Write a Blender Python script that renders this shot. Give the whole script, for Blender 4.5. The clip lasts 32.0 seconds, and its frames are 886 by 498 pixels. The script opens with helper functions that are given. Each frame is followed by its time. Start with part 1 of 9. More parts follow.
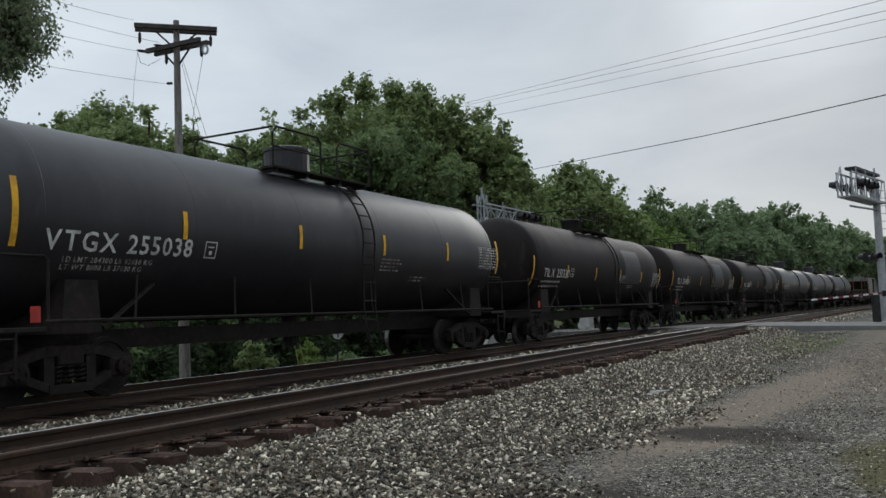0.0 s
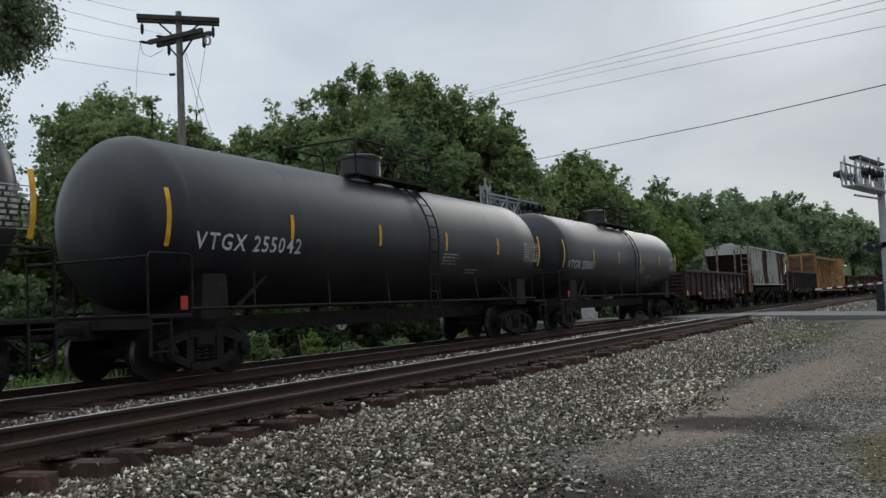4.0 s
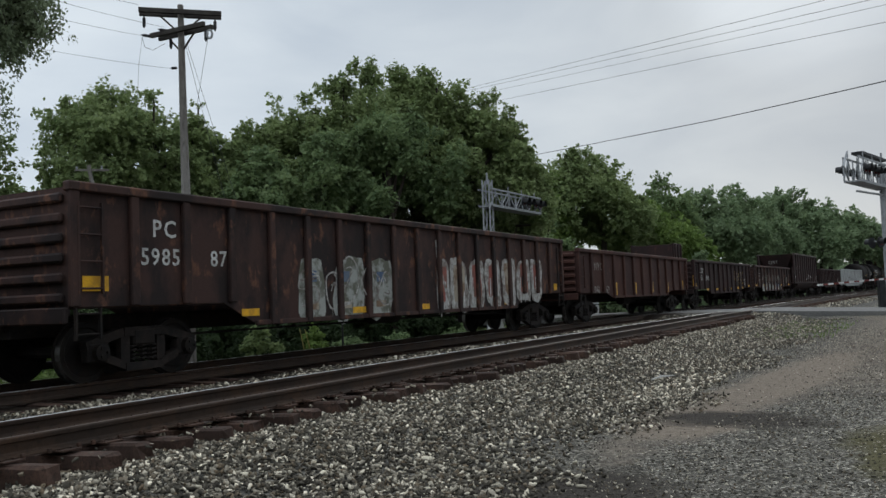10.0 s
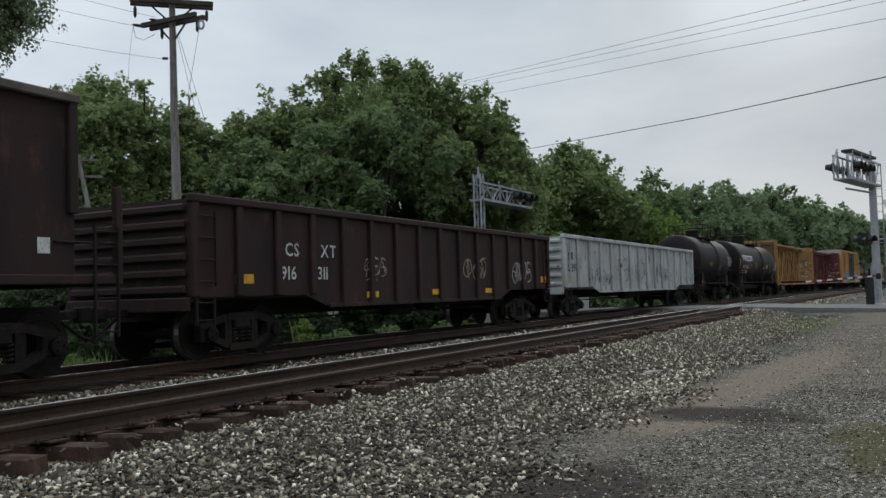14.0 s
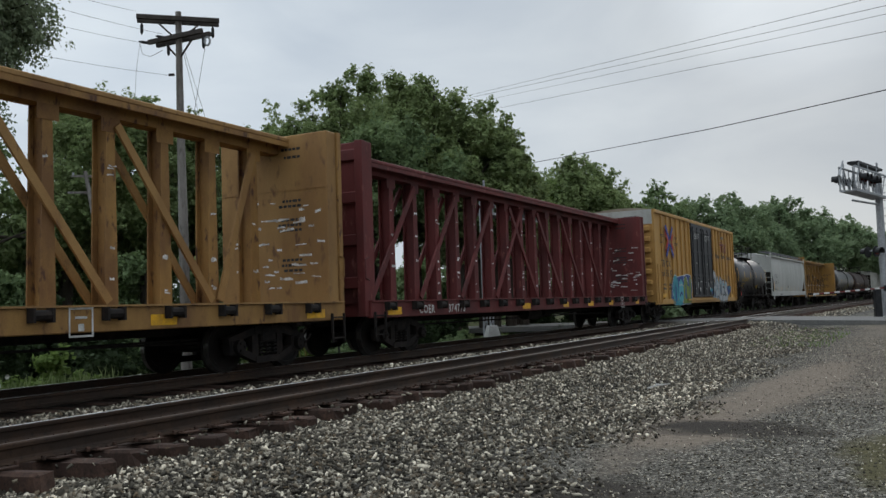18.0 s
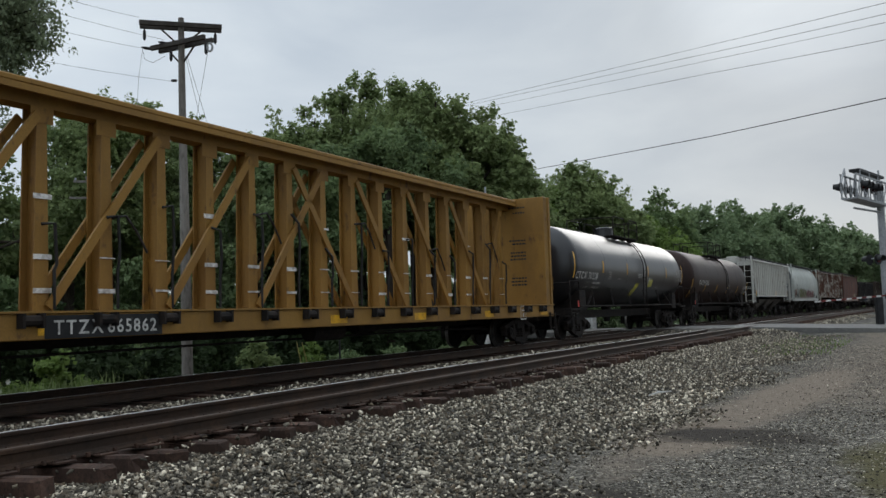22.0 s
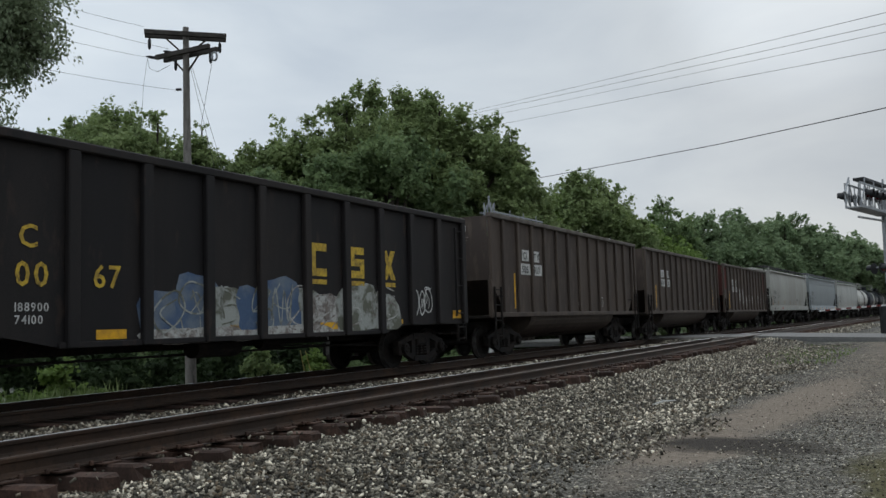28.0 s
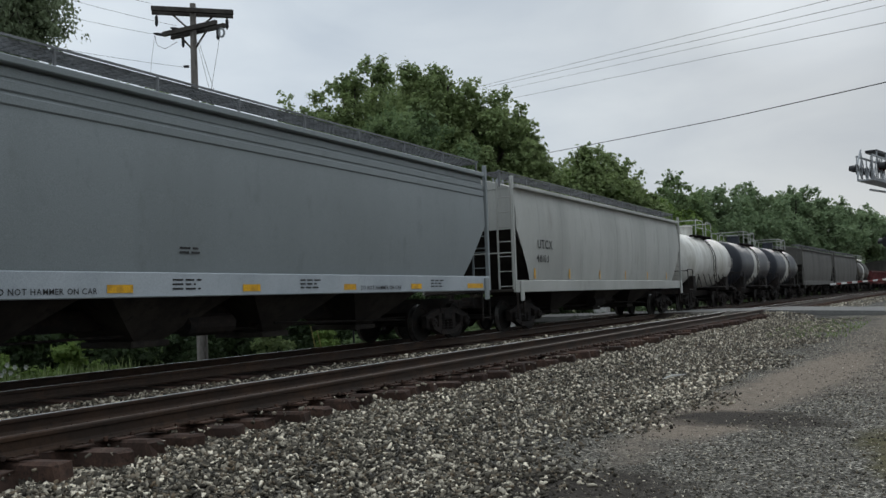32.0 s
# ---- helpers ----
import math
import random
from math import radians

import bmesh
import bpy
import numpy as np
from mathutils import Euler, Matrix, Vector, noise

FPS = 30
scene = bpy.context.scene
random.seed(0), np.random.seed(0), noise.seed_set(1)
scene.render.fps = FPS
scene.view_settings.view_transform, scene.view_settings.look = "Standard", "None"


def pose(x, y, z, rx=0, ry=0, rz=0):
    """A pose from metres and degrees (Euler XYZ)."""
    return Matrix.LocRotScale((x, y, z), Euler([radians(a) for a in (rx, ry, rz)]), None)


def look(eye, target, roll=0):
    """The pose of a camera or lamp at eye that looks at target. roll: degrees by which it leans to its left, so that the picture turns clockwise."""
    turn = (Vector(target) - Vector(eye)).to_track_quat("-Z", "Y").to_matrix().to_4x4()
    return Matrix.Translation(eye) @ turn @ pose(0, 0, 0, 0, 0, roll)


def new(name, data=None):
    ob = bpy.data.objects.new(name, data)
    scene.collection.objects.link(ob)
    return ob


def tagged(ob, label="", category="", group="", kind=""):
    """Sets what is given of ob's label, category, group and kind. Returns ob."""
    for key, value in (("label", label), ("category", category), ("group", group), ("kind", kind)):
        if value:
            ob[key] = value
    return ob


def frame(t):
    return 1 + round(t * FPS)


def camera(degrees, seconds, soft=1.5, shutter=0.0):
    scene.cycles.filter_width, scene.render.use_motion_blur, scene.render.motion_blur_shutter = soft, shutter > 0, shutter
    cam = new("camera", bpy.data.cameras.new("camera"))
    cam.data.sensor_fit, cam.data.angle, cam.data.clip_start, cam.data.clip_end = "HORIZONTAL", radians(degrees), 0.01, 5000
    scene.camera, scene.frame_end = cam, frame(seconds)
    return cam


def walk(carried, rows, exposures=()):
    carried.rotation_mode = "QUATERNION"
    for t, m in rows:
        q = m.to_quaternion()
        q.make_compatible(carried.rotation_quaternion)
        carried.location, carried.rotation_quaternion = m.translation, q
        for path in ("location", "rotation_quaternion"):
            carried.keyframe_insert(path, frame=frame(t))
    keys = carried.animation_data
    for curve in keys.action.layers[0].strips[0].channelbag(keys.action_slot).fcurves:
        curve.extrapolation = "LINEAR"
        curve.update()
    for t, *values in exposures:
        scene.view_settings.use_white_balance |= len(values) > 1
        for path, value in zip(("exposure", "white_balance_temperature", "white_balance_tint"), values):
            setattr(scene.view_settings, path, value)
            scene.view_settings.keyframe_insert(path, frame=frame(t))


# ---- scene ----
# ---- camera: held by hand beside the tracks, it only turns ----
cam = camera(54.0, 32.0)
EYE = (0.0, 0.0, 1.05)                      # metres over the rails' top
TURNS = [
    (0, 94.305, 2.192, 0.085), (0.5, 94.294, 1.985, 0.105), (1, 94.149, 2.003, -0.141), (1.5, 93.983, 2.176, -0.282),
    (2, 93.709, 2.205, -0.094), (2.5, 93.844, 2.355, 0.422), (3, 93.923, 2.507, 0.631), (3.5, 93.834, 2.379, 0.380),
    (5.5, 93.391, 2.296, 0.256), (6, 93.593, 2.156, 0.135), (6.5, 93.486, 2.367, 0.192), (7, 93.468, 2.118, -0.171),
    (7.5, 93.704, 2.037, -0.291), (8, 93.695, 2.078, -0.349), (8.5, 93.634, 2.076, -0.317), (9, 93.604, 2.015, -0.174),
    (9.5, 93.466, 2.013, 0.155), (10, 93.337, 2.149, 0.409), (10.5, 93.153, 2.366, 0.232), (11, 93.266, 2.076, -0.018),
    (11.5, 93.265, 1.626, -0.487), (12, 93.237, 1.497, -0.788), (12.5, 93.525, 1.616, -0.582), (13, 93.498, 1.782, -0.308),
    (13.5, 93.187, 1.901, -0.011), (14, 92.896, 1.682, -0.229), (14.5, 93.145, 1.665, -0.255), (16.5, 93.267, 1.621, -0.175),
    (17, 93.466, 1.661, 0.038), (17.5, 93.623, 1.981, 0.231), (18, 93.832, 1.936, 0.171), (18.5, 93.871, 1.887, 0.176),
    (19, 93.980, 1.848, 0.351), (19.5, 94.168, 1.709, 0.375), (20, 94.192, 1.841, 0.182), (20.5, 94.261, 2.033, 0.070),
    (21, 94.437, 1.921, 0.334), (21.5, 94.304, 1.788, 0.256), (22, 94.255, 1.753, 0.246), (22.5, 94.413, 1.644, 0.534),
    (23, 94.330, 1.578, 0.504), (23.5, 94.199, 1.665, 0.431), (24, 94.026, 1.679, 0.600), (24.5, 94.169, 1.668, 0.477),
    (25, 94.367, 1.849, 0.385), (25.5, 94.163, 1.941, 0.472), (27.5, 94.643, 1.742, 0.252), (28, 94.826, 1.696, 0.484),
    (28.5, 94.752, 1.726, 0.865), (29, 94.218, 1.812, 1.204), (29.5, 93.389, 1.924, 1.417), (30, 93.244, 2.023, 1.299),
    (30.5, 93.327, 1.988, 1.011), (31, 93.262, 1.896, 0.930), (31.5, 93.218, 2.014, 0.993), (32, 93.251, 2.003, 1.125),
]
walk(cam, [(t, pose(*EYE, rx, ry, rz)) for t, rx, ry, rz in TURNS])

# ---- light: a closed, uneven cloud cover, brighter where the sun stands behind it ----
SUN_AZ, SUN_EL = radians(23.5), radians(21.0)     # azimuth clockwise from +y
SUN_DIR = Vector((math.sin(SUN_AZ) * math.cos(SUN_EL), math.cos(SUN_AZ) * math.cos(SUN_EL), math.sin(SUN_EL)))


def make_world():
    w = bpy.data.worlds.new("overcast")
    scene.world = w
    w.use_nodes = True
    nt = w.node_tree
    nt.nodes.clear()
    N, L = nt.nodes.new, nt.links.new
    out, bg = N("ShaderNodeOutputWorld"), N("ShaderNodeBackground")
    sky = N("ShaderNodeTexSky")
    sky.sky_type, sky.sun_disc = "NISHITA", False
    sky.sun_elevation, sky.sun_rotation = SUN_EL, SUN_AZ
    co = N("ShaderNodeTexCoord")
    mp = N("ShaderNodeMapping")
    mp.inputs["Scale"].default_value = (1.0, 1.0, 3.2)
    no = N("ShaderNodeTexNoise")
    no.inputs["Scale"].default_value, no.inputs["Detail"].default_value = 2.6, 6.0
    no.inputs["Roughness"].default_value, no.inputs["Distortion"].default_value = 0.52, 0.35
    L(co.outputs["Generated"], mp.inputs["Vector"]), L(mp.outputs["Vector"], no.inputs["Vector"])
    ramp = N("ShaderNodeValToRGB")
    ramp.color_ramp.elements[0].position, ramp.color_ramp.elements[0].color = 0.30, (0.440, 0.502, 0.575, 1)
    ramp.color_ramp.elements[1].position, ramp.color_ramp.elements[1].color = 0.72, (0.618, 0.676, 0.722, 1)
    L(no.outputs["Fac"], ramp.inputs["Fac"])
    # glow of the hidden sun through thinner cloud
    dot = N("ShaderNodeVectorMath")
    dot.operation = "DOT_PRODUCT"
    dot.inputs[1].default_value = SUN_DIR
    L(co.outputs["Generated"], dot.inputs[0])
    rng = N("ShaderNodeMapRange")
    rng.interpolation_type = "SMOOTHERSTEP"
    rng.inputs["From Min"].default_value, rng.inputs["From Max"].default_value = 0.984, 1.0
    rng.inputs["To Min"].default_value, rng.inputs["To Max"].default_value = 1.0, 1.24
    L(dot.outputs["Value"], rng.inputs["Value"])
    mul = N("ShaderNodeVectorMath")
    mul.operation = "SCALE"
    L(ramp.outputs["Color"], mul.inputs[0]), L(rng.outputs["Result"], mul.inputs["Scale"])
    # cloud is brighter overhead than near the horizon, and a little darker towards the east
    sep = N("ShaderNodeSeparateXYZ")
    L(co.outputs["Generated"], sep.inputs[0])
    up, east, both, mul2 = N("ShaderNodeMapRange"), N("ShaderNodeMapRange"), N("ShaderNodeMath"), N("ShaderNodeVectorMath")
    up.inputs["From Min"].default_value, up.inputs["From Max"].default_value = 0.36, 1.0
    up.inputs["To Min"].default_value, up.inputs["To Max"].default_value = 1.0, 2.3
    east.inputs["From Min"].default_value, east.inputs["From Max"].default_value = -0.5, 0.5
    east.inputs["To Min"].default_value, east.inputs["To Max"].default_value = 1.25, 0.84
    both.operation, mul2.operation = "MULTIPLY", "SCALE"
    L(sep.outputs["Z"], up.inputs["Value"]), L(sep.outputs["X"], east.inputs["Value"])
    L(up.outputs["Result"], both.inputs[0]), L(east.outputs["Result"], both.inputs[1])
    L(mul.outputs["Vector"], mul2.inputs[0]), L(both.outputs["Value"], mul2.inputs["Scale"])
    mul = mul2
    # a little of the clear sky's own colour behind the cloud
    skys = N("ShaderNodeVectorMath")
    skys.operation = "SCALE"
    skys.inputs["Scale"].default_value = 0.004
    L(sky.outputs["Color"], skys.inputs[0])
    add = N("ShaderNodeVectorMath")
    L(mul.outputs["Vector"], add.inputs[0]), L(skys.outputs["Vector"], add.inputs[1])
    L(add.outputs["Vector"], bg.inputs["Color"])
    bg.inputs["Strength"].default_value = 1.0
    L(bg.outputs["Background"], out.inputs["Surface"])


make_world()
sun = new("sun", bpy.data.lights.new("sun", "SUN"))
sun.data.energy, sun.data.angle, sun.data.color = 0.5, radians(25), (1.0, 0.97, 0.93)
sun.matrix_world = look(SUN_DIR * 100, (0, 0, 0))
scene.view_settings.exposure = 0.0


# ---- building helpers ----
def mesh_of(bm, name, mats=(), smooth=False):
    me = bpy.data.meshes.new(name)
    bm.normal_update()
    bm.to_mesh(me)
    bm.free()
    for m in mats if isinstance(mats, (list, tuple)) else [mats]:
        me.materials.append(m)
    if smooth:
        me.polygons.foreach_set("use_smooth", [True] * len(me.polygons))
    return me


def part(name, bm, material, parent, label="", smooth=False, at=None):
    """One mesh object under a thing or a part (bm: a bmesh, or a mesh to share)."""
    me = bm if isinstance(bm, bpy.types.Mesh) else mesh_of(bm, name, material, smooth)
    ob = new(name, me)
    ob.parent = parent
    if at is not None:
        ob.matrix_basis = at
    if label:
        ob["label"] = label
    return ob


def thing(name, label, category, group="", at=None):
    ob = new(name)
    ob.empty_display_size = 0.2
    if at is not None:
        ob.matrix_basis = at
    return tagged(ob, label, category, group)


def box(bm, x0, x1, y0, y1, z0, z1, bevel=0.0, m=None):
    r = bmesh.ops.create_cube(bm, size=1.0)
    vs = r["verts"]
    for v in vs:
        v.co = Vector(((x0 + x1) / 2 + v.co.x * (x1 - x0), (y0 + y1) / 2 + v.co.y * (y1 - y0), (z0 + z1) / 2 + v.co.z * (z1 - z0)))
    if bevel:
        es = list({e for v in vs for e in v.link_edges})
        r = bmesh.ops.bevel(bm, geom=es, offset=bevel, segments=1, affect="EDGES")
        vs = list({v for f in r["faces"] for v in f.verts})
    if m is not None:
        bmesh.ops.transform(bm, matrix=m, verts=vs)
    return bm


def bx(x0, x1, y0, y1, z0, z1, bevel=0.0, m=None):
    return box(bmesh.new(), x0, x1, y0, y1, z0, z1, bevel, m)


def beam(bm, a, b, w, d, up=(0, 0, 1)):
    """A square bar from a to b, w wide across and d deep along up."""
    a, b, up = Vector(a), Vector(b), Vector(up)
    t = (b - a).normalized()
    s = t.cross(up)
    s = s.normalized() if s.length > 1e-4 else t.orthogonal().normalized()
    n = s.cross(t)
    vs = []
    for p in (a, b):
        for i, j in ((-1, -1), (1, -1), (1, 1), (-1, 1)):
            vs.append(bm.verts.new(p + s * (i * w / 2) + n * (j * d / 2)))
    for f in ((3, 2, 1, 0), (4, 5, 6, 7), (0, 1, 5, 4), (1, 2, 6, 5), (2, 3, 7, 6), (3, 0, 4, 7)):
        bm.faces.new([vs[i] for i in f])
    return bm


def tube(bm, pts, rad, seg=8, cap=True):
    """A round bar along pts; rad is a number or one for each point."""
    pts = [Vector(p) for p in pts]
    rads = rad if isinstance(rad, (list, tuple)) else [rad] * len(pts)
    rings, ref = [], None
    for i, p in enumerate(pts):
        t = (pts[min(i + 1, len(pts) - 1)] - pts[max(i - 1, 0)]).normalized()
        if ref is None:
            ref = t.orthogonal().normalized()
        s = (ref - t * ref.dot(t)).normalized()
        ref = s
        n = t.cross(s)
        rings.append([bm.verts.new(p + (s * math.cos(2 * math.pi * k / seg) + n * math.sin(2 * math.pi * k / seg)) * rads[i]) for k in range(seg)])
    for a, b in zip(rings, rings[1:]):
        for k in range(seg):
            bm.faces.new((a[k], a[(k + 1) % seg], b[(k + 1) % seg], b[k]))
    if cap:
        bm.faces.new(rings[0][::-1])
        bm.faces.new(rings[-1])
    return bm


def extrude_profile(bm, prof, x0, x1, caps=True):
    """A closed profile of (y, z) points drawn out along x."""
    a = [bm.verts.new((x0, y, z)) for y, z in prof]
    b = [bm.verts.new((x1, y, z)) for y, z in prof]
    n = len(prof)
    for i in range(n):
        bm.faces.new((a[i], a[(i + 1) % n], b[(i + 1) % n], b[i]))
    if caps:
        bm.faces.new(a[::-1])
        bm.faces.new(b)
    return bm


def array_mesh(name, verts, faces, mats):
    """A mesh from numpy arrays: verts (n, 3), faces (m, k)."""
    me = bpy.data.meshes.new(name)
    n, k = faces.shape
    me.vertices.add(len(verts))
    me.vertices.foreach_set("co", np.asarray(verts, np.float32).ravel())
    me.loops.add(n * k)
    me.loops.foreach_set("vertex_index", np.asarray(faces, np.int32).ravel())
    me.polygons.add(n)
    me.polygons.foreach_set("loop_start", np.arange(0, n * k, k, dtype=np.int32))
    me.update(calc_edges=True)
    for m in mats if isinstance(mats, (list, tuple)) else [mats]:
        me.materials.append(m)
    return me


# ---- materials ----
def mat(name, c, rough=0.7, metal=0.0, c2=None, s1=0.6, lo=0.42, hi=0.62, c3=None, s2=7.0, lo3=0.5, hi3=0.7,
        streak=0.0, bump=0.15, bs=60.0, rnd=0.0, island=0.0, spec=0.22, stretch=(1, 1, 1)):
    """A weathered surface: base c, large stains c2, small specks or wear c3; streak draws the stains out downwards."""
    m = bpy.data.materials.new(name)
    m.use_nodes = True
    nt = m.node_tree
    N, L = nt.nodes.new, nt.links.new
    bsdf = nt.nodes["Principled BSDF"]
    bsdf.inputs["Roughness"].default_value, bsdf.inputs["Metallic"].default_value = rough, metal
    bsdf.inputs["Specular IOR Level"].default_value = spec
    co = N("ShaderNodeTexCoord")
    info = N("ShaderNodeObjectInfo")
    off = N("ShaderNodeVectorMath")
    off.operation = "MULTIPLY_ADD"
    off.inputs[1].default_value = (0, 0, 0)
    L(co.outputs["Object"], off.inputs[0])
    off.inputs[1].default_value = stretch
    shift = N("ShaderNodeVectorMath")
    shift.operation = "SCALE"
    shift.inputs[0].default_value = (37.0, 19.0, 53.0)
    L(info.outputs["Random"], shift.inputs["Scale"])
    L(shift.outputs["Vector"], off.inputs[2])

    def noisy(scale, st, detail=5.0):
        mp, no = N("ShaderNodeMapping"), N("ShaderNodeTexNoise")
        mp.inputs["Scale"].default_value = (1, 1, 1 - st)
        no.inputs["Scale"].default_value, no.inputs["Detail"].default_value, no.inputs["Roughness"].default_value = scale, detail, 0.62
        L(off.outputs["Vector"], mp.inputs["Vector"]), L(mp.outputs["Vector"], no.inputs["Vector"])
        return no.outputs["Fac"]

    def mix(a, b, fac):
        mx = N("ShaderNodeMix")
        mx.data_type = "RGBA"
        L(fac, mx.inputs[0])
        for s, v in ((mx.inputs[6], a), (mx.inputs[7], b)):
            if isinstance(v, tuple):
                s.default_value = (*v, 1)
            else:
                L(v, s)
        return mx.outputs[2]

    def span(fac, a, b):
        r = N("ShaderNodeMapRange")
        r.inputs["From Min"].default_value, r.inputs["From Max"].default_value = a, b
        L(fac, r.inputs["Value"])
        return r.outputs["Result"]

    col = tuple(c)
    if c2 is not None:
        col = mix(col, tuple(c2), span(noisy(s1, streak), lo, hi))
    if c3 is not None:
        col = mix(col, tuple(c3), span(noisy(s2, streak * 0.9), lo3, hi3))
    fine = noisy(bs, 0.0, 3.0)
    hsv = N("ShaderNodeHueSaturation")
    v = span(fine, 0.25, 0.75)
    vr = N("ShaderNodeMapRange")
    vr.inputs["To Min"].default_value, vr.inputs["To Max"].default_value = 0.82, 1.18
    L(v, vr.inputs["Value"])
    val = vr.outputs["Result"]
    for amount, src in ((rnd, info.outputs["Random"]), (island, None)):
        if amount:
            if src is None:
                src = N("ShaderNodeNewGeometry").outputs["Random Per Island"]
            r2, ml = N("ShaderNodeMapRange"), N("ShaderNodeMath")
            r2.inputs["To Min"].default_value, r2.inputs["To Max"].default_value = 1 - amount, 1 + amount
            ml.operation = "MULTIPLY"
            L(src, r2.inputs["Value"]), L(r2.outputs["Result"], ml.inputs[0]), L(val, ml.inputs[1])
            val = ml.outputs["Value"]
    L(val, hsv.inputs["Value"])
    if isinstance(col, tuple):
        hsv.inputs["Color"].default_value = (*col, 1)
    else:
        L(col, hsv.inputs["Color"])
    L(hsv.outputs["Color"], bsdf.inputs["Base Color"])
    if bump:
        b = N("ShaderNodeBump")
        b.inputs["Strength"].default_value, b.inputs["Distance"].default_value = bump, 0.01
        L(fine, b.inputs["Height"]), L(b.outputs["Normal"], bsdf.inputs["Normal"])
    return m


def leaf_mat(name, c, c2):
    m = bpy.data.materials.new(name)
    m.use_nodes = True
    nt = m.node_tree
    N, L = nt.nodes.new, nt.links.new
    bsdf, out = nt.nodes["Principled BSDF"], nt.nodes["Material Output"]
    bsdf.inputs["Roughness"].default_value = 0.7
    bsdf.inputs["Specular IOR Level"].default_value = 0.2
    geo, co, no = N("ShaderNodeNewGeometry"), N("ShaderNodeTexCoord"), N("ShaderNodeTexNoise")
    no.inputs["Scale"].default_value = 0.45
    L(co.outputs["Object"], no.inputs["Vector"])
    mx = N("ShaderNodeMix")
    mx.data_type = "RGBA"
    mx.inputs[6].default_value, mx.inputs[7].default_value = (*c, 1), (*c2, 1)
    av = N("ShaderNodeMath")
    av.operation = "MULTIPLY_ADD"
    av.inputs[1].default_value = 0.55
    sc = N("ShaderNodeMapRange")
    sc.inputs["From Min"].default_value, sc.inputs["From Max"].default_value, sc.inputs["To Max"].default_value = 0.35, 0.65, 0.45
    L(no.outputs["Fac"], sc.inputs["Value"])
    L(geo.outputs["Random Per Island"], av.inputs[0]), L(sc.outputs["Result"], av.inputs[2])
    L(av.outputs["Value"], mx.inputs[0])
    L(mx.outputs[2], bsdf.inputs["Base Color"])
    tr, sh = N("ShaderNodeBsdfTranslucent"), N("ShaderNodeMixShader")
    sh.inputs[0].default_value = 0.48
    L(mx.outputs[2], tr.inputs["Color"])
    L(bsdf.outputs["BSDF"], sh.inputs[1]), L(tr.outputs["BSDF"], sh.inputs[2])
    L(sh.outputs["Shader"], out.inputs["Surface"])
    return m


M_RAIL = mat("rail_steel", (0.0369, 0.0245, 0.0179), 0.65, 0.2, (0.0629, 0.0358, 0.0219), 1.5, c3=(0.0216, 0.0161, 0.0121), s2=12)
M_RAILTOP = mat("rail_head_polished", (0.8448, 0.8448, 0.8500), 0.48, 1.0, (0.6656, 0.6400, 0.6144), 3.0, bump=0.02)
M_RAILDULL = mat("rail_head_rusty", (0.1020, 0.0750, 0.0600), 0.5, 0.5, (0.0660, 0.0450, 0.0348), 3.0, bump=0.03)
M_TYRE = mat("worn_wheel_tread", (0.20, 0.19, 0.18), 0.45, 0.8, (0.10, 0.09, 0.085), 5, bump=0.02)
M_TIE = mat("creosoted_tie", (0.0396, 0.0240, 0.0185), 0.9, 0, (0.0792, 0.0451, 0.0322), 2.5, c3=(0.0221, 0.0162, 0.0125), s2=25, bump=0.6, bs=40, rnd=0.35)
M_PLATE = mat("rusty_tie_plate", (0.065, 0.036, 0.025), 0.85, 0.1, (0.04, 0.026, 0.020), 6, rnd=0.25)


def stone_mat(name, k=1.0):
    """Broken stone: each piece has its own shade, from near black over brown to chalky white."""
    m = mat(name, (0.2, 0.2, 0.19), 0.9, 0, bump=0.5, bs=90, spec=0.08)
    nt = m.node_tree
    N, L = nt.nodes.new, nt.links.new
    geo, rp = N("ShaderNodeNewGeometry"), N("ShaderNodeValToRGB")
    stops = [(0.0, (0.026, 0.025, 0.024)), (0.26, (0.058, 0.056, 0.053)), (0.46, (0.090, 0.087, 0.081)), (0.58, (0.115, 0.094, 0.074)), (0.68, (0.155, 0.150, 0.140)),
             (0.81, (0.245, 0.238, 0.222)), (0.91, (0.42, 0.41, 0.385)), (1.0, (0.70, 0.685, 0.65))]
    while len(rp.color_ramp.elements) < len(stops):
        rp.color_ramp.elements.new(0.5)
    for e, (p, c) in zip(rp.color_ramp.elements, stops):
        e.position, e.color = p, (c[0] * k * 1.09, c[1] * k, c[2] * k * 0.84, 1)
    L(geo.outputs["Random Per Island"], rp.inputs["Fac"])
    hsv = [n for n in nt.nodes if n.bl_idname == "ShaderNodeHueSaturation"][0]
    L(rp.outputs["Color"], hsv.inputs["Color"])
    return m


M_STONE = stone_mat("ballast_stone", 1.22)
M_PEBBLE = stone_mat("loose_pebble", 0.95)
M_TREAD = mat("dirty_wheel_steel", (0.0110, 0.0095, 0.0087), 0.75, 0.2, (0.0197, 0.0149, 0.0119), 4)
M_POLE = mat("weathered_pole", (0.25, 0.235, 0.215), 0.9, 0, (0.15, 0.135, 0.12), 1.2, c3=(0.10, 0.09, 0.08), s2=16, streak=0.85, bump=0.5)
M_ARM = mat("dark_crossarm", (0.0420, 0.0364, 0.0322), 0.9, 0, (0.0700, 0.0630, 0.0560), 3, bump=0.4)
M_GALV = mat("galvanised_steel", (0.34, 0.35, 0.36), 0.55, 0.35, (0.25, 0.26, 0.27), 3, c3=(0.42, 0.43, 0.44), s2=20)
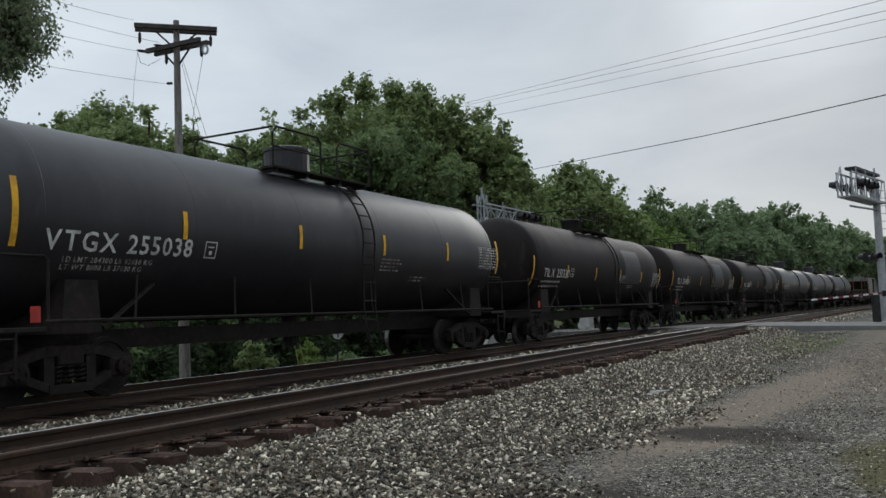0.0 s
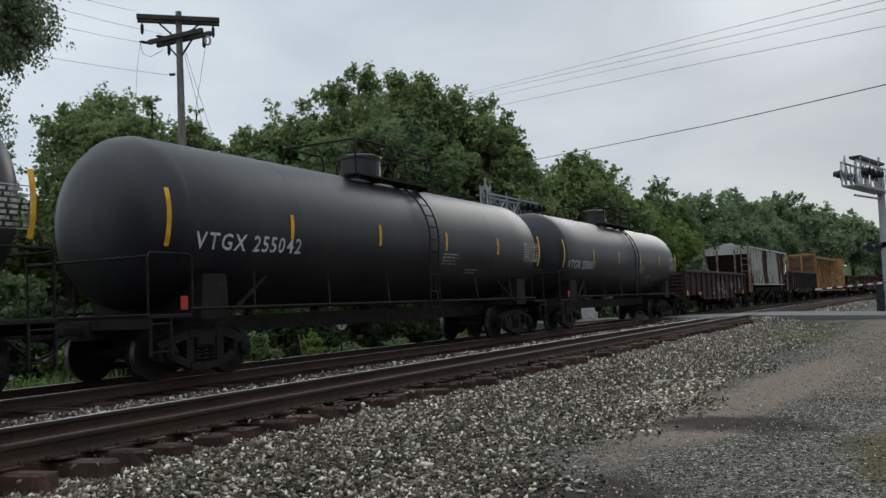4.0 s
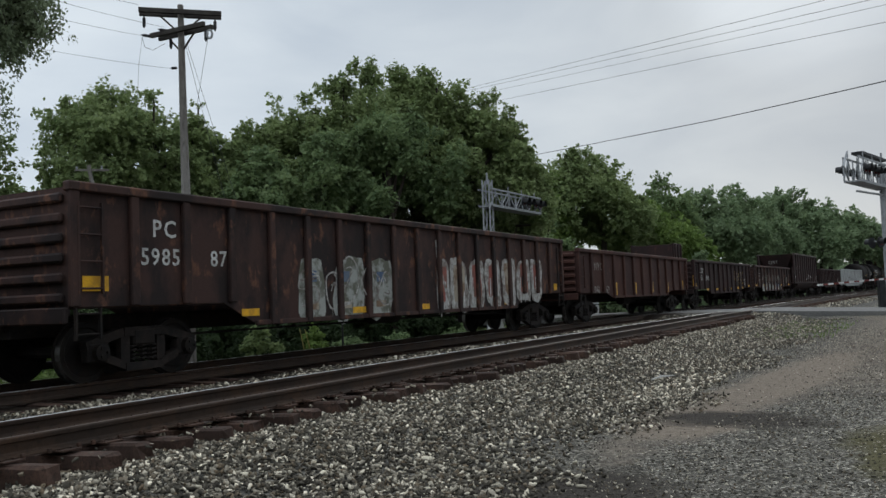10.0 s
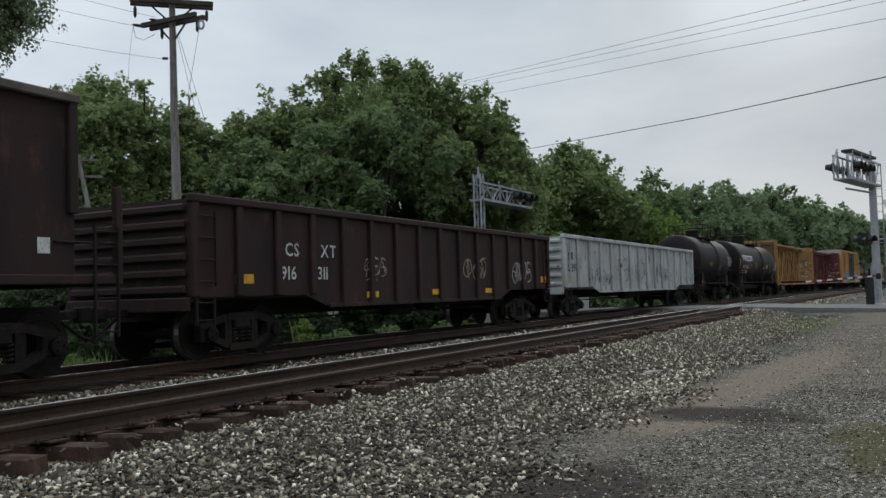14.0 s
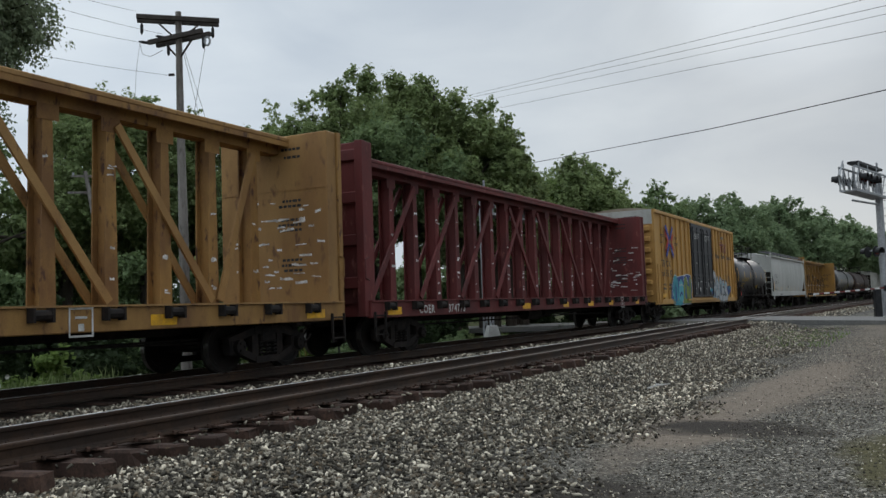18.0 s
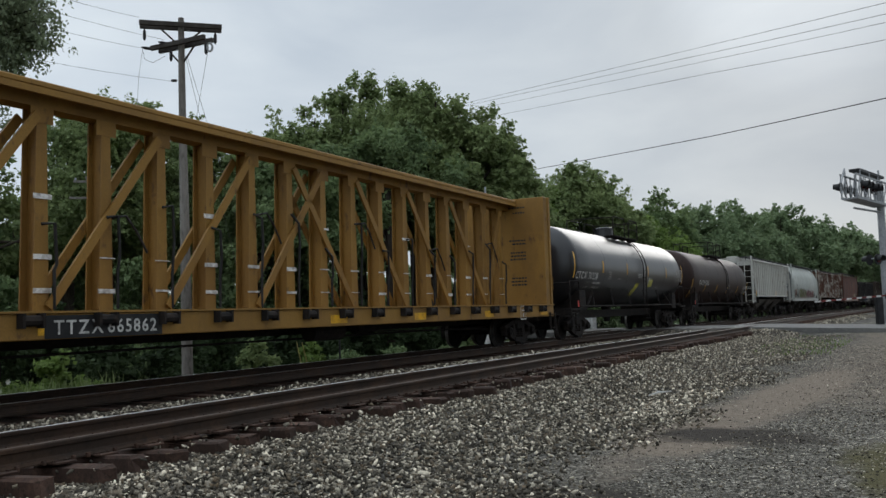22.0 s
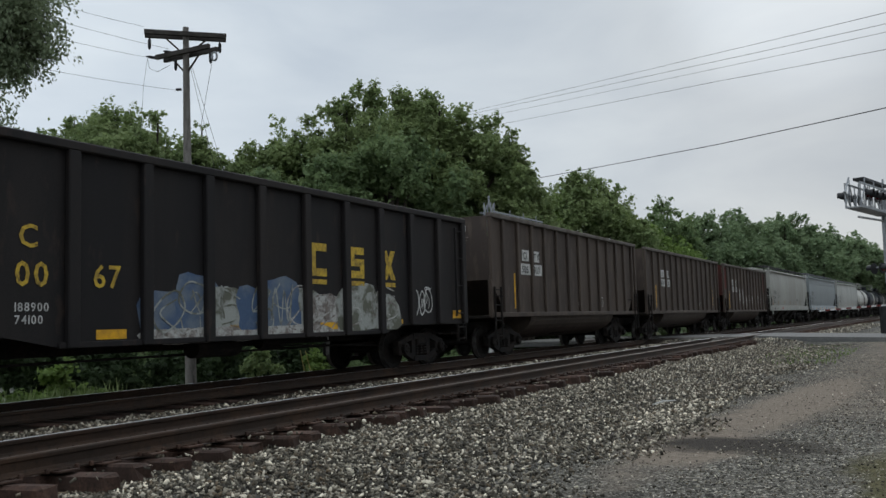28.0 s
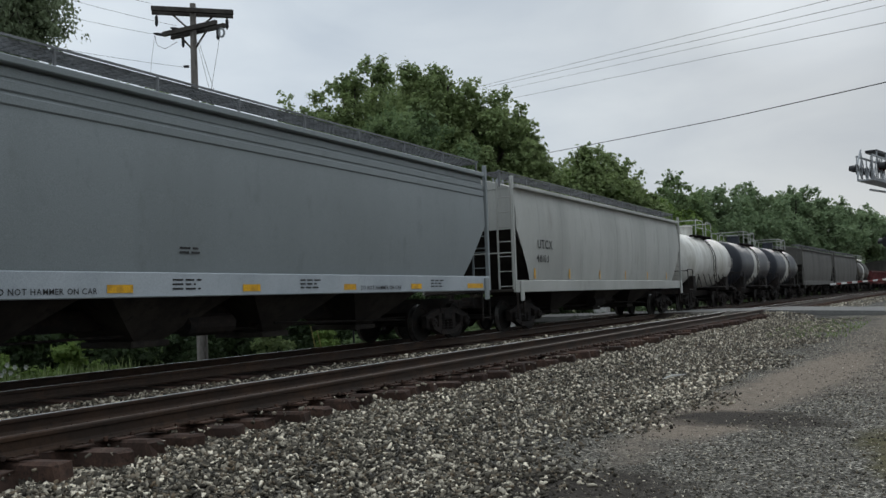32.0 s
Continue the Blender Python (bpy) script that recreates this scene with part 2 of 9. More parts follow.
M_BLACKSTEEL = mat("black_painted_steel", (0.016, 0.016, 0.017), 0.5, 0.0, (0.03, 0.03, 0.03), 3)
M_WIRE = mat("wire", (0.05, 0.05, 0.052), 0.6, 0.2, bump=0)
M_BARK = mat("bark", (0.0375, 0.0290, 0.0225), 0.95, 0, (0.0650, 0.0550, 0.0450), 4, streak=0.7, bump=0.8, bs=25)
M_LEAF = leaf_mat("leaves_summer", (0.1291, 0.1828, 0.0745), (0.2876, 0.3474, 0.1490))
M_LEAF_DARK = leaf_mat("leaves_dark", (0.1110, 0.1663, 0.0780), (0.2250, 0.2930, 0.1290))
M_LEAF_LIGHT = leaf_mat("leaves_light", (0.100, 0.160, 0.036), (0.205, 0.285, 0.082))
# undergrowth leaves with the deep shade under the woods put into their colour
M_LEAF_SHADED = leaf_mat("bramble_leaves", (0.022, 0.036, 0.016), (0.058, 0.086, 0.036))
M_LEAF_GREY = leaf_mat("leaves_greyish", (0.1380, 0.1740, 0.1020), (0.2880, 0.3420, 0.2100))
# far foliage: the haze of distance is mixed into this paler, bluer green
M_LEAF_HAZED = leaf_mat("leaves_bluish_green", (0.1333, 0.1933, 0.1007), (0.2493, 0.3201, 0.1716))

# ---- plan: u runs along the tracks, w to their far side; w = 0 is the near track's far rail ----
HEADING, W_EYE, BEND = radians(27.23), 8.03, 0.000606
NEAR_W, FAR_W = -0.753, 3.68


def place(u, w, z=0.0):
    r = 1 / BEND + w
    x, y = math.sin(BEND * u) * r, math.cos(BEND * u) * r - 1 / BEND + W_EYE
    return Vector((x * math.sin(HEADING) - y * math.cos(HEADING), x * math.cos(HEADING) + y * math.sin(HEADING), z))


def along(u, w, z=0.0):
    """A pose at (u, w): its x axis runs up the track, its y axis to the far side."""
    yaw = 90 - math.degrees(HEADING) - math.degrees(BEND * u)
    p = place(u, w, z)
    return pose(p.x, p.y, p.z, 0, 0, yaw)


# ---- characters of the built-in font, one flat outline each ----
def make_glyphs(chars):
    obs = []
    for ch in chars:
        cu = bpy.data.curves.new("glyph", "FONT")
        cu.body, cu.size, cu.resolution_u, cu.offset = ch, 1.0, 2, 0.014
        ob = bpy.data.objects.new("glyph", cu)
        scene.collection.objects.link(ob)
        obs.append((ch, ob, cu))
    bpy.context.view_layer.update()
    deps = bpy.context.evaluated_depsgraph_get()
    made = {}
    for ch, ob, cu in obs:
        me = bpy.data.meshes.new_from_object(ob.evaluated_get(deps))
        co = [(v.co.x, v.co.y) for v in me.vertices]
        x0, x1 = min(c[0] for c in co), max(c[0] for c in co)
        made[ch] = ([(x - x0, y) for x, y in co], [tuple(p.vertices) for p in me.polygons], x1 - x0)
        bpy.data.meshes.remove(me)
    for ch, ob, cu in obs:
        bpy.data.objects.remove(ob)
        bpy.data.curves.remove(cu)
    return made


GLYPHS = make_glyphs("ABCDEFGHIJKLMNOPQRSTUVWXYZ0123456789.-abcdegilnoprstxy")

# ---- ground: one sheet, from the gravel lot over both tracks to the woods and the horizon ----
CROSS_U0, CROSS_U1 = 41.0, 47.6


def smooth(x, a, b):
    t = min(1.0, max(0.0, (x - a) / (b - a)))
    return t * t * (3 - 2 * t)


def ground_z(u, w):
    """Height of the ground under the rails' top."""
    z = -0.50
    z += 0.27 * smooth(w, -4.3, -2.3)                     # ballast shoulder
    z -= 0.035 * smooth(w, -3.3, -2.4) * (1 - smooth(w, -1.5, -0.5))     # sunk beside the tie ends
    z -= 0.75 * smooth(w, 5.9, 8.4)                       # bank behind the far track
    z += 0.9 * smooth(w, 30, 70)
    road = smooth(u, CROSS_U0 - 2.5, CROSS_U0) * (1 - smooth(u, CROSS_U1, CROSS_U1 + 2.5)) * smooth(w, -40, -4)
    z += road * 0.22 if w < 7 else road * 0.5
    if abs(u) < 80 and -30 < w < 14:
        z += 0.035 * noise.noise((u * 0.35, w * 0.35, 0)) + 0.012 * noise.noise((u * 1.7, w * 1.7, 3))
    return z


def make_ground():
    us = [-1500, -700, -300, -120, -60, -30, -15] + [-8 + 0.35 * i for i in range(150)] + [45 + i for i in range(0, 45)] + [92, 100, 115, 140, 180, 240, 320, 450, 700, 1100, 1600]
    ws = [-1500, -600, -250, -100, -50, -30, -20, -15] + [-12 + 0.3 * i for i in range(33)] + [-2.1, -1.6, -0.7, 0.3, 1, 2, 3, 4, 5, 5.6, 6.2, 6.8, 7.4, 8, 9, 10, 12, 15, 20, 30, 45, 70, 120, 250, 600, 1500]
    verts = [place(u, w, ground_z(u, w)) for u in us for w in ws]
    nw = len(ws)
    faces = np.array([(i * nw + j, (i + 1) * nw + j, (i + 1) * nw + j + 1, i * nw + j + 1) for i in range(len(us) - 1) for j in range(nw - 1)])
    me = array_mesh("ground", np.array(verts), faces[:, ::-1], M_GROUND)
    me.polygons.foreach_set("use_smooth", [True] * len(me.polygons))
    for name, fn in (("coarse", lambda u, w: smooth(w, -5.4 + 0.8 * noise.noise((u * 0.3, 0, 5)), -3.9) * (1 - smooth(w, 6.2, 7.6))),
                     # far track: the train's shade put in as dark ground; near rails: brown dirt
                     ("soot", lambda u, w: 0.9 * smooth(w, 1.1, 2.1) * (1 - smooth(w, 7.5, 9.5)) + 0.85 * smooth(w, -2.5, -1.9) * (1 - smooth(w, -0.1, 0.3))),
                     ("soil", lambda u, w: smooth(w, 6.3, 8.0) + smooth(-w, 16, 30)),
                     ("dirt", lambda u, w: max(0, 1 - (((u - 14.5) / 8.5) ** 2 + ((w + 5.75 + 0.09 * (u - 11)) / 0.85) ** 2)) + max(0, 1 - (((u - 10.6) / 1.4) ** 2 + ((w + 5.7) / 0.9) ** 2)) + 0.62 * smooth(-w, 4.9, 7.0) * smooth(u, 11, 17)),
                     ("damp", lambda u, w: max(0, 1 - (((u - 10.9) / 0.9) ** 2 + ((w + 6.2) / 1.5) ** 2)) + max(0, 1 - (((u - 6.6) / 1.2) ** 2 + ((w + 5.6) / 1.2) ** 2))),
                     ("moss", lambda u, w: 1.0 * max(0, 1 - (((u - 9.7) / 1.5) ** 2 + ((w + 7.85) / 0.55) ** 2)) + 0.8 * max(0, 1 - (((u - 8.3) / 0.8) ** 2 + ((w + 7.85) / 0.35) ** 2)) + 0.5 * max(0, 1 - (((u - 33) / 4) ** 2 + ((w + 4.6) / 1.0) ** 2)))):
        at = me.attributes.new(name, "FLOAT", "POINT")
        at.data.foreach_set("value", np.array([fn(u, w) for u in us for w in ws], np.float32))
    return tagged(new("ground", me), "grey gravel lot and ballast beside the tracks, woodland soil behind", "ground", kind="structure")


def ground_mat():
    m = bpy.data.materials.new("gravel_ground")
    m.use_nodes = True
    nt = m.node_tree
    N, L = nt.nodes.new, nt.links.new
    bsdf = nt.nodes["Principled BSDF"]
    bsdf.inputs["Roughness"].default_value = 0.95
    bsdf.inputs["Specular IOR Level"].default_value = 0.06
    co = N("ShaderNodeTexCoord")

    def tex(kind, scale, detail=4.0):
        t = N(kind)
        t.inputs["Scale"].default_value = scale
        if "Detail" in t.inputs and "Noise" in kind:
            t.inputs["Detail"].default_value = detail
        L(co.outputs["Object"], t.inputs["Vector"])
        return t

    def mix(a, b, fac, blend="MIX"):
        x = N("ShaderNodeMix")
        x.data_type, x.blend_type = "RGBA", blend
        for s, v in ((x.inputs[0], fac), (x.inputs[6], a), (x.inputs[7], b)):
            if isinstance(v, (int, float)):
                s.default_value = v
            elif isinstance(v, tuple):
                s.default_value = (*v, 1)
            else:
                L(v, s)
        return x.outputs[2]

    def ramp(fac, stops):
        r = N("ShaderNodeValToRGB")
        while len(r.color_ramp.elements) < len(stops):
            r.color_ramp.elements.new(0.5)
        for e, (p, c) in zip(r.color_ramp.elements, stops):
            e.position, e.color = p, (*c, 1)
        L(fac, r.inputs["Fac"])
        return r.outputs["Color"]

    def mask(name, scale, lo, hi):
        a, n1, md, mr = N("ShaderNodeAttribute"), tex("ShaderNodeTexNoise", scale, 6), N("ShaderNodeMath"), N("ShaderNodeMapRange")
        a.attribute_name = name
        md.operation = "MULTIPLY_ADD"
        md.inputs[1].default_value = 1.0
        mr.inputs["From Min"].default_value, mr.inputs["From Max"].default_value = lo, hi
        L(a.outputs["Fac"], md.inputs[0]), L(n1.outputs["Fac"], md.inputs[2]), L(md.outputs["Value"], mr.inputs["Value"])
        return mr.outputs["Result"]

    v1, v2 = tex("ShaderNodeTexVoronoi", 42), tex("ShaderNodeTexVoronoi", 22)
    broad = tex("ShaderNodeTexNoise", 0.8, 6)
    fine = ramp(v1.outputs["Color"], [(0.15, (0.026, 0.024, 0.021)), (0.42, (0.070, 0.065, 0.056)), (0.60, (0.118, 0.109, 0.094)), (0.78, (0.190, 0.177, 0.153)), (0.92, (0.40, 0.375, 0.325))])
    fine = mix(fine, ramp(broad.outputs["Fac"], [(0.35, (0.80, 0.79, 0.77)), (0.65, (1.38, 1.37, 1.33))]), 1.0, "MULTIPLY")
    coarse = ramp(v2.outputs["Color"], [(0.15, (0.030, 0.028, 0.025)), (0.5, (0.085, 0.080, 0.070)), (0.75, (0.150, 0.140, 0.122)), (0.95, (0.30, 0.28, 0.245))])
    edge = N("ShaderNodeMapRange")
    edge.inputs["From Max"].default_value = 0.35
    edge.inputs["To Min"].default_value = 1.0
    edge.inputs["To Max"].default_value = 0.3
    L(v2.outputs["Distance"], edge.inputs["Value"])
    col = mix(fine, mix(coarse, (0.02, 0.02, 0.018), 0.0), mask("coarse", 2.0, 0.75, 1.2))
    col = mix(col, ramp(tex("ShaderNodeTexNoise", 12).outputs["Fac"], [(0.3, (0.145, 0.117, 0.092)), (0.7, (0.250, 0.206, 0.163))]), mask("dirt", 2.2, 0.70, 1.45))
    col = mix(col, ramp(tex("ShaderNodeTexNoise", 20).outputs["Fac"], [(0.3, (0.030, 0.026, 0.022)), (0.7, (0.070, 0.061, 0.052))]), mask("damp", 2.4, 0.75, 1.2))
    col = mix(col, ramp(tex("ShaderNodeTexNoise", 25).outputs["Fac"], [(0.3, (0.058, 0.055, 0.028)), (0.7, (0.125, 0.110, 0.060))]), mask("moss", 5.0, 0.75, 1.25))
    col = mix(col, ramp(tex("ShaderNodeTexNoise", 3).outputs["Fac"], [(0.35, (0.035, 0.04, 0.018)), (0.65, (0.07, 0.075, 0.03))]), mask("soil", 0.7, 0.8, 1.2))
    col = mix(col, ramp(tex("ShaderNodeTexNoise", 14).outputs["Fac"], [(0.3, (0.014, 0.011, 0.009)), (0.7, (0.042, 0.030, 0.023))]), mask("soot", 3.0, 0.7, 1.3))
    L(col, bsdf.inputs["Base Color"])
    b = N("ShaderNodeBump")
    b.inputs["Strength"].default_value, b.inputs["Distance"].default_value = 0.9, 0.02
    L(v1.outputs["Distance"], b.inputs["Height"])
    b.invert = True
    L(b.outputs["Normal"], bsdf.inputs["Normal"])
    return m


M_GROUND = ground_mat()
M_ROAD = mat("worn_asphalt", (0.145, 0.140, 0.130), 0.9, 0, (0.12, 0.118, 0.113), 0.9, c3=(0.21, 0.206, 0.198), s2=18, bump=0.5, bs=50)
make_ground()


# ---- crossing road: asphalt laid up to and between the rails ----
def road_slab(name, w0, w1, z0, z1, u0=CROSS_U0, u1=CROSS_U1):
    bm = bmesh.new()
    n = max(2, int(abs(w1 - w0) / 1.5) + 1)
    rows = []
    for i in range(n + 1):
        w = w0 + (w1 - w0) * i / n
        z = z0 + (z1 - z0) * i / n
        wob = 0.18 * noise.noise((w * 0.6, 4, 0)), 0.18 * noise.noise((w * 0.6, 9, 0))
        rows.append([bm.verts.new(place(u, w, zz)) for u, zz in ((u0 + wob[0], z - 0.25), (u0 + wob[0], z), ((u0 + u1) / 2, z + 0.025), (u1 + wob[1], z), (u1 + wob[1], z - 0.25))])
    for a, b in zip(rows, rows[1:]):
        for k in range(4):
            bm.faces.new((a[k], b[k], b[k + 1], a[k + 1]))
    bm.faces.new(rows[0])
    bm.faces.new(rows[-1][::-1])
    return part(name, bm, M_ROAD, road_root)


road_root = tagged(new("road"), "pale worn asphalt road over the level crossing", "road", kind="structure")
for w0, w1, z0, z1 in ((-60, -14, -0.42, -0.32), (-14, -1.62, -0.32, 0.03), (-1.43, -0.09, 0.03, 0.0), (0.12, 2.85, 0.0, -0.01), (3.0, 4.36, -0.01, -0.01), (4.52, 40, -0.01, -0.5)):
    road_slab("asphalt_slab", w0, w1, z0, z1)


# ---- tracks ----
RAIL_PROF = [(-0.07, -0.172), (0.07, -0.172), (0.07, -0.160), (0.018, -0.145), (0.009, -0.125), (0.009, -0.052), (0.034, -0.042), (0.036, -0.012), (0.028, 0.0),
             (-0.028, 0.0), (-0.036, -0.012), (-0.034, -0.042), (-0.009, -0.052), (-0.009, -0.125), (-0.018, -0.145), (-0.07, -0.160)]


def cant(w):
    """The near track leans a little: its near rail lies higher."""
    return -0.040 * w if -2.6 < w < 0.5 else 0.0


def make_rail(w, root):
    bm = bmesh.new()
    us = list(np.arange(-60, 90, 3.0)) + list(np.arange(90, 700, 10.0))
    rings = [[bm.verts.new(place(u, w + y, z + cant(w))) for y, z in RAIL_PROF] for u in us]
    n = len(RAIL_PROF)
    for a, b in zip(rings, rings[1:]):
        for k in range(n):
            f = bm.faces.new((a[k], a[(k + 1) % n], b[(k + 1) % n], b[k]))
            f.material_index = 1 if k == 8 else 0
    return part("rail", bm, [M_RAIL, M_RAILTOP if w > -1 else M_RAILDULL], root)


def tie_mesh(seed):
    rnd = random.Random(seed)
    bm = bmesh.new()
    box(bm, -0.098, 0.098, -1.29 + rnd.uniform(-0.10, 0.10), 1.30 + rnd.uniform(-0.05, 0.05), -0.18, 0.0, 0.02)
    # split and worn: short deep checks along the top and ragged ends
    for k in range(5):
        y, x = rnd.uniform(-1.2, 1.1), rnd.uniform(-0.07, 0.07)
        box(bm, x - 0.012, x + 0.012, y, y + rnd.uniform(0.1, 0.4), -0.05, 0.006, 0.004)
    for v in bm.verts:
        v.co += Vector((rnd.uniform(-.014, .014), rnd.uniform(-.03, .03), rnd.uniform(-.012, .008)))
    return mesh_of(bm, "tie", M_TIE)


def plate_mesh():
    bm = bmesh.new()
    box(bm, -0.10, 0.10, -0.18, 0.18, 0.0, 0.018, 0.004)
    for sx in (-1, 1):
        for sy in (-1, 1):
            box(bm, sx * 0.06 - 0.014, sx * 0.06 + 0.014, sy * 0.095 - 0.022, sy * 0.095 + 0.022, 0.0, 0.030, 0.004)
    return mesh_of(bm, "tie_plate", M_PLATE)


def anchor_mesh():
    bm = bmesh.new()
    box(bm, -0.014, 0.014, -0.095, 0.095, -0.03, 0.0, 0.004)
    box(bm, -0.02, 0.02, -0.09, -0.06, -0.03, 0.012, 0.006)
    return mesh_of(bm, "rail_anchor", M_PLATE)


TIES = [tie_mesh(i) for i in range(6)]
PLATE, ANCHOR = plate_mesh(), anchor_mesh()


def make_track(centre, label):
    root = tagged(new("railway_track"), label, "railway track", kind="structure")
    rails = (centre - 0.753, centre + 0.753)
    for w in rails:
        make_rail(w, root)
    lean = pose(0, 0, 0, -2.29, 0, 0) if centre < 0 else Matrix()
    rnd = random.Random(int(centre * 100) + 7)
    u, k = -3.0, 0
    rest = []
    while u < 250:
        uu = u + rnd.uniform(-0.04, 0.04)
        m = along(uu, centre + rnd.uniform(-0.12, 0.10), -0.19 + cant(centre) - rnd.random() ** 2 * 0.05) @ lean @ pose(0, 0, 0, 0, 0, rnd.uniform(-2.5, 2.5))
        if CROSS_U0 - 0.3 < uu < CROSS_U1 + 0.3:
            pass
        elif uu < 40:
            part("tie", TIES[k % 6], None, root, at=m)
            if centre < 0 and uu < 26:
                for w in rails:
                    part("tie_plate", PLATE, None, root, at=along(uu, w, -0.19 + cant(w)) @ lean)
                    for d in (-0.15, 0.15):
                        part("rail_anchor", ANCHOR, None, root, at=along(uu + d, w, -0.155 + cant(w)) @ lean)
        else:
            rest.append(m)
        u += 0.51
        k += 1
    bm = bmesh.new()
    for m in rest:
        a, b, c = m @ Vector((0, -1.3, -0.06)), m @ Vector((0, 1.3, -0.06)), m.to_3x3() @ Vector((0, 0, 1))
        beam(bm, a, b, 0.23, 0.12, c)
    tagged(part("distant_ties", bm, M_TIE, root), kind="stuff")
    return root


make_track(NEAR_W, "rusty steel rails on dark wooden ties in grey ballast")
make_track(FAR_W, "rails on dark wooden ties beneath the passing train")


# ---- ballast stones ----
def stones(name, count, area, size, label, seed, mats, lift=None, keep=None, power=1.6):
    """Angular broken stones lying on the ground, each with its own shape, turn and shade."""
    rng = np.random.default_rng(seed)
    cube = np.array([(x, y, z) for x in (-1, 1) for y in (-1, 1) for z in (-1, 1)], float)
    quads = np.array([(0, 1, 3, 2), (4, 6, 7, 5), (0, 4, 5, 1), (2, 3, 7, 6), (0, 2, 6, 4), (1, 5, 7, 3)])
    u0, u1, w0, w1 = area
    u = u0 + (u1 - u0) * rng.random(count) ** power
    w = rng.uniform(w0, w1, count)
    if keep is not None:
        ok = keep(u, w, rng)
        u, w = u[ok], w[ok]
    n = len(u)
    s = size[0] + (size[1] - size[0]) * rng.random(n) ** 1.5
    dims = np.stack([rng.uniform(0.75, 1.55, n), rng.uniform(0.45, 0.90, n), rng.uniform(0.28, 0.55, n)], 1) * (s * 0.54)[:, None]
    loc = cube[None] * (1 + 0.6 * rng.uniform(-1, 1, (n, 8, 3))) * dims[:, None, :]
    q = rng.normal(size=(n, 4)) * (1, .36, .36, 1)
    q /= np.linalg.norm(q, axis=1)[:, None]
    a, b, c, d = q.T
    R = np.stack([np.stack([1 - 2 * (c * c + d * d), 2 * (b * c - a * d), 2 * (b * d + a * c)], 1), np.stack([2 * (b * c + a * d), 1 - 2 * (b * b + d * d), 2 * (c * d - a * b)], 1),
                  np.stack([2 * (b * d - a * c), 2 * (c * d + a * b), 1 - 2 * (b * b + c * c)], 1)], 1)
    base = np.array([place(x, y, ground_z(x, y)) for x, y in zip(u.tolist(), w.tolist())])
    base[:, 2] += s * rng.uniform(0.02, 0.28, n) + (0 if lift is None else lift(u, w))
    V = np.einsum("nvk,njk->nvj", loc, R) + base[:, None, :]
    F = quads[None] + 8 * np.arange(n)[:, None, None]
    me = array_mesh(name, V.reshape(-1, 3), F.reshape(-1, 4), mats)
    return tagged(new(name, me), label, "ballast", kind="stuff")


def near_bed(u, w, rng):
    wob = 0.35 * np.sin(u * 0.9) + 0.25 * np.sin(u * 2.3 + 1)
    return ~((u > CROSS_U0 - 0.5) & (u < CROSS_U1 + 0.5)) & ((w > -4.4 + wob) | (rng.random(len(u)) < np.clip((w + 5.8 - wob) / 1.5, 0, 1) ** 1.5))


def off_dirt(u, w, rng):
    """Few pebbles lie on the worn earth patch."""
    d = np.clip(1.3 - ((u - 14.5) / 8.5) ** 2 - ((w + 5.75 + 0.09 * (u - 11)) / 0.85) ** 2, 0, 1)
    return rng.random(len(u)) > d * 0.8


def crib(u, w):
    """The stones lie a little lower between the ends of the ties."""
    return 0.010 - 0.015 * np.clip((w + 2.35) / 0.3, 0, 1)


stones("ballast_stones", 98000, (2.0, 40, -5.8, -1.72), (0.014, 0.042), "coarse angular grey and white ballast stones", 1, M_STONE, crib, near_bed, 1.9)
stones("ballast_stones", 260, (2.0, 24, -2.15, -1.6), (0.02, 0.045), "stray stones lying on the tie ends", 8, M_STONE, lambda u, w: 0.115, power=1.4)
stones("ballast_stones", 16000, (2.0, 40, 0.15, 2.1), (0.022, 0.055), "coarse grey ballast stones between the tracks", 2, M_STONE, lambda u, w: 0.03 + 0 * u, near_bed)
stones("ballast_stones", 3500, (40, 95, -3.8, -1.75), (0.05, 0.09), "coarse grey ballast stones past the crossing", 5, M_STONE, keep=near_bed)
stones("loose_pebbles", 52000, (3.5, 34, -10.5, -4.6), (0.006, 0.020), "loose pebbles strewn on the gravel lot", 3, M_PEBBLE, keep=off_dirt, power=1.8)
stones("ballast_stones", 1400, (12.5, 16.5, -5.2, -4.3), (0.03, 0.06), "pale spill of lighter stones beside the ballast", 6, stone_mat("pale_stone", 1.5))

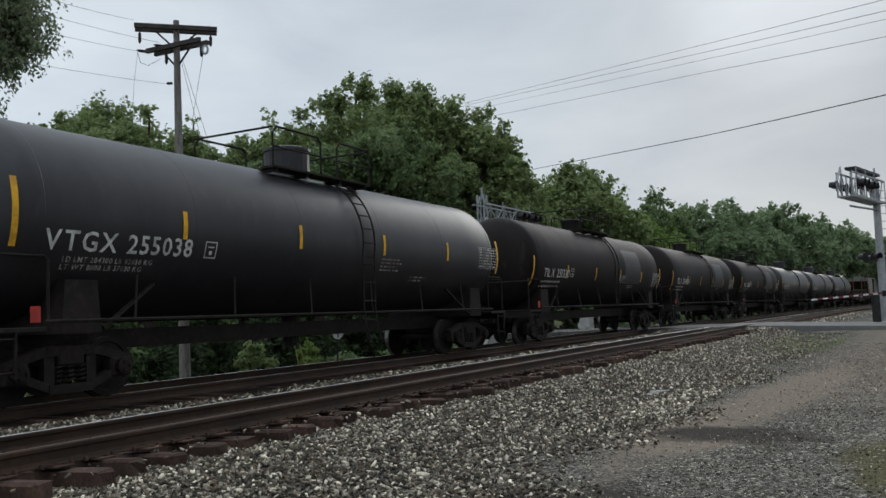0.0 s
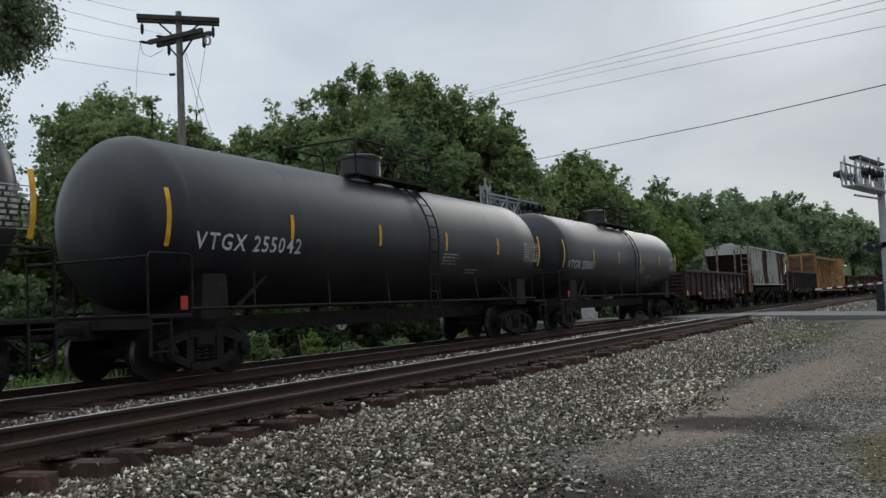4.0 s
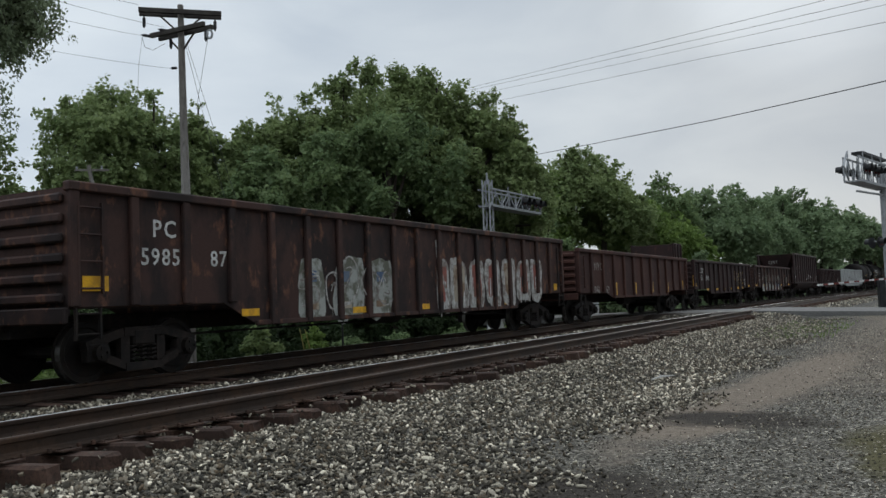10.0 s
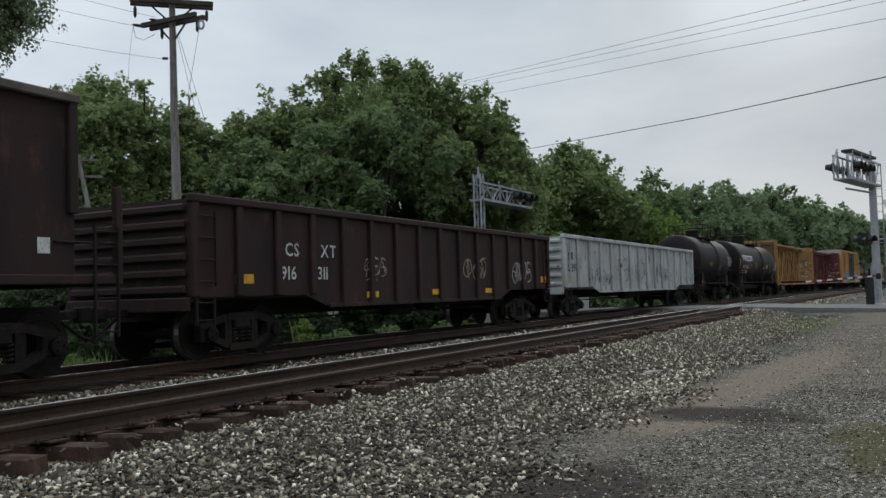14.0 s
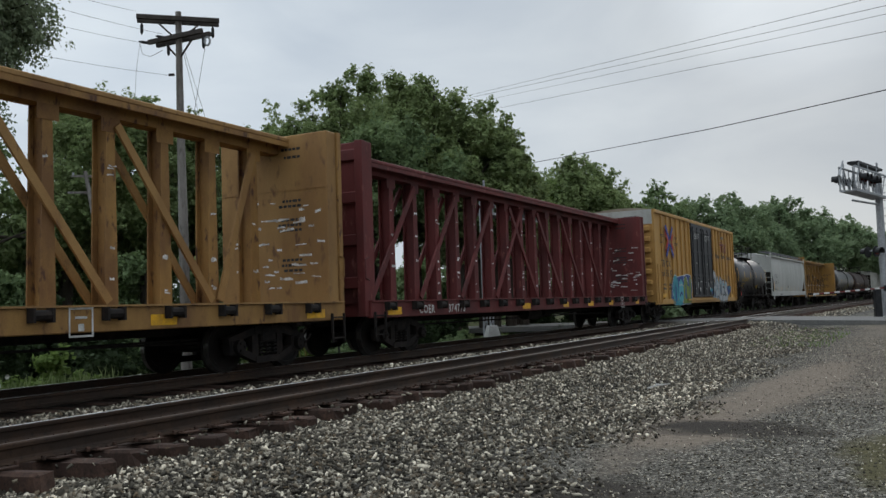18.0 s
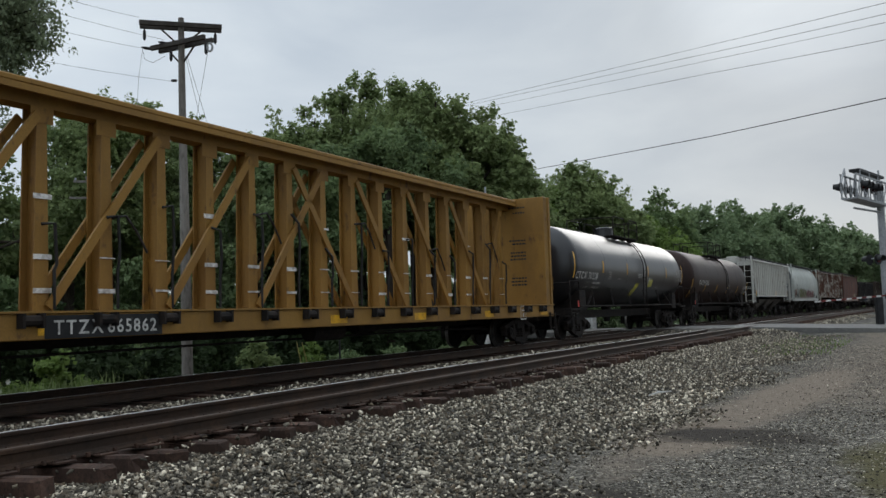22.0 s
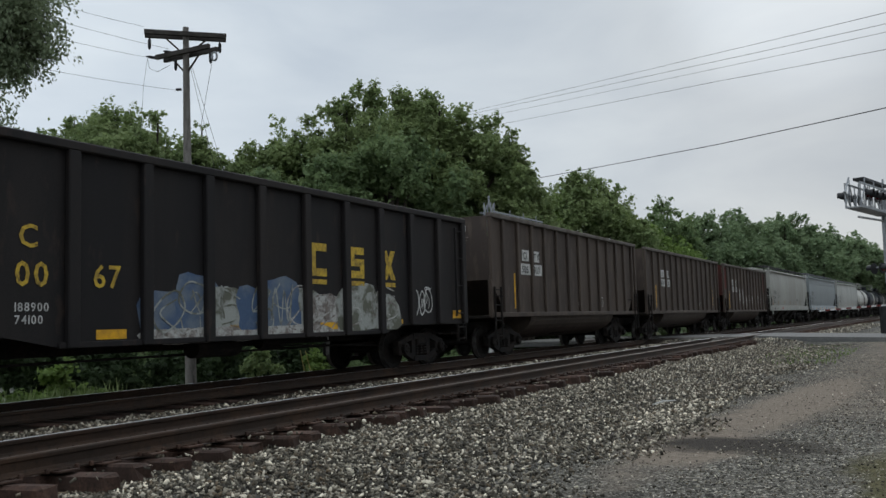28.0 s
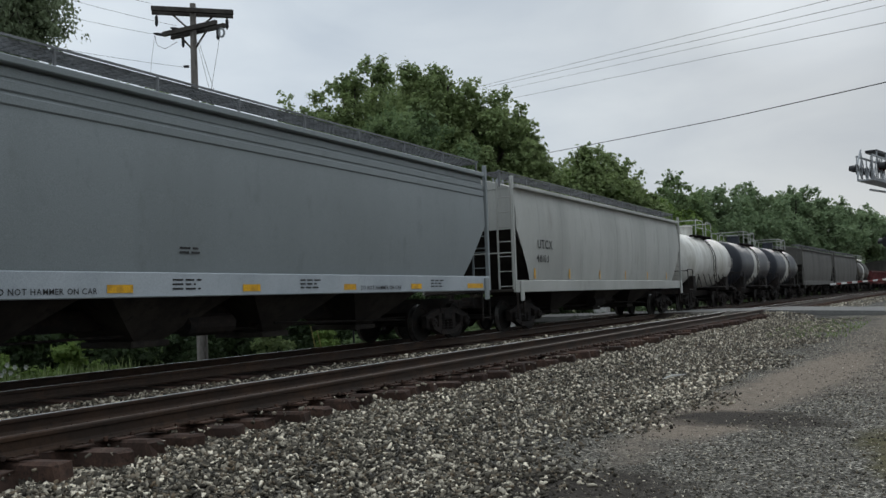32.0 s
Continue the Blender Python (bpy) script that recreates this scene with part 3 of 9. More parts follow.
# ---- trees ----
def leaf_cloud(rng, centres, radii, n, size):
    """n small folded leaves: a part of them round many clumps, the rest along twigs that stick out of the clumps."""
    share = (radii ** 2) / (radii ** 2).sum()
    k = rng.choice(len(centres), n, p=share)
    d = rng.normal(size=(n, 3))
    r = np.abs(rng.normal(0.70, 0.26, n))
    near = np.arange(n)
    twig = (near % 100) < 62
    per = 14
    count = twig.sum() // per + 1
    tk = rng.choice(len(centres), count, p=share)
    td = rng.normal(size=(count, 3)) + np.array([0, 0, 0.35])
    tl = rng.uniform(0.75, 1.55, count)
    ids = np.repeat(np.arange(count), per)[:twig.sum()]
    k[twig], d[twig] = tk[ids], td[ids]
    r[twig] = tl[ids] * rng.uniform(0.35, 1.0, len(ids)) ** 0.8
    d /= np.linalg.norm(d, axis=1)[:, None]
    p = centres[k] + d * (radii[k] * r)[:, None] * np.array([1.0, 1.0, 0.9])
    p += rng.normal(size=(n, 3)) * size * np.where(twig, 0.42, 0.2)[:, None]
    nn = d * 0.55 + np.array([0, 0, 0.55]) + rng.normal(size=(n, 3)) * 0.55
    nn /= np.linalg.norm(nn, axis=1)[:, None]
    a = np.cross(nn, rng.normal(size=(n, 3)))
    a /= np.linalg.norm(a, axis=1)[:, None]
    b = np.cross(nn, a)
    s = size * 1.18 * rng.uniform(0.55, 1.4, n)[:, None]
    v = np.stack([p - a * s * 0.5, p + b * s * 0.36 - nn * s * 0.10, p + a * s * 0.55, p - b * s * 0.36 - nn * s * 0.10], 1).reshape(-1, 3)
    return v, np.arange(n * 4).reshape(n, 4)


def make_tree(name, x, y, ground, height, radius, seed, leaf, label, n=9000, size=0.30, base=0.28, clumps=95, trunk=True, mean=1.0, cat="tree"):
    rng = np.random.default_rng(seed)
    rt = thing(name, label, cat, "trees behind the tracks" if cat == "tree" else "", pose(x, y, ground, 0, 0, 0))
    cz, hz = height * (base + 1) / 2, height * (1 - base) / 2
    lobes, C, Rr = [], [], []
    k = max(1, int(clumps / 7))
    for i in range(k):
        d = rng.normal(size=3) if i else np.array([0.05, 0, 1.0])
        d /= np.linalg.norm(d)
        f = rng.uniform(0.35, 1.0) ** 0.5 if i else 1.0
        lr = radius * rng.uniform(0.24, 0.40) * mean
        wide = 1.0 - 0.30 * max(0, d[2])
        lobes.append(np.array([d[0] * (radius - lr * 0.8) * f * wide, d[1] * (radius - lr * 0.8) * f * wide, cz + d[2] * (hz - lr) * f]))
        for _ in range(7):
            e = rng.normal(size=3) + np.array([d[0] * 0.6, d[1] * 0.6, 0.5])
            e /= np.linalg.norm(e)
            C.append(lobes[-1] + e * lr * rng.uniform(0.35, 0.85) * np.array([1, 1, 1.15]))
            Rr.append(lr * rng.uniform(0.30, 0.55))
    C, Rr = np.array(C), np.array(Rr)
    if trunk:
        r0 = 0.018 * height + 0.05
        bend = rng.normal(size=2) * 0.25
        part("trunk", tube(bmesh.new(), [(0, 0, -0.2), (bend[0] * 0.3, bend[1] * 0.3, cz * 0.5), (bend[0], bend[1], cz), (bend[0] * 1.5, bend[1] * 1.5, cz + hz * 0.7)], [r0 * 1.25, r0, r0 * 0.65, r0 * 0.15], 7), M_BARK, rt)
        for i, b in enumerate(lobes[:10] if y < 60 else []):
            z0 = cz * rng.uniform(0.55, 1.0)
            a = Vector((bend[0] * 0.6, bend[1] * 0.6, min(z0, b[2] - 0.3)))
            b = Vector(b)
            mid = a.lerp(b, 0.5) + Vector((0, 0, 0.10 * (b - a).length))
            part("limb", tube(bmesh.new(), [a, mid, b, b + (b - mid) * 0.12], [r0 * 0.45, r0 * 0.3, r0 * 0.16, r0 * 0.05], 6, False), M_BARK, rt)
    v, f = leaf_cloud(rng, C, Rr, n, size)
    part("crown", array_mesh("crown", v, f, leaf), None, rt)
    return rt


TREES = [
    (-15.2, 39.1, 12.3, 4.3, 40000, 0.15, 'm'),
    (-14.0, 40.7, 11.7, 2.6, 16000, 0.15, 'm'),
    (-17.7, 40.3, 7.7, 3.2, 14000, 0.18, 'm'),
    (-12.9, 43.1, 12.1, 2.4, 14000, 0.15, 'm'),
    (-11.0, 42.6, 10.6, 3.4, 22000, 0.16, 'm'),
    (-10.1, 43.9, 11.6, 3.0, 24000, 0.16, 'm'),
    (-8.4, 44.2, 12.4, 3.6, 30000, 0.16, 'm'),
    (-6.8, 45.5, 13.4, 3.6, 28000, 0.16, 'm'),
    (-5.4, 46.7, 14.6, 3.2, 30000, 0.16, 'm'),
    (-4.7, 49.8, 15.9, 2.8, 24000, 0.16, 'm'),
    (-1.5, 47.0, 14.8, 4.2, 40000, 0.16, 'm'),
    (0.8, 46.0, 13.5, 4.0, 32000, 0.17, 'm'),
    (2.6, 46.9, 12.0, 3.6, 26000, 0.17, 'm'),
    (-2.6, 41.9, 11.4, 4.2, 26000, 0.17, 'd'),
    (-5.8, 40.6, 10.1, 4.2, 26000, 0.17, 'd'),
    (-8.4, 40.1, 8.9, 4.0, 22000, 0.17, 'd'),
    (4.2, 49.8, 11.1, 2.4, 12000, 0.17, 'm'),
    (10.8, 77.2, 15.1, 5.2, 20000, 0.26, 'm'),
    (14.1, 78.7, 14.5, 5.0, 15000, 0.26, 'm'),
    (8.7, 75.5, 12.8, 3.0, 9000, 0.26, 'l'),
    (16.5, 80.3, 12.1, 4.6, 9000, 0.28, 'm'),
    (23.6, 95.1, 14.9, 4.8, 9000, 0.32, 'd'),
    (18.9, 81.8, 10.4, 5.1, 9000, 0.30, 'l'),
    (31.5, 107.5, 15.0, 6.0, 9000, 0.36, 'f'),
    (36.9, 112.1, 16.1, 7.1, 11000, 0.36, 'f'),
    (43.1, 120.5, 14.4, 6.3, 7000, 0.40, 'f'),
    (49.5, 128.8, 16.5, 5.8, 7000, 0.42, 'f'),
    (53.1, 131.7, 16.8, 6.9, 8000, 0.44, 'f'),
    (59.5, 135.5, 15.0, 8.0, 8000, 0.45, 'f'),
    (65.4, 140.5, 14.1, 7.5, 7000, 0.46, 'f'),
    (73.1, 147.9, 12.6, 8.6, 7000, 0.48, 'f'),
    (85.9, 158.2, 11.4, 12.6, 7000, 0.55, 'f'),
    (-0.7, 46.6, 14.8, 2.5, 18000, 0.16, 'm'),
    (2.1, 46.5, 13.3, 2.6, 18000, 0.16, 'm'),
    (3.5, 47.2, 12.4, 2.3, 14000, 0.16, 'm'),
    (4.3, 48.2, 10.8, 1.5, 10000, 0.16, 'm'),
    (-4.0, 49.6, 16.2, 1.7, 9000, 0.16, 'm'),
    (-17.0, 39.1, 12.0, 1.6, 7000, 0.15, 'm'),
    (-13.3, 39.5, 12.3, 2.1, 14000, 0.15, 'm'),
    (-12.3, 43.2, 12.4, 1.4, 6000, 0.15, 'm'),
    (-19.4, 35.0, 9.7, 4.0, 8000, 0.20, 'm'),
    (-20.6, 41.1, 8.3, 2.6, 14000, 0.18, 'd'),
    (-17.0, 49.1, 9.5, 5.0, 18000, 0.22, 'd'),
    (-13.6, 53.3, 10.7, 5.0, 16000, 0.22, 'd'),
    (24.2, 91.9, 10.1, 6.3, 8000, 0.36, 'l'),
    (33.1, 107.0, 11.2, 7.5, 8000, 0.40, 'f'),
    (4.4, 57.8, 9.6, 4.4, 10000, 0.25, 'd'),
    (43.5, 120.4, 11.8, 8.0, 8000, 0.42, 'f'),
    (54.9, 128.8, 10.5, 9.2, 7000, 0.45, 'f'),
]
LEAVES = {"d": M_LEAF_DARK, "m": M_LEAF, "l": M_LEAF_LIGHT, "f": M_LEAF_HAZED}
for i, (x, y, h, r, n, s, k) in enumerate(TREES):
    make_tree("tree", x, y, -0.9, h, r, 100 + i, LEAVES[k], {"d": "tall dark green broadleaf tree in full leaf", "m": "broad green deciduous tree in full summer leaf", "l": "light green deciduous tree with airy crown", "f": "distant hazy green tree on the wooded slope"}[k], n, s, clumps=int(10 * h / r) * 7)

# ---- the train: shared materials and pieces ----
M_WHITE = mat("white_stencil_paint", (0.62, 0.61, 0.58), 0.7, 0, (0.38, 0.37, 0.35), 5, c3=(0.20, 0.19, 0.18), s2=18, lo3=0.58, hi3=0.7, bump=0.05)
M_WORNWHITE = mat("worn_white_paint", (0.46, 0.45, 0.42), 0.8, 0, (0.20, 0.17, 0.15), 4, lo=0.45, hi=0.6, c3=(0.09, 0.07, 0.06), s2=14, bump=0.1)
M_YELLOW = mat("yellow_reflector", (0.75, 0.40, 0.02), 0.45, 0, (0.50, 0.26, 0.03), 6, bump=0.05)
M_YELLOWTEXT = mat("yellow_lettering", (0.60, 0.40, 0.05), 0.7, 0, (0.33, 0.22, 0.05), 6, c3=(0.08, 0.06, 0.03), s2=16, lo3=0.55, bump=0.05)
M_BLACKTEXT = mat("black_lettering", (0.02, 0.02, 0.02), 0.6, 0, (0.05, 0.05, 0.05), 8, bump=0.05)
M_RED = mat("red_paint", (0.45, 0.04, 0.03), 0.6, 0, (0.30, 0.04, 0.03), 6, bump=0.05)
M_BLUE = mat("blue_paint", (0.03, 0.05, 0.30), 0.6, 0, (0.04, 0.06, 0.20), 6, bump=0.05)
M_TEAL = mat("teal_spray_paint", (0.0240, 0.1840, 0.2400), 0.6, 0, (0.0480, 0.2720, 0.3200), 2, bump=0.05)
M_TAGDEEP = mat("deep_blue_spray_paint", (0.014, 0.045, 0.17), 0.6, 0, (0.02, 0.06, 0.24), 2, bump=0.05)
M_TEALPALE = mat("pale_teal_spray_paint", (0.07, 0.30, 0.36), 0.6, 0, (0.12, 0.36, 0.40), 2, bump=0.05)
M_OLIVE = mat("olive_spray_paint", (0.17, 0.22, 0.04), 0.6, 0, (0.10, 0.15, 0.04), 2, bump=0.05)
M_SILVER = mat("silver_spray_paint", (0.42, 0.44, 0.45), 0.5, 0.2, (0.28, 0.30, 0.32), 2, bump=0.05)
M_TAGBLUE = mat("faded_blue_spray_paint", (0.07, 0.11, 0.19), 0.7, 0, (0.15, 0.18, 0.22), 2, bump=0.05)
M_TAGTAN = mat("tan_spray_paint", (0.36, 0.31, 0.24), 0.7, 0, (0.22, 0.15, 0.10), 2, lo=0.48, hi=0.56, bump=0.05)
M_TAGPALE = mat("pale_spray_paint", (0.34, 0.35, 0.32), 0.7, 0, (0.13, 0.13, 0.10), 2.5, lo=0.46, hi=0.56, bump=0.05)
M_EMBLEM = mat("dark_red_emblem_paint", (0.17, 0.022, 0.030), 0.6, 0, (0.11, 0.020, 0.026), 5, bump=0.05)
M_TAGPLUM = mat("faded_plum_spray_paint", (0.16, 0.07, 0.10), 0.7, 0, (0.24, 0.17, 0.17), 2, bump=0.05)
M_TAGRED = mat("faded_red_spray_paint", (0.28, 0.09, 0.07), 0.7, 0, (0.17, 0.10, 0.08), 2, bump=0.05)
M_UNDER = mat("grimy_underframe", (0.0119, 0.0103, 0.0097), 0.85, 0.0, (0.0215, 0.0161, 0.0135), 2, c3=(0.0323, 0.0242, 0.0193), s2=9)


def truck_meshes():
    """Side frame, spring nest, wheel, axle, bolster and bearing cap, shared by every car."""
    out = {}
    bm = bmesh.new()
    for a, b, w, d in (((-1.10, 0, 0.56), (-0.40, 0, 0.74), 0.16, 0.13), ((-0.40, 0, 0.74), (0.40, 0, 0.74), 0.18, 0.14), ((0.40, 0, 0.74), (1.10, 0, 0.56), 0.16, 0.13),
                       ((-1.0, 0, 0.46), (-0.36, 0, 0.22), 0.16, 0.12), ((-0.38, 0, 0.20), (0.38, 0, 0.20), 0.20, 0.12), ((0.36, 0, 0.22), (1.0, 0, 0.46), 0.16, 0.12),
                       ((-0.36, 0, 0.2), (-0.36, 0, 0.74), 0.17, 0.12), ((0.36, 0, 0.2), (0.36, 0, 0.74), 0.17, 0.12)):
        beam(bm, a, b, w, d, (0, 1, 0) if abs(a[0] - b[0]) < 0.01 else (0, 0, 1))
    for x in (-0.89, 0.89):
        box(bm, x - 0.19, x + 0.19, -0.10, 0.10, 0.30, 0.60, 0.03)
    out["side_frame"] = mesh_of(bm, "side_frame", M_UNDER)
    bm = bmesh.new()
    tube(bm, [(0.075 * math.cos(a * 1.05), 0.075 * math.sin(a * 1.05), 0.27 + 0.26 * a / 24) for a in range(25)], 0.019, 5)
    out["spring"] = mesh_of(bm, "spring", M_UNDER)
    bm = bmesh.new()
    prof = [(0.0, -0.07), (0.36, -0.05), (0.38, -0.07), (0.457, -0.07), (0.457, 0.05), (0.485, 0.055), (0.485, 0.085), (0.39, 0.085), (0.36, 0.05), (0.10, 0.06), (0.09, 0.10), (0.0, 0.10)]
    seg = 28
    rings = [[bm.verts.new((r * math.cos(2 * math.pi * k / seg), y, r * math.sin(2 * math.pi * k / seg))) for k in range(seg)] for r, y in prof[1:-1]]
    for a, b in zip(rings, rings[1:]):
        for k in range(seg):
            f = bm.faces.new((a[k], b[k], b[(k + 1) % seg], a[(k + 1) % seg]))
            f.material_index = 1 if a is rings[2] else 0
    bm.faces.new(rings[0])
    bm.faces.new(rings[-1][::-1])
    out["wheel"] = mesh_of(bm, "wheel", [M_TREAD, M_TYRE])
    out["axle"] = mesh_of(tube(bmesh.new(), [(0, -1.05, 0), (0, 1.05, 0)], 0.085, 10), "axle", M_TREAD)
    bm = bmesh.new()
    tube(bm, [(0, 0.0, 0), (0, -0.09, 0), (0, -0.10, 0)], [0.13, 0.13, 0.09], 12)
    for k in range(3):
        a = k * 2.09
        box(bm, 0.07 * math.cos(a) - 0.02, 0.07 * math.cos(a) + 0.02, -0.125, -0.09, 0.07 * math.sin(a) - 0.02, 0.07 * math.sin(a) + 0.02)
    out["bearing_cap"] = mesh_of(bm, "bearing_cap", M_TREAD)
    out["bolster"] = mesh_of(bx(-0.22, 0.22, -1.12, 1.12, 0.52, 0.78, 0.03), "bolster", M_UNDER)
    return out


TRUCK = truck_meshes()


def add_truck(car, x):
    t = part("truck", TRUCK["bolster"], None, car, at=pose(x, 0, 0))
    for s in (-1, 1):
        part("side_frame", TRUCK["side_frame"], None, t, at=pose(0, s * 1.02, 0))
        for x in (-0.2, 0.0, 0.2) if s < 0 else ():
            part("spring", TRUCK["spring"], None, t, at=pose(x, s * 1.02, 0))
        for a in (-0.89, 0.89):
            part("wheel", TRUCK["wheel"], None, t, at=pose(a, s * 0.755, 0.457, 0, 0, 180 if s > 0 else 0))
            if s < 0:
                part("bearing_cap", TRUCK["bearing_cap"], None, t, at=pose(a, s * 1.12, 0.457))
                part("axle", TRUCK["axle"], None, t, at=pose(a, 0, 0.457))


def coupler_mesh():
    bm = bmesh.new()
    box(bm, -0.10, 0.62, -0.07, 0.07, 0.80, 0.94, 0.015)
    box(bm, 0.55, 0.80, -0.15, 0.05, 0.74, 1.00, 0.03)
    box(bm, 0.66, 0.90, 0.03, 0.14, 0.76, 0.98, 0.03)
    tube(bm, [(0.1, -0.25, 0.78), (0.45, -0.28, 0.52), (0.75, -0.25, 0.42), (0.98, -0.20, 0.55)], 0.028, 6)
    return mesh_of(bm, "coupler", M_UNDER)


COUPLER = coupler_mesh()


def rolling(name, label, L, group, tc=2.45, sill=(0.70, 1.02), sill_mat=None, gear=True):
    """A car's root with trucks, couplers, centre sill and brake gear; L over the couplers."""
    car = thing(name, label, "freight car", group)
    for s in (-1, 1):
        add_truck(car, s * (L / 2 - tc))
        part("coupler", COUPLER, None, car, at=pose(s * (L / 2 - 0.86), 0, 0, 0, 0, 0 if s > 0 else 180))
    part("centre_sill", bx(-L / 2 + 0.75, L / 2 - 0.75, -0.22, 0.22, sill[0], sill[1], 0.01), sill_mat or M_UNDER, car)
    if gear:
        bm = tube(bmesh.new(), [(-1.0, -0.75, 0.74), (0.1, -0.75, 0.74)], 0.19, 12)
        part("air_reservoir", bm, M_UNDER, car, smooth=False)
        bm = bmesh.new()
        tube(bm, [(-L / 2 + 3.6, -0.5, 0.62), (L / 2 - 3.6, -0.5, 0.62)], 0.022, 6)
        tube(bm, [(1.2, -0.9, 0.70), (L / 2 - 3.4, -0.6, 0.55)], 0.018, 6)
        part("brake_rod", bm, M_UNDER, car)
        part("brake_cylinder", tube(bmesh.new(), [(1.0, -0.55, 0.78), (1.7, -0.55, 0.78)], 0.14, 10), M_UNDER, car)
    return car


def ladder(car, x, y, z0, z1, width, material, rungs=0, axis="x", name="ladder"):
    bm = bmesh.new()
    d = Vector((width, 0, 0)) if axis == "x" else Vector((0, width, 0))
    a = Vector((x, y, 0))
    for p in (a, a + d):
        beam(bm, p + Vector((0, 0, z0)), p + Vector((0, 0, z1)), 0.05, 0.03, (1, 0, 0))
    n = rungs or int((z1 - z0) / 0.42) + 1
    for i in range(n):
        z = z0 + 0.08 + (z1 - z0 - 0.16) * i / max(1, n - 1)
        tube(bm, [a + Vector((0, 0, z)), a + d + Vector((0, 0, z))], 0.016, 5, False)
    return part(name, bm, material, car)


def grab(car, pts, material, r=0.018, name="grab_iron"):
    return part(name, tube(bmesh.new(), pts, r, 6), material, car)


def letters(car, s, x, z, h, material, y=-1.5, wide=1.0, barrel=None, name="letter", turn=False, lean=0.0):
    """Stencilled characters on the side that faces -y; barrel (radius, centre height) bends them round a tank. turn: on the leading end, lean: its slope."""
    size = h * 1.38
    for row, line in enumerate(s.split("\n")):
        pen = 0.0
        for ch in line:
            if ch == " ":
                pen += 0.34
                continue
            co, fs, adv = GLYPHS[ch]
            verts = []
            for gx, gy in co:
                a, b = (pen + gx) * size * wide, gy * size - row * size * 1.02
                if turn:
                    verts.append((x - 0.008 - b * lean, y - a, z + b))
                elif barrel:
                    r, zc = barrel[0] + 0.008, barrel[1]
                    ang = math.asin(max(-1, min(1, (z - zc) / r))) + b / r
                    verts.append((x + a, -r * math.cos(ang), zc + r * math.sin(ang)))
                else:
                    verts.append((x + a, y - 0.008, z + b))
            me = bpy.data.meshes.new(name)
            me.from_pydata(verts, [], fs)
            me.materials.append(material)
            part(name, me, None, car)
            pen += adv + 0.13


def paint_stroke(car, pts, w, material, y, name="spray_paint"):
    """One thick stroke of sprayed paint along a smooth line of (x, z)."""
    c = [pts[0]] + list(pts) + [pts[-1]]
    line = []
    for a, b, d, e in zip(c, c[1:], c[2:], c[3:]):
        for i in range(6):
            t = i / 6
            line.append(tuple(0.5 * (2 * q + (r - p) * t + (2 * p - 5 * q + 4 * r - s) * t * t + (3 * q - p - 3 * r + s) * t ** 3) for p, q, r, s in zip(a, b, d, e)))
    line.append(pts[-1])
    bm, prev = bmesh.new(), None
    for k in range(len(line)):
        a, b = line[max(0, k - 1)], line[min(len(line) - 1, k + 1)]
        dx, dz = b[0] - a[0], b[1] - a[1]
        l = math.hypot(dx, dz) or 1
        ww = w / 2 * (1 + 0.10 * math.sin(k * 1.3))
        cur = [bm.verts.new((line[k][0] - dz / l * ww * g, y, line[k][1] + dx / l * ww * g)) for g in (-1, 1)]
        if prev:
            bm.faces.new((prev[0], prev[1], cur[1], cur[0]))
        prev = cur
    return part(name, bm, material, car)


def patch(bm, x0, x1, z0, z1, y=-1.5, barrel=None, jag=0.0, rnd=random):
    """A thin painted or stuck-on patch on the side, bent round a tank where barrel is given."""
    n = 10 if barrel else 1
    rows = []
    for i in range(n + 1):
        z = z0 + (z1 - z0) * i / n
        row = []
        for x in (x0, x1):
            xx = x + rnd.uniform(-jag, jag)
            if barrel:
                r = barrel[0] + 0.007
                row.append(bm.verts.new((xx, -math.sqrt(max(0.01, r * r - (z - barrel[1]) ** 2)), z)))
            else:
                row.append(bm.verts.new((xx, y - 0.007, z + rnd.uniform(-jag, jag))))
        rows.append(row)
    for a, b in zip(rows, rows[1:]):
        bm.faces.new((a[0], a[1], b[1], b[0]))
    return bm


def sticker(car, name, x, z, w, h, material, y=-1.5, barrel=None, label=""):
    return part(name, patch(bmesh.new(), x, x + w, z, z + h, y, barrel), material, car, label)


def small_print(car, x, z, widths, material, h=0.055, gap=0.11, y=-1.5, barrel=None, seed=0):
    """Stencilled data too small to read: rows of broken plain bars."""
    rnd = random.Random(seed + int(x * 10))
    bm = bmesh.new()
    for i, w in enumerate(widths):
        p = x
        while p < x + w:
            l = rnd.uniform(0.08, 0.24)
            patch(bm, p, min(p + l, x + w), z - i * gap, z - i * gap + h, y, barrel)
            p += l + 0.05
    return tagged(part("small_print", bm, material, car), kind="stuff")


def frame_mark(car, x, z, s, material, y=-1.5, barrel=None):
    """An outlined square with bars, as painted for inspection notes."""
    bm = bmesh.new()
    t = s * 0.07
    for a, b, c, d in ((0, s, 0, t), (0, s, s - t, s), (0, t, t, s - t), (s - t, s, t, s - t), (s * 0.25, s * 0.75, s * 0.62, s * 0.70), (s * 0.38, s * 0.62, s * 0.2, s * 0.45)):
        patch(bm, x + a, x + b, z + c, z + d, y, barrel)
    return part("inspection_mark", bm, material, car)


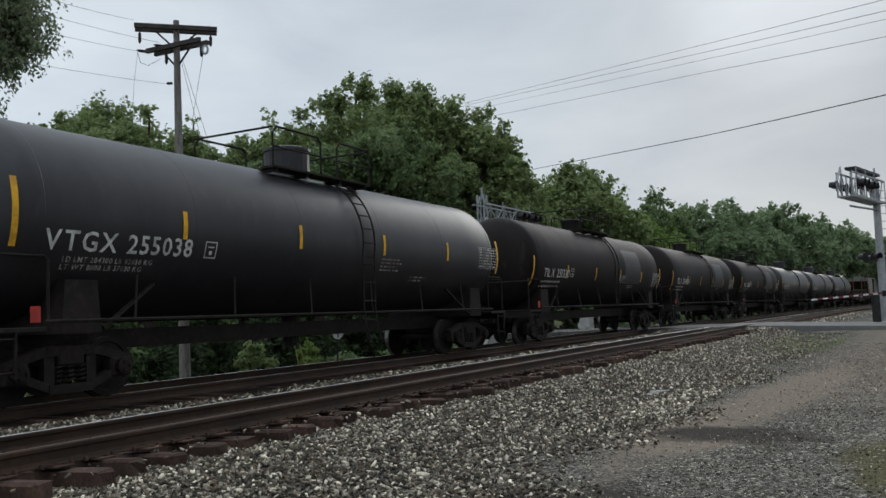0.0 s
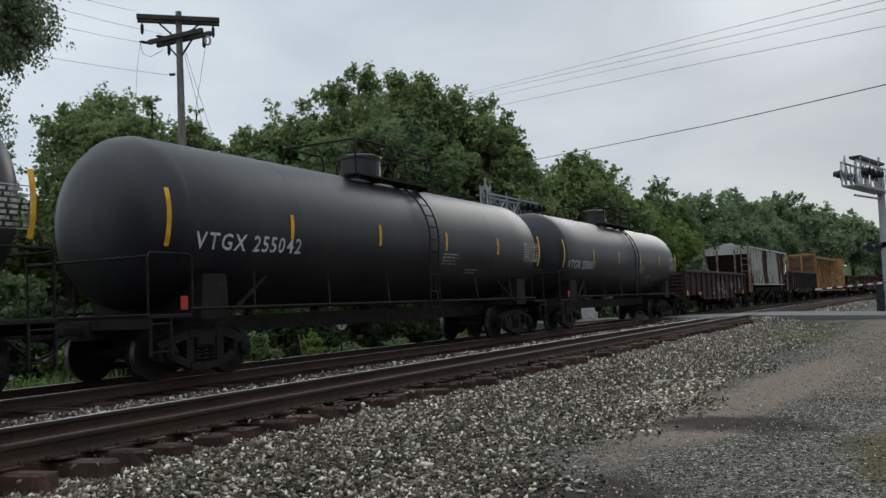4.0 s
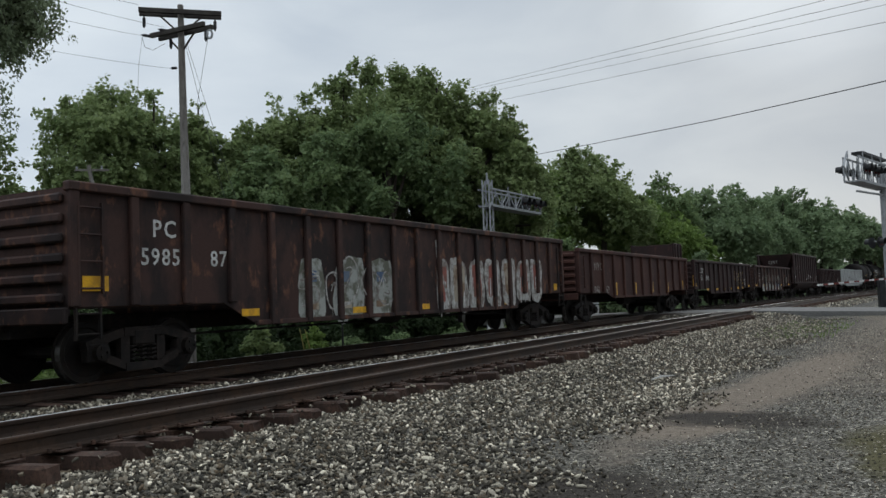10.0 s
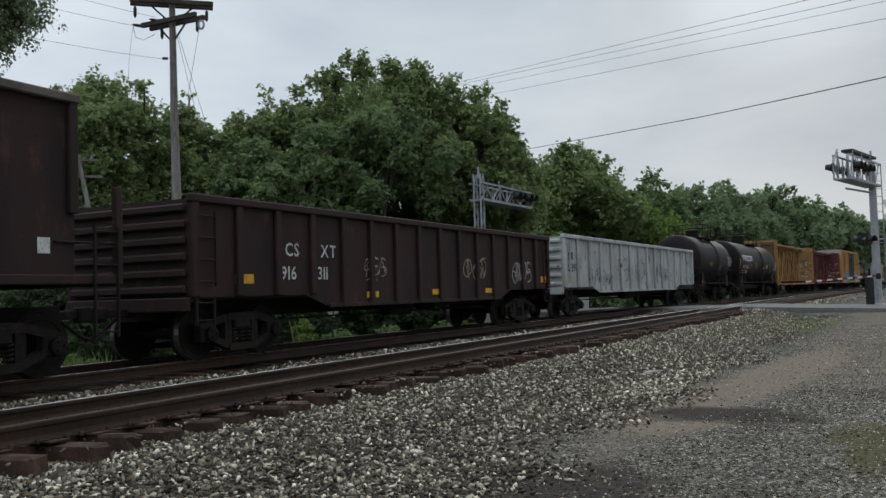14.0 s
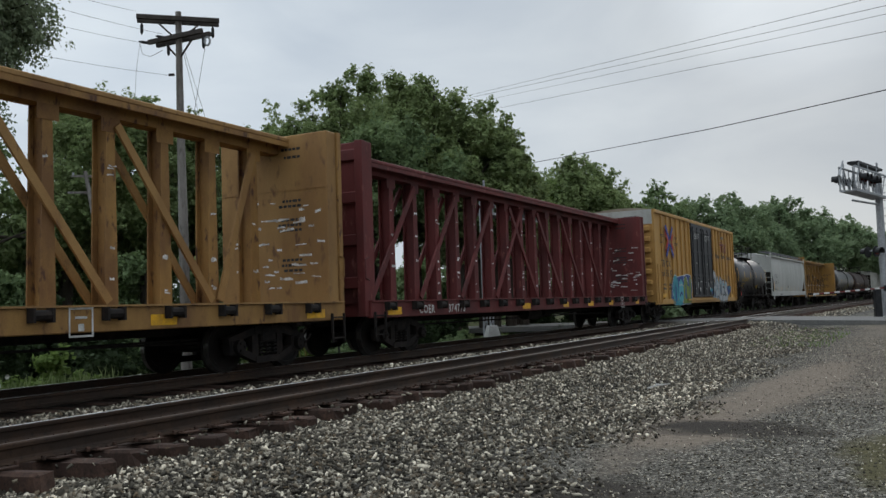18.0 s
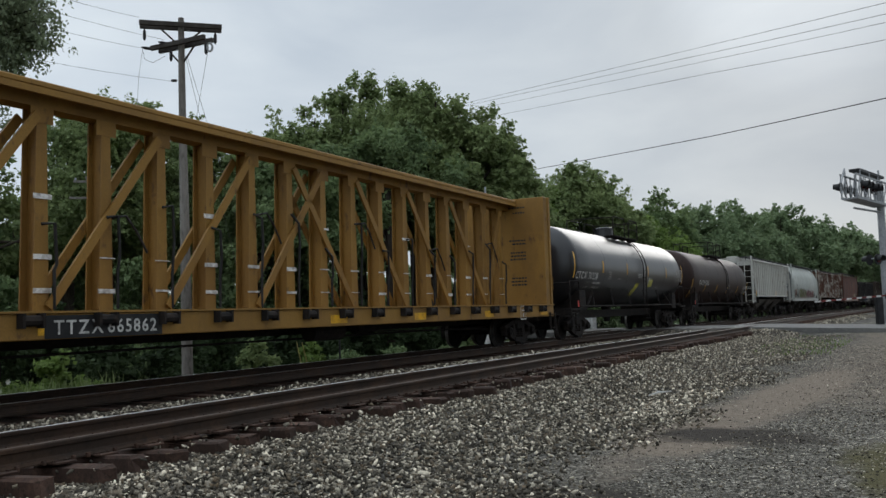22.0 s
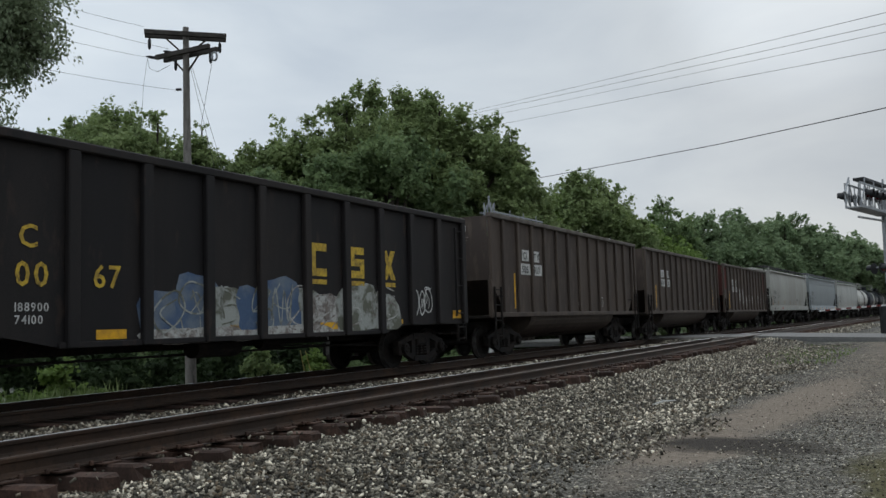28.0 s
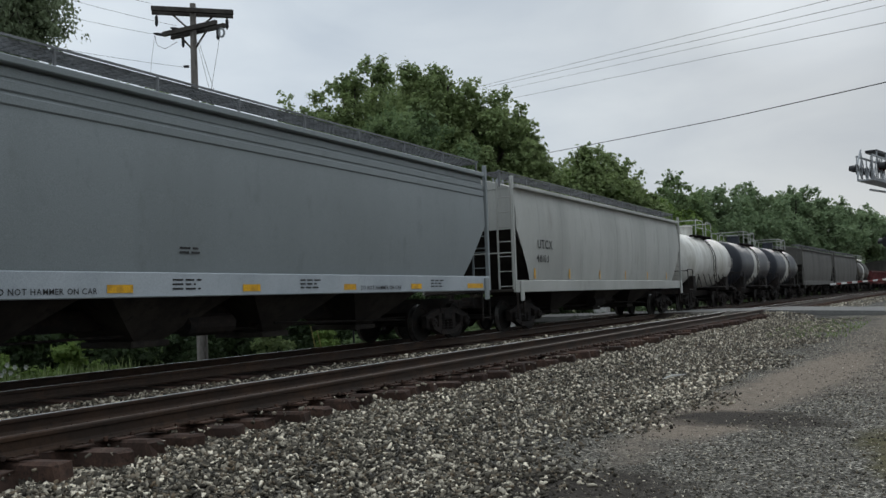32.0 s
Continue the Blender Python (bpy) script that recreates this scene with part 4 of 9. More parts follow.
def tag_strokes(car, x0, x1, z0, z1, material, seed, n=6, w=0.05, y=-1.5, name="spray_tag", barrel=None):
    """Sprayed scribble that cannot be read: bubble outlines, zigzags and hooks side by side."""
    rnd = random.Random(seed)
    bm = bmesh.new()
    W, H = x1 - x0, z1 - z0

    def ribbon(pts, w):
        prev = None
        for k in range(len(pts)):
            a, b = pts[max(0, k - 1)], pts[min(len(pts) - 1, k + 1)]
            dx, dz = b[0] - a[0], b[1] - a[1]
            l = math.hypot(dx, dz) or 1
            ww = w * rnd.uniform(0.4, 0.8) / 2
            cur = []
            for sgn in (-1, 1):
                px, pz = pts[k][0] - dz / l * ww * sgn, pts[k][1] + dx / l * ww * sgn
                py = y - 0.010
                if barrel:
                    r = barrel[0] + 0.010
                    py = -math.sqrt(max(0.01, r * r - (pz - barrel[1]) ** 2))
                cur.append(bm.verts.new((px, py, pz)))
            if prev:
                bm.faces.new((prev[0], prev[1], cur[1], cur[0]))
            prev = cur

    def curve(ctrl, k=5):
        out = []
        c = [ctrl[0]] + ctrl + [ctrl[-1]]
        for a, b, d, e in zip(c, c[1:], c[2:], c[3:]):
            for i in range(k):
                t = i / k
                out.append(tuple(0.5 * (2 * q + (r - p) * t + (2 * p - 5 * q + 4 * r - s) * t * t + (3 * q - p - 3 * r + s) * t ** 3) for p, q, r, s in zip(a, b, d, e)))
        return out + [ctrl[-1]]

    for i in range(n):
        cw = W / n
        cx, cz = x0 + cw * (i + 0.5) + rnd.uniform(-0.2, 0.2) * cw, z0 + H * rnd.uniform(0.38, 0.62)
        h, hw = H * rnd.uniform(0.28, 0.46), cw * rnd.uniform(0.40, 0.62)
        kind = rnd.randrange(4)
        ribbon(curve([(cx + rnd.uniform(-1, 1) * hw, cz + rnd.uniform(-1.1, 1.1) * h) for _ in range(5)]), w * 0.8)
        lean = rnd.uniform(-0.15, 0.25) * hw
        if kind <= 1:
            m = 9
            ph = rnd.uniform(0, 6.28)
            ring = [(cx + lean * math.sin(a) + hw * math.cos(a) * rnd.uniform(0.72, 1.08), cz + h * math.sin(a) * rnd.uniform(0.75, 1.05)) for a in [ph + 6.2832 * q / m for q in range(m)]]
            ribbon(curve(ring + ring[:1]), w)
            if rnd.random() < 0.6:
                ribbon(curve([(cx - hw * 0.3, cz - h * 0.1), (cx, cz + h * 0.35), (cx + hw * 0.3, cz), (cx + hw * 0.1, cz - h * 0.5)]), w * 0.7)
        elif kind == 2:
            m = rnd.randint(4, 6)
            ribbon(curve([(cx - hw + 2 * hw * q / (m - 1) + rnd.uniform(-0.1, 0.1) * hw, cz + (h if q % 2 else -h) * rnd.uniform(0.6, 1.05)) for q in range(m)]), w)
        else:
            ribbon(curve([(cx + hw * 0.6, cz + h * 0.8), (cx - hw * 0.4, cz + h), (cx - hw * 0.8, cz), (cx + hw * 0.5, cz + h * 0.05), (cx + hw * 0.7, cz - h * 0.7), (cx - hw * 0.6, cz - h)]), w)
        if rnd.random() < 0.5:
            a = rnd.uniform(-0.4, 0.4)
            ribbon([(cx + a * hw, cz - h), (cx + a * hw + 0.01, cz - h - rnd.uniform(0.05, 0.2))], w * 0.5)
    return tagged(part(name, bm, material, car), kind="stuff")


def tag_blob(car, cx, cz, w, h, material, seed, y=-1.5, barrel=None, lift=0.007, name="spray_paint", power=3.0):
    """One filled bubble shape of sprayed paint."""
    rnd = random.Random(seed)
    bm = bmesh.new()
    k = 22
    ph = [rnd.uniform(0, 6.28) for _ in range(3)]
    ring, cen = [], None

    def at(x, z):
        py = y - lift
        if barrel:
            r = barrel[0] + lift
            py = -math.sqrt(max(0.01, r * r - (z - barrel[1]) ** 2))
        return bm.verts.new((x, py, z))

    cen = at(cx, cz)
    for i in range(k):
        a = 2 * math.pi * i / k
        c, s = math.cos(a), math.sin(a)
        r = (abs(c) ** power + abs(s) ** power) ** (-1 / power)
        r *= 1 + 0.07 * math.sin(2 * a + ph[0]) + 0.06 * math.sin(3 * a + ph[1]) + 0.04 * math.sin(7 * a + ph[2])
        ring.append(at(cx + c * r * w / 2, cz + s * r * h / 2))
    for i in range(k):
        bm.faces.new((cen, ring[i], ring[(i + 1) % k]))
    return part(name, bm, material, car)


def side_sheet(bm, outline, y, t):
    """A plate of thickness t in the plane y, from an outline of (x, z)."""
    a = [bm.verts.new((x, y, z)) for x, z in outline]
    b = [bm.verts.new((x, y + t, z)) for x, z in outline]
    n = len(outline)
    bm.faces.new(a)
    bm.faces.new(b[::-1])
    for i in range(n):
        bm.faces.new((a[i], b[i], b[(i + 1) % n], a[(i + 1) % n]))
    return bm


CARS = []          # (root, place of its middle along the track at 0 s)
TRAIN = "cars of the freight train"


# ---- tank cars ----
def tank_car(L, label, R=1.5, zc=2.68, shell=None, frame=None, text=(), dome=0.45, strips=True, rail=True, white_band=False, ladder_x=0.55, rail_mat=None, front_text="", strip_z=2.43, dome_x=0.0):
    frame = frame or M_UNDER
    car = rolling("tank_car", label, L, TRAIN, gear=False)
    bar = (R, zc)
    Lt = L - 2.1
    prof = [(-Lt / 2, 0.02), (-Lt / 2 + 0.03, R * 0.35), (-Lt / 2 + 0.12, R * 0.65), (-Lt / 2 + 0.28, R * 0.88), (-Lt / 2 + 0.46, R * 0.975), (-Lt / 2 + 0.62, R)]
    prof += [(x, R) for x in np.linspace(-Lt / 2 + 2.0, Lt / 2 - 2.0, 7)] + [(-x, r) for x, r in prof[::-1]]
    seg = 48
    bm = bmesh.new()
    rings = [[bm.verts.new((x, r * math.cos(2 * math.pi * k / seg), zc + r * math.sin(2 * math.pi * k / seg))) for k in range(seg)] for x, r in prof]
    for a, b in zip(rings, rings[1:]):
        for k in range(seg):
            bm.faces.new((a[k], a[(k + 1) % seg], b[(k + 1) % seg], b[k]))
    bm.faces.new(rings[0][::-1])
    bm.faces.new(rings[-1])
    part("tank_shell", bm, shell, car, smooth=True)
    for i, x in enumerate(np.linspace(-Lt / 2 + 0.66, Lt / 2 - 0.66, 6)):            # weld seams
        bm = bmesh.new()
        a = [bm.verts.new((x + d, r * math.cos(2 * math.pi * k / seg), zc + r * math.sin(2 * math.pi * k / seg))) for d, r in ((-0.014, R - 0.001), (-0.005, R + 0.003), (0.005, R + 0.003), (0.014, R - 0.001)) for k in range(seg)]
        for j in range(3):
            for k in range(seg):
                bm.faces.new((a[j * seg + k], a[j * seg + (k + 1) % seg], a[(j + 1) * seg + (k + 1) % seg], a[(j + 1) * seg + k]))
        part("weld_seam", bm, shell, car, smooth=True)
    if white_band:
        bm = bmesh.new()
        r = R + 0.01
        va = [[bm.verts.new((x, r * math.cos(2 * math.pi * k / seg), zc + r * math.sin(2 * math.pi * k / seg))) for k in range(seg)] for x in (-0.9, 0.9)]
        for k in range(seg):
            bm.faces.new((va[0][k], va[0][(k + 1) % seg], va[1][(k + 1) % seg], va[1][k]))
        part("painted_band", bm, M_BANDWHITE, car, "white painted band round the tank", smooth=True)
    # saddles, end platforms, running pipe
    for s in (-1, 1):
        xb = s * (L / 2 - 2.45)
        bm = bmesh.new()
        side_sheet(bm, [(xb - 0.35, 0.98), (xb + 0.35, 0.98), (xb + 0.28, 1.75), (xb - 0.28, 1.75)], -1.32, 2.64)
        part("saddle", bm, frame, car)
        bm = bmesh.new()
        box(bm, min(s * (L / 2 - 0.78), s * (L / 2 - 1.75)), max(s * (L / 2 - 0.78), s * (L / 2 - 1.75)), -1.48, 1.48, 1.02, 1.09, 0.01)
        part("end_platform", bm, frame, car)
        part("end_sill", bx(min(s * (L / 2 - 0.78), s * (L / 2 - 0.86)), max(s * (L / 2 - 0.78), s * (L / 2 - 0.86)), -1.48, 1.48, 0.86, 1.10, 0.01), frame, car)
        xe = s * (L / 2 - 0.86)
        grab(car, [(xe, -1.42, 1.08), (xe, -1.42, 2.0), (xe - s * 0.06, -1.40, 2.06), (xe - s * 0.9, -1.40, 2.06), (xe - s * 0.95, -1.42, 2.0), (xe - s * 0.95, -1.42, 1.08)], frame, 0.022, "end_handrail")
        grab(car, [(xe, -1.40, 2.0), (xe, 1.40, 2.0)], frame, 0.02, "end_handrail")
        grab(car, [(xe, 1.42, 1.08), (xe, 1.42, 2.04), (xe - s * 0.95, 1.42, 2.04), (xe - s * 0.95, 1.42, 1.08)], frame, 0.022, "end_handrail")
        ladder(car, xe - s * 0.45 if s > 0 else xe, -1.46, 0.42, 1.02, 0.42, frame, 2, name="step")
        beam_bm = bmesh.new()
        beam(beam_bm, (xb - s * 0.4, -1.30, 1.05), (xb - s * 1.5, -1.18, 1.72), 0.05, 0.05)
        part("brace", beam_bm, frame, car)
    for y in (-1.49, 1.49):
        part("running_pipe", tube(bmesh.new(), [(-L / 2 + 1.7, y, 1.16), (L / 2 - 1.7, y, 1.16)], 0.028, 6), frame, car)
    for x in np.linspace(-L / 2 + 3.4, L / 2 - 3.4, 6):
        part("pipe_bracket", beam(bmesh.new(), (x - 0.12, -1.49, 1.16), (x + 0.12, -1.28, 1.85), 0.03, 0.03), frame, car)
    # manway, platform and rail on top
    zt = zc + R
    if dome:
        mr = 0.50 if dome > 0.55 else 0.40
        bm = tube(bmesh.new(), [(dome_x, 0, zt - 0.15), (dome_x, 0, zt + dome), (dome_x, 0, zt + dome + 0.04)], [mr, mr, mr * 0.85], 20)
        tube(bm, [(dome_x, 0, zt + dome - 0.06), (dome_x, 0, zt + dome)], mr + 0.03, 20)
        part("manway", bm, shell, car)
    for y in (-0.95, -0.75, 0.75, 0.95):
        part("platform_plank", bx(-1.7, 1.7, y - 0.09, y + 0.09, zt - 0.10, zt - 0.06), frame, car)
    for x in (-1.6, -0.6, 0.6, 1.6):
        part("platform_bearer", bx(x - 0.03, x + 0.03, -1.0, 1.0, zt - 0.18, zt - 0.101), frame, car)
    if rail:
        rm = rail_mat or frame
        for y in (-1.02, 1.02):
            for x0, x1 in ((-1.75, -0.15), (0.45, 1.75)):
                grab(car, [(x0, y, zt - 0.1), (x0, y, zt + 0.58), (x0 + 0.12, y, zt + 0.72), (x1 - 0.12, y, zt + 0.72), (x1, y, zt + 0.62), (x1, y, zt - 0.1)], rm, 0.024, "top_rail")
                grab(car, [(x0, y, zt + 0.32), (x1, y, zt + 0.32)], rm, 0.018, "top_rail")
        for x in (-1.75, 1.75):
            grab(car, [(x, -1.02, zt + 0.70), (x, 1.02, zt + 0.70)], rm, 0.022, "top_rail")
    # ladder up the side, bent with the shell
    bm = bmesh.new()
    for dx in (0, 0.45):
        tube(bm, [(ladder_x + dx, -(R + 0.09) * math.cos(a), zc + (R + 0.09) * math.sin(a)) for a in np.linspace(-0.2, 1.2, 9)], 0.022, 5)
        tube(bm, [(ladder_x + dx, -(R + 0.09) * math.cos(-0.2), zc + (R + 0.09) * math.sin(-0.2)), (ladder_x + dx, -1.55, 1.1), (ladder_x + dx + 0.1, -1.62, 0.55)], 0.02, 5)
    for a in np.linspace(-0.2, 1.15, 8):
        tube(bm, [(ladder_x, -(R + 0.09) * math.cos(a), zc + (R + 0.09) * math.sin(a)), (ladder_x + 0.45, -(R + 0.09) * math.cos(a), zc + (R + 0.09) * math.sin(a))], 0.016, 5)
    for z in (0.6, 1.0, 1.4, 1.8, 2.2):
        tube(bm, [(ladder_x, -1.56, z), (ladder_x + 0.45, -1.56, z)], 0.016, 5)
    part("ladder", bm, frame, car)
    part("bottom_outlet", tube(bmesh.new(), [(0, 0, zc - R + 0.05), (0, 0, 0.72), (0, 0, 0.5)], [0.22, 0.18, 0.12], 12), frame, car)
    if strips:
        for i, x in enumerate(np.linspace(-Lt / 2 + 0.20, Lt / 2 - 0.20, 6)):
            long = i in (0, 5)
            sticker(car, "reflector_strip", x - 0.045, strip_z - (0.26 if long else 0.0), 0.10, 0.94 if long else 0.46, M_YELLOW, barrel=bar)
    sticker(car, "placard", -L / 2 + 1.5, 1.15, 0.16, 0.22, M_RED, y=-1.46) if not white_band else None
    small_print(car, Lt / 2 - 1.39, strip_z + 0.36, [1.12] * 7, M_WORNWHITE, 0.045, 0.078, barrel=bar, seed=3)
    bm = bmesh.new()
    for a, b, c, d in ((-1.5, -0.28, 0.43, 0.445), (-1.5, -0.28, -0.145, -0.13), (-1.5, -1.485, -0.13, 0.43), (-0.295, -0.28, -0.13, 0.43), (-1.05, -1.04, -0.13, 0.43)):
        patch(bm, Lt / 2 + a + 0.06, Lt / 2 + b + 0.06, strip_z + c, strip_z + d, barrel=bar)
    part("data_panel", bm, M_WORNWHITE, car)
    small_print(car, 0.9 + ladder_x, zc - 0.35, [0.8, 0.9, 0.7, 0.85], M_WORNWHITE, 0.03, 0.08, barrel=bar, seed=5)
    small_print(car, 2.9, zc - 0.72, [0.75, 0.6], M_WORNWHITE, 0.03, 0.08, barrel=bar, seed=6)
    for s, x, z, h, m in text:
        letters(car, s, x, z, h, m, barrel=bar)
    if front_text:
        letters(car, front_text, -Lt / 2 + 0.1, zc + 0.28, 0.16, M_WORNWHITE, y=0.9, turn=True)
    return car


M_BANDWHITE = mat("white_band_paint", (0.62, 0.61, 0.57), 0.5, 0, (0.42, 0.40, 0.35), 1.2, streak=0.6, bump=0.05)
M_TANK = mat("satin_black_tank", (0.0100, 0.0101, 0.0127), 0.42, 0, (0.0226, 0.0208, 0.0226), 0.5, c3=(0.0298, 0.0268, 0.0277), s2=5, lo3=0.55, hi3=0.8, streak=0.7, bump=0.05, spec=0.40)
M_TANKMATT = mat("dusty_black_tank", (0.0112, 0.0092, 0.0092), 0.58, 0, (0.0198, 0.0152, 0.0139), 0.45, c3=(0.0396, 0.0330, 0.0297), s2=3, lo3=0.58, hi3=0.8, streak=0.75, bump=0.08, spec=0.10)
M_TANKGLOSS = mat("glossy_black_tank", spec=0.62, c=(0.010, 0.010, 0.012), rough=0.30, c2=(0.016, 0.015, 0.016), s1=0.5, c3=(0.0140, 0.0130, 0.0130), s2=6, streak=0.7, bump=0.02)
M_TANKBROWN = mat("rust_brown_tank", (0.0326, 0.0161, 0.0115), 0.5, 0, (0.0191, 0.0107, 0.0092), 0.5, c3=(0.0421, 0.0237, 0.0173), s2=4, lo3=0.55, streak=0.7, bump=0.08)
M_TANKGREY = mat("dark_olive_tank", (0.0450, 0.0372, 0.0270), 0.45, 0, (0.0300, 0.0252, 0.0192), 0.6, streak=0.7, bump=0.05)
M_TANKBLUE = mat("dark_blue_grey_tank", (0.0300, 0.0330, 0.0420), 0.4, 0, (0.0210, 0.0228, 0.0288), 0.6, streak=0.7, bump=0.05)


def gondola(L, label, top, bottom, paint, ribs=13, belly=0.0, rib_w=0.16, chord=None, name="gondola_car", text=(), stickers=(), end_bars=6, panel_y=1.43, rib_d=0.11, bins=None):
    car = rolling(name, label, L, TRAIN)
    xe = L / 2 - 0.78
    for s in (-1, 1):
        bm = bmesh.new()
        out = [(-xe, bottom + 0.12), (-xe + 3.1, bottom + 0.12), (-xe + 4.0, bottom - belly), (xe - 4.0, bottom - belly), (xe - 3.1, bottom + 0.12), (xe, bottom + 0.12), (xe, top), (-xe, top)]
        side_sheet(bm, out, s * panel_y - (0.02 if s < 0 else 0), 0.02)
        part("side_panel", bm, paint, car)
        bm = bmesh.new()
        box(bm, -xe - 0.05, xe + 0.05, s * (panel_y - 0.04) if s > 0 else -panel_y - 0.13, panel_y + 0.13 if s > 0 else -panel_y + 0.04, top - 0.06, top + 0.08, 0.02)
        part("top_chord", bm, chord or paint, car)
        bm = bmesh.new()
        box(bm, -xe + 3.9, xe - 3.9, s * (panel_y + 0.03) if s > 0 else -panel_y - 0.08, panel_y + 0.08 if s > 0 else -panel_y - 0.03, bottom - belly, bottom - belly + 0.09, 0.01)
        part("side_sill", bm, paint, car)
        for i, x in enumerate(np.linspace(-xe + 0.06, xe - 0.06, ribs + 1)):
            lo = bottom + 0.12 if abs(x) > xe - 3.4 else bottom - belly
            bm = bmesh.new()
            y0, y1 = (panel_y, panel_y + rib_d) if s > 0 else (-panel_y - rib_d, -panel_y - 0.021)
            box(bm, x - rib_w / 2, x + rib_w / 2, y0, y1, lo, top - 0.05, 0.018)
            part("rib", bm, paint, car)
        xx = s * xe
        part("end_panel", bx(min(xx, xx - s * 0.03), max(xx, xx - s * 0.03), -panel_y, panel_y, bottom, top, 0.0), paint, car)
        for k in range(end_bars):
            z = bottom + 0.25 + (top - bottom - 0.4) * k / max(1, end_bars - 1)
            part("end_rib", bx(min(xx, xx + s * 0.09), max(xx, xx + s * 0.09), -panel_y + 0.05, panel_y - 0.05, z - 0.07, z + 0.07, 0.03), paint, car)
        part("end_sill", bx(min(xx, xx + s * 0.1), max(xx, xx + s * 0.1), -1.45, 1.45, bottom - 0.12, bottom + 0.12, 0.02), paint, car)
        ladder(car, xx - 0.5 if s > 0 else xx + 0.05, -panel_y - 0.09, bottom - 0.35, bottom + 0.1, 0.42, M_UNDER, 2, name="step")
        ladder(car, xx - 0.52 if s > 0 else xx + 0.1, -panel_y - 0.09, bottom + 0.3, top - 0.2, 0.42, paint, 4, name="grab_iron")
    part("floor", bx(-xe, xe, -panel_y + 0.01, panel_y - 0.03, bottom + 0.10, bottom + 0.16), paint, car)
    for a in text:
        letters(car, *a, y=-panel_y - 0.022)
    for x, z, w, h in stickers:
        sticker(car, "reflector_strip", x, z, w, h, M_YELLOW, y=-panel_y - 0.022)
    return car


def coal_car(L, label, paint, top=4.02, sill=1.25, ribs=14, text=(), red_ends=False, seed=0, tub=True, hip=0.0, rise=0.95):
    car = rolling("coal_car", label, L, TRAIN)
    xe = L / 2 - 0.78
    for s in (-1, 1):
        bm = bmesh.new()
        side_sheet(bm, [(-xe + hip, sill), (xe - hip, sill), (xe - hip, top), (-xe + hip, top)] if hip else [(-xe + 1.05, sill), (xe - 1.05, sill), (xe, sill + rise), (xe, top), (-xe, top), (-xe, sill + rise)], s * 1.46 - (0.02 if s < 0 else 0), 0.02)
        part("side_panel", bm, paint, car)
        part("top_chord", bx(-xe + hip - 0.03, xe - hip + 0.03, 1.42 if s > 0 else -1.60, 1.60 if s > 0 else -1.42, top - 0.06, top + 0.07, 0.02), M_COALCHORD, car)
        part("side_sill", bx(-xe, xe, 1.42 if s > 0 else -1.58, 1.58 if s > 0 else -1.42, sill - 0.10, sill + 0.04, 0.015), paint, car)
        rib_x = np.linspace(-xe + hip + 0.06, xe - hip - 0.06, ribs + 1) if hip else [-xe + 0.06, *(-6.16 + 1.06 * k for k in range(13)), xe - 0.06]
        for i, x in enumerate(rib_x):
            lo = sill + 0.9 if i in (0, len(rib_x) - 1) else sill + 0.03
            y0, y1 = (1.46, 1.57) if s > 0 else (-1.57, -1.481)
            part("rib", bx(x - 0.075, x + 0.075, y0, y1, lo, top - 0.05, 0.016), paint, car)
        part("corner_post", bx(s * xe - 0.06, s * xe + 0.06, -1.56, -1.45, sill - 0.1, sill + rise, 0.01), paint, car)
        bm = bmesh.new()
        xx = s * xe
        vs = [bm.verts.new(p) for p in ((xx - s * hip, -1.45, top), (xx - s * hip, 1.45, top), (xx, 1.45, sill + rise), (xx, -1.45, sill + rise), (xx - s * 2.0, 1.45, sill - 0.1), (xx - s * 2.0, -1.45, sill - 0.1))]
        if hip:
            # the end sheet slopes and narrows inwards from the top edge
            low = [bm.verts.new((xx - s * (hip + 0.48 * 1.85), y, top - 1.85)) for y in (0.6, -0.6)]
            bm.faces.new((vs[0], vs[1], low[0], low[1]))
            bmesh.ops.delete(bm, geom=vs[2:], context="VERTS")
            inner = bmesh.new()
            inner.faces.new([inner.verts.new((xx - s * d, y, z)) for d, y, z in ((hip + 0.25, -1.44, top - 0.1), (hip + 0.25, 1.44, top - 0.1), (hip + 2.4, 1.44, sill - 0.1), (hip + 2.4, -1.44, sill - 0.1))])
            part("slope_sheet", inner, paint, car)
        else:
            bm.faces.new(vs[:4])
            bm.faces.new((vs[3], vs[2], vs[4], vs[5]))
        part("end_slope", bm, M_COALRED if red_ends else paint, car, "end sheet")
        part("end_platform", bx(min(xx, xx - s * 1.0), max(xx, xx - s * 1.0), -1.5, 1.5, sill - 0.12, sill - 0.04, 0.01), M_UNDER, car)
        ladder(car, xx - 0.5 if s > 0 else xx + 0.05, -1.6, 0.55, sill + 0.75, 0.42, M_UNDER, 4)
        grab(car, [(xx, -1.5, sill + 0.5), (xx - s * 1.1, -1.5, sill + 0.5)], M_UNDER, 0.02, "handrail")
    if tub:
        bm = bmesh.new()
        Lt = L - 7.5
        prof = [(1.44 * math.cos(a), sill - 0.08 + 0.72 * math.sin(a)) for a in np.linspace(-math.pi, 0, 17)]
        extrude_profile(bm, prof, -Lt / 2, Lt / 2)
        part("tub", bm, paint, car, "rounded tub floor hanging between the trucks", smooth=False)
    part("floor", bx(-xe + 1.9, xe - 1.9, -1.42, 1.42, sill - 0.05, sill + 0.02), paint, car)
    if red_ends:
        for x, w in ((-xe + 0.2, 0.95),):
            sticker(car, "red_panel", x, top - 1.45, w, 1.3, M_COALRED, y=-1.482)
        sticker(car, "red_panel", xe - 1.1, top - 1.5, 0.95, 1.35, M_COALRED, y=-1.482)
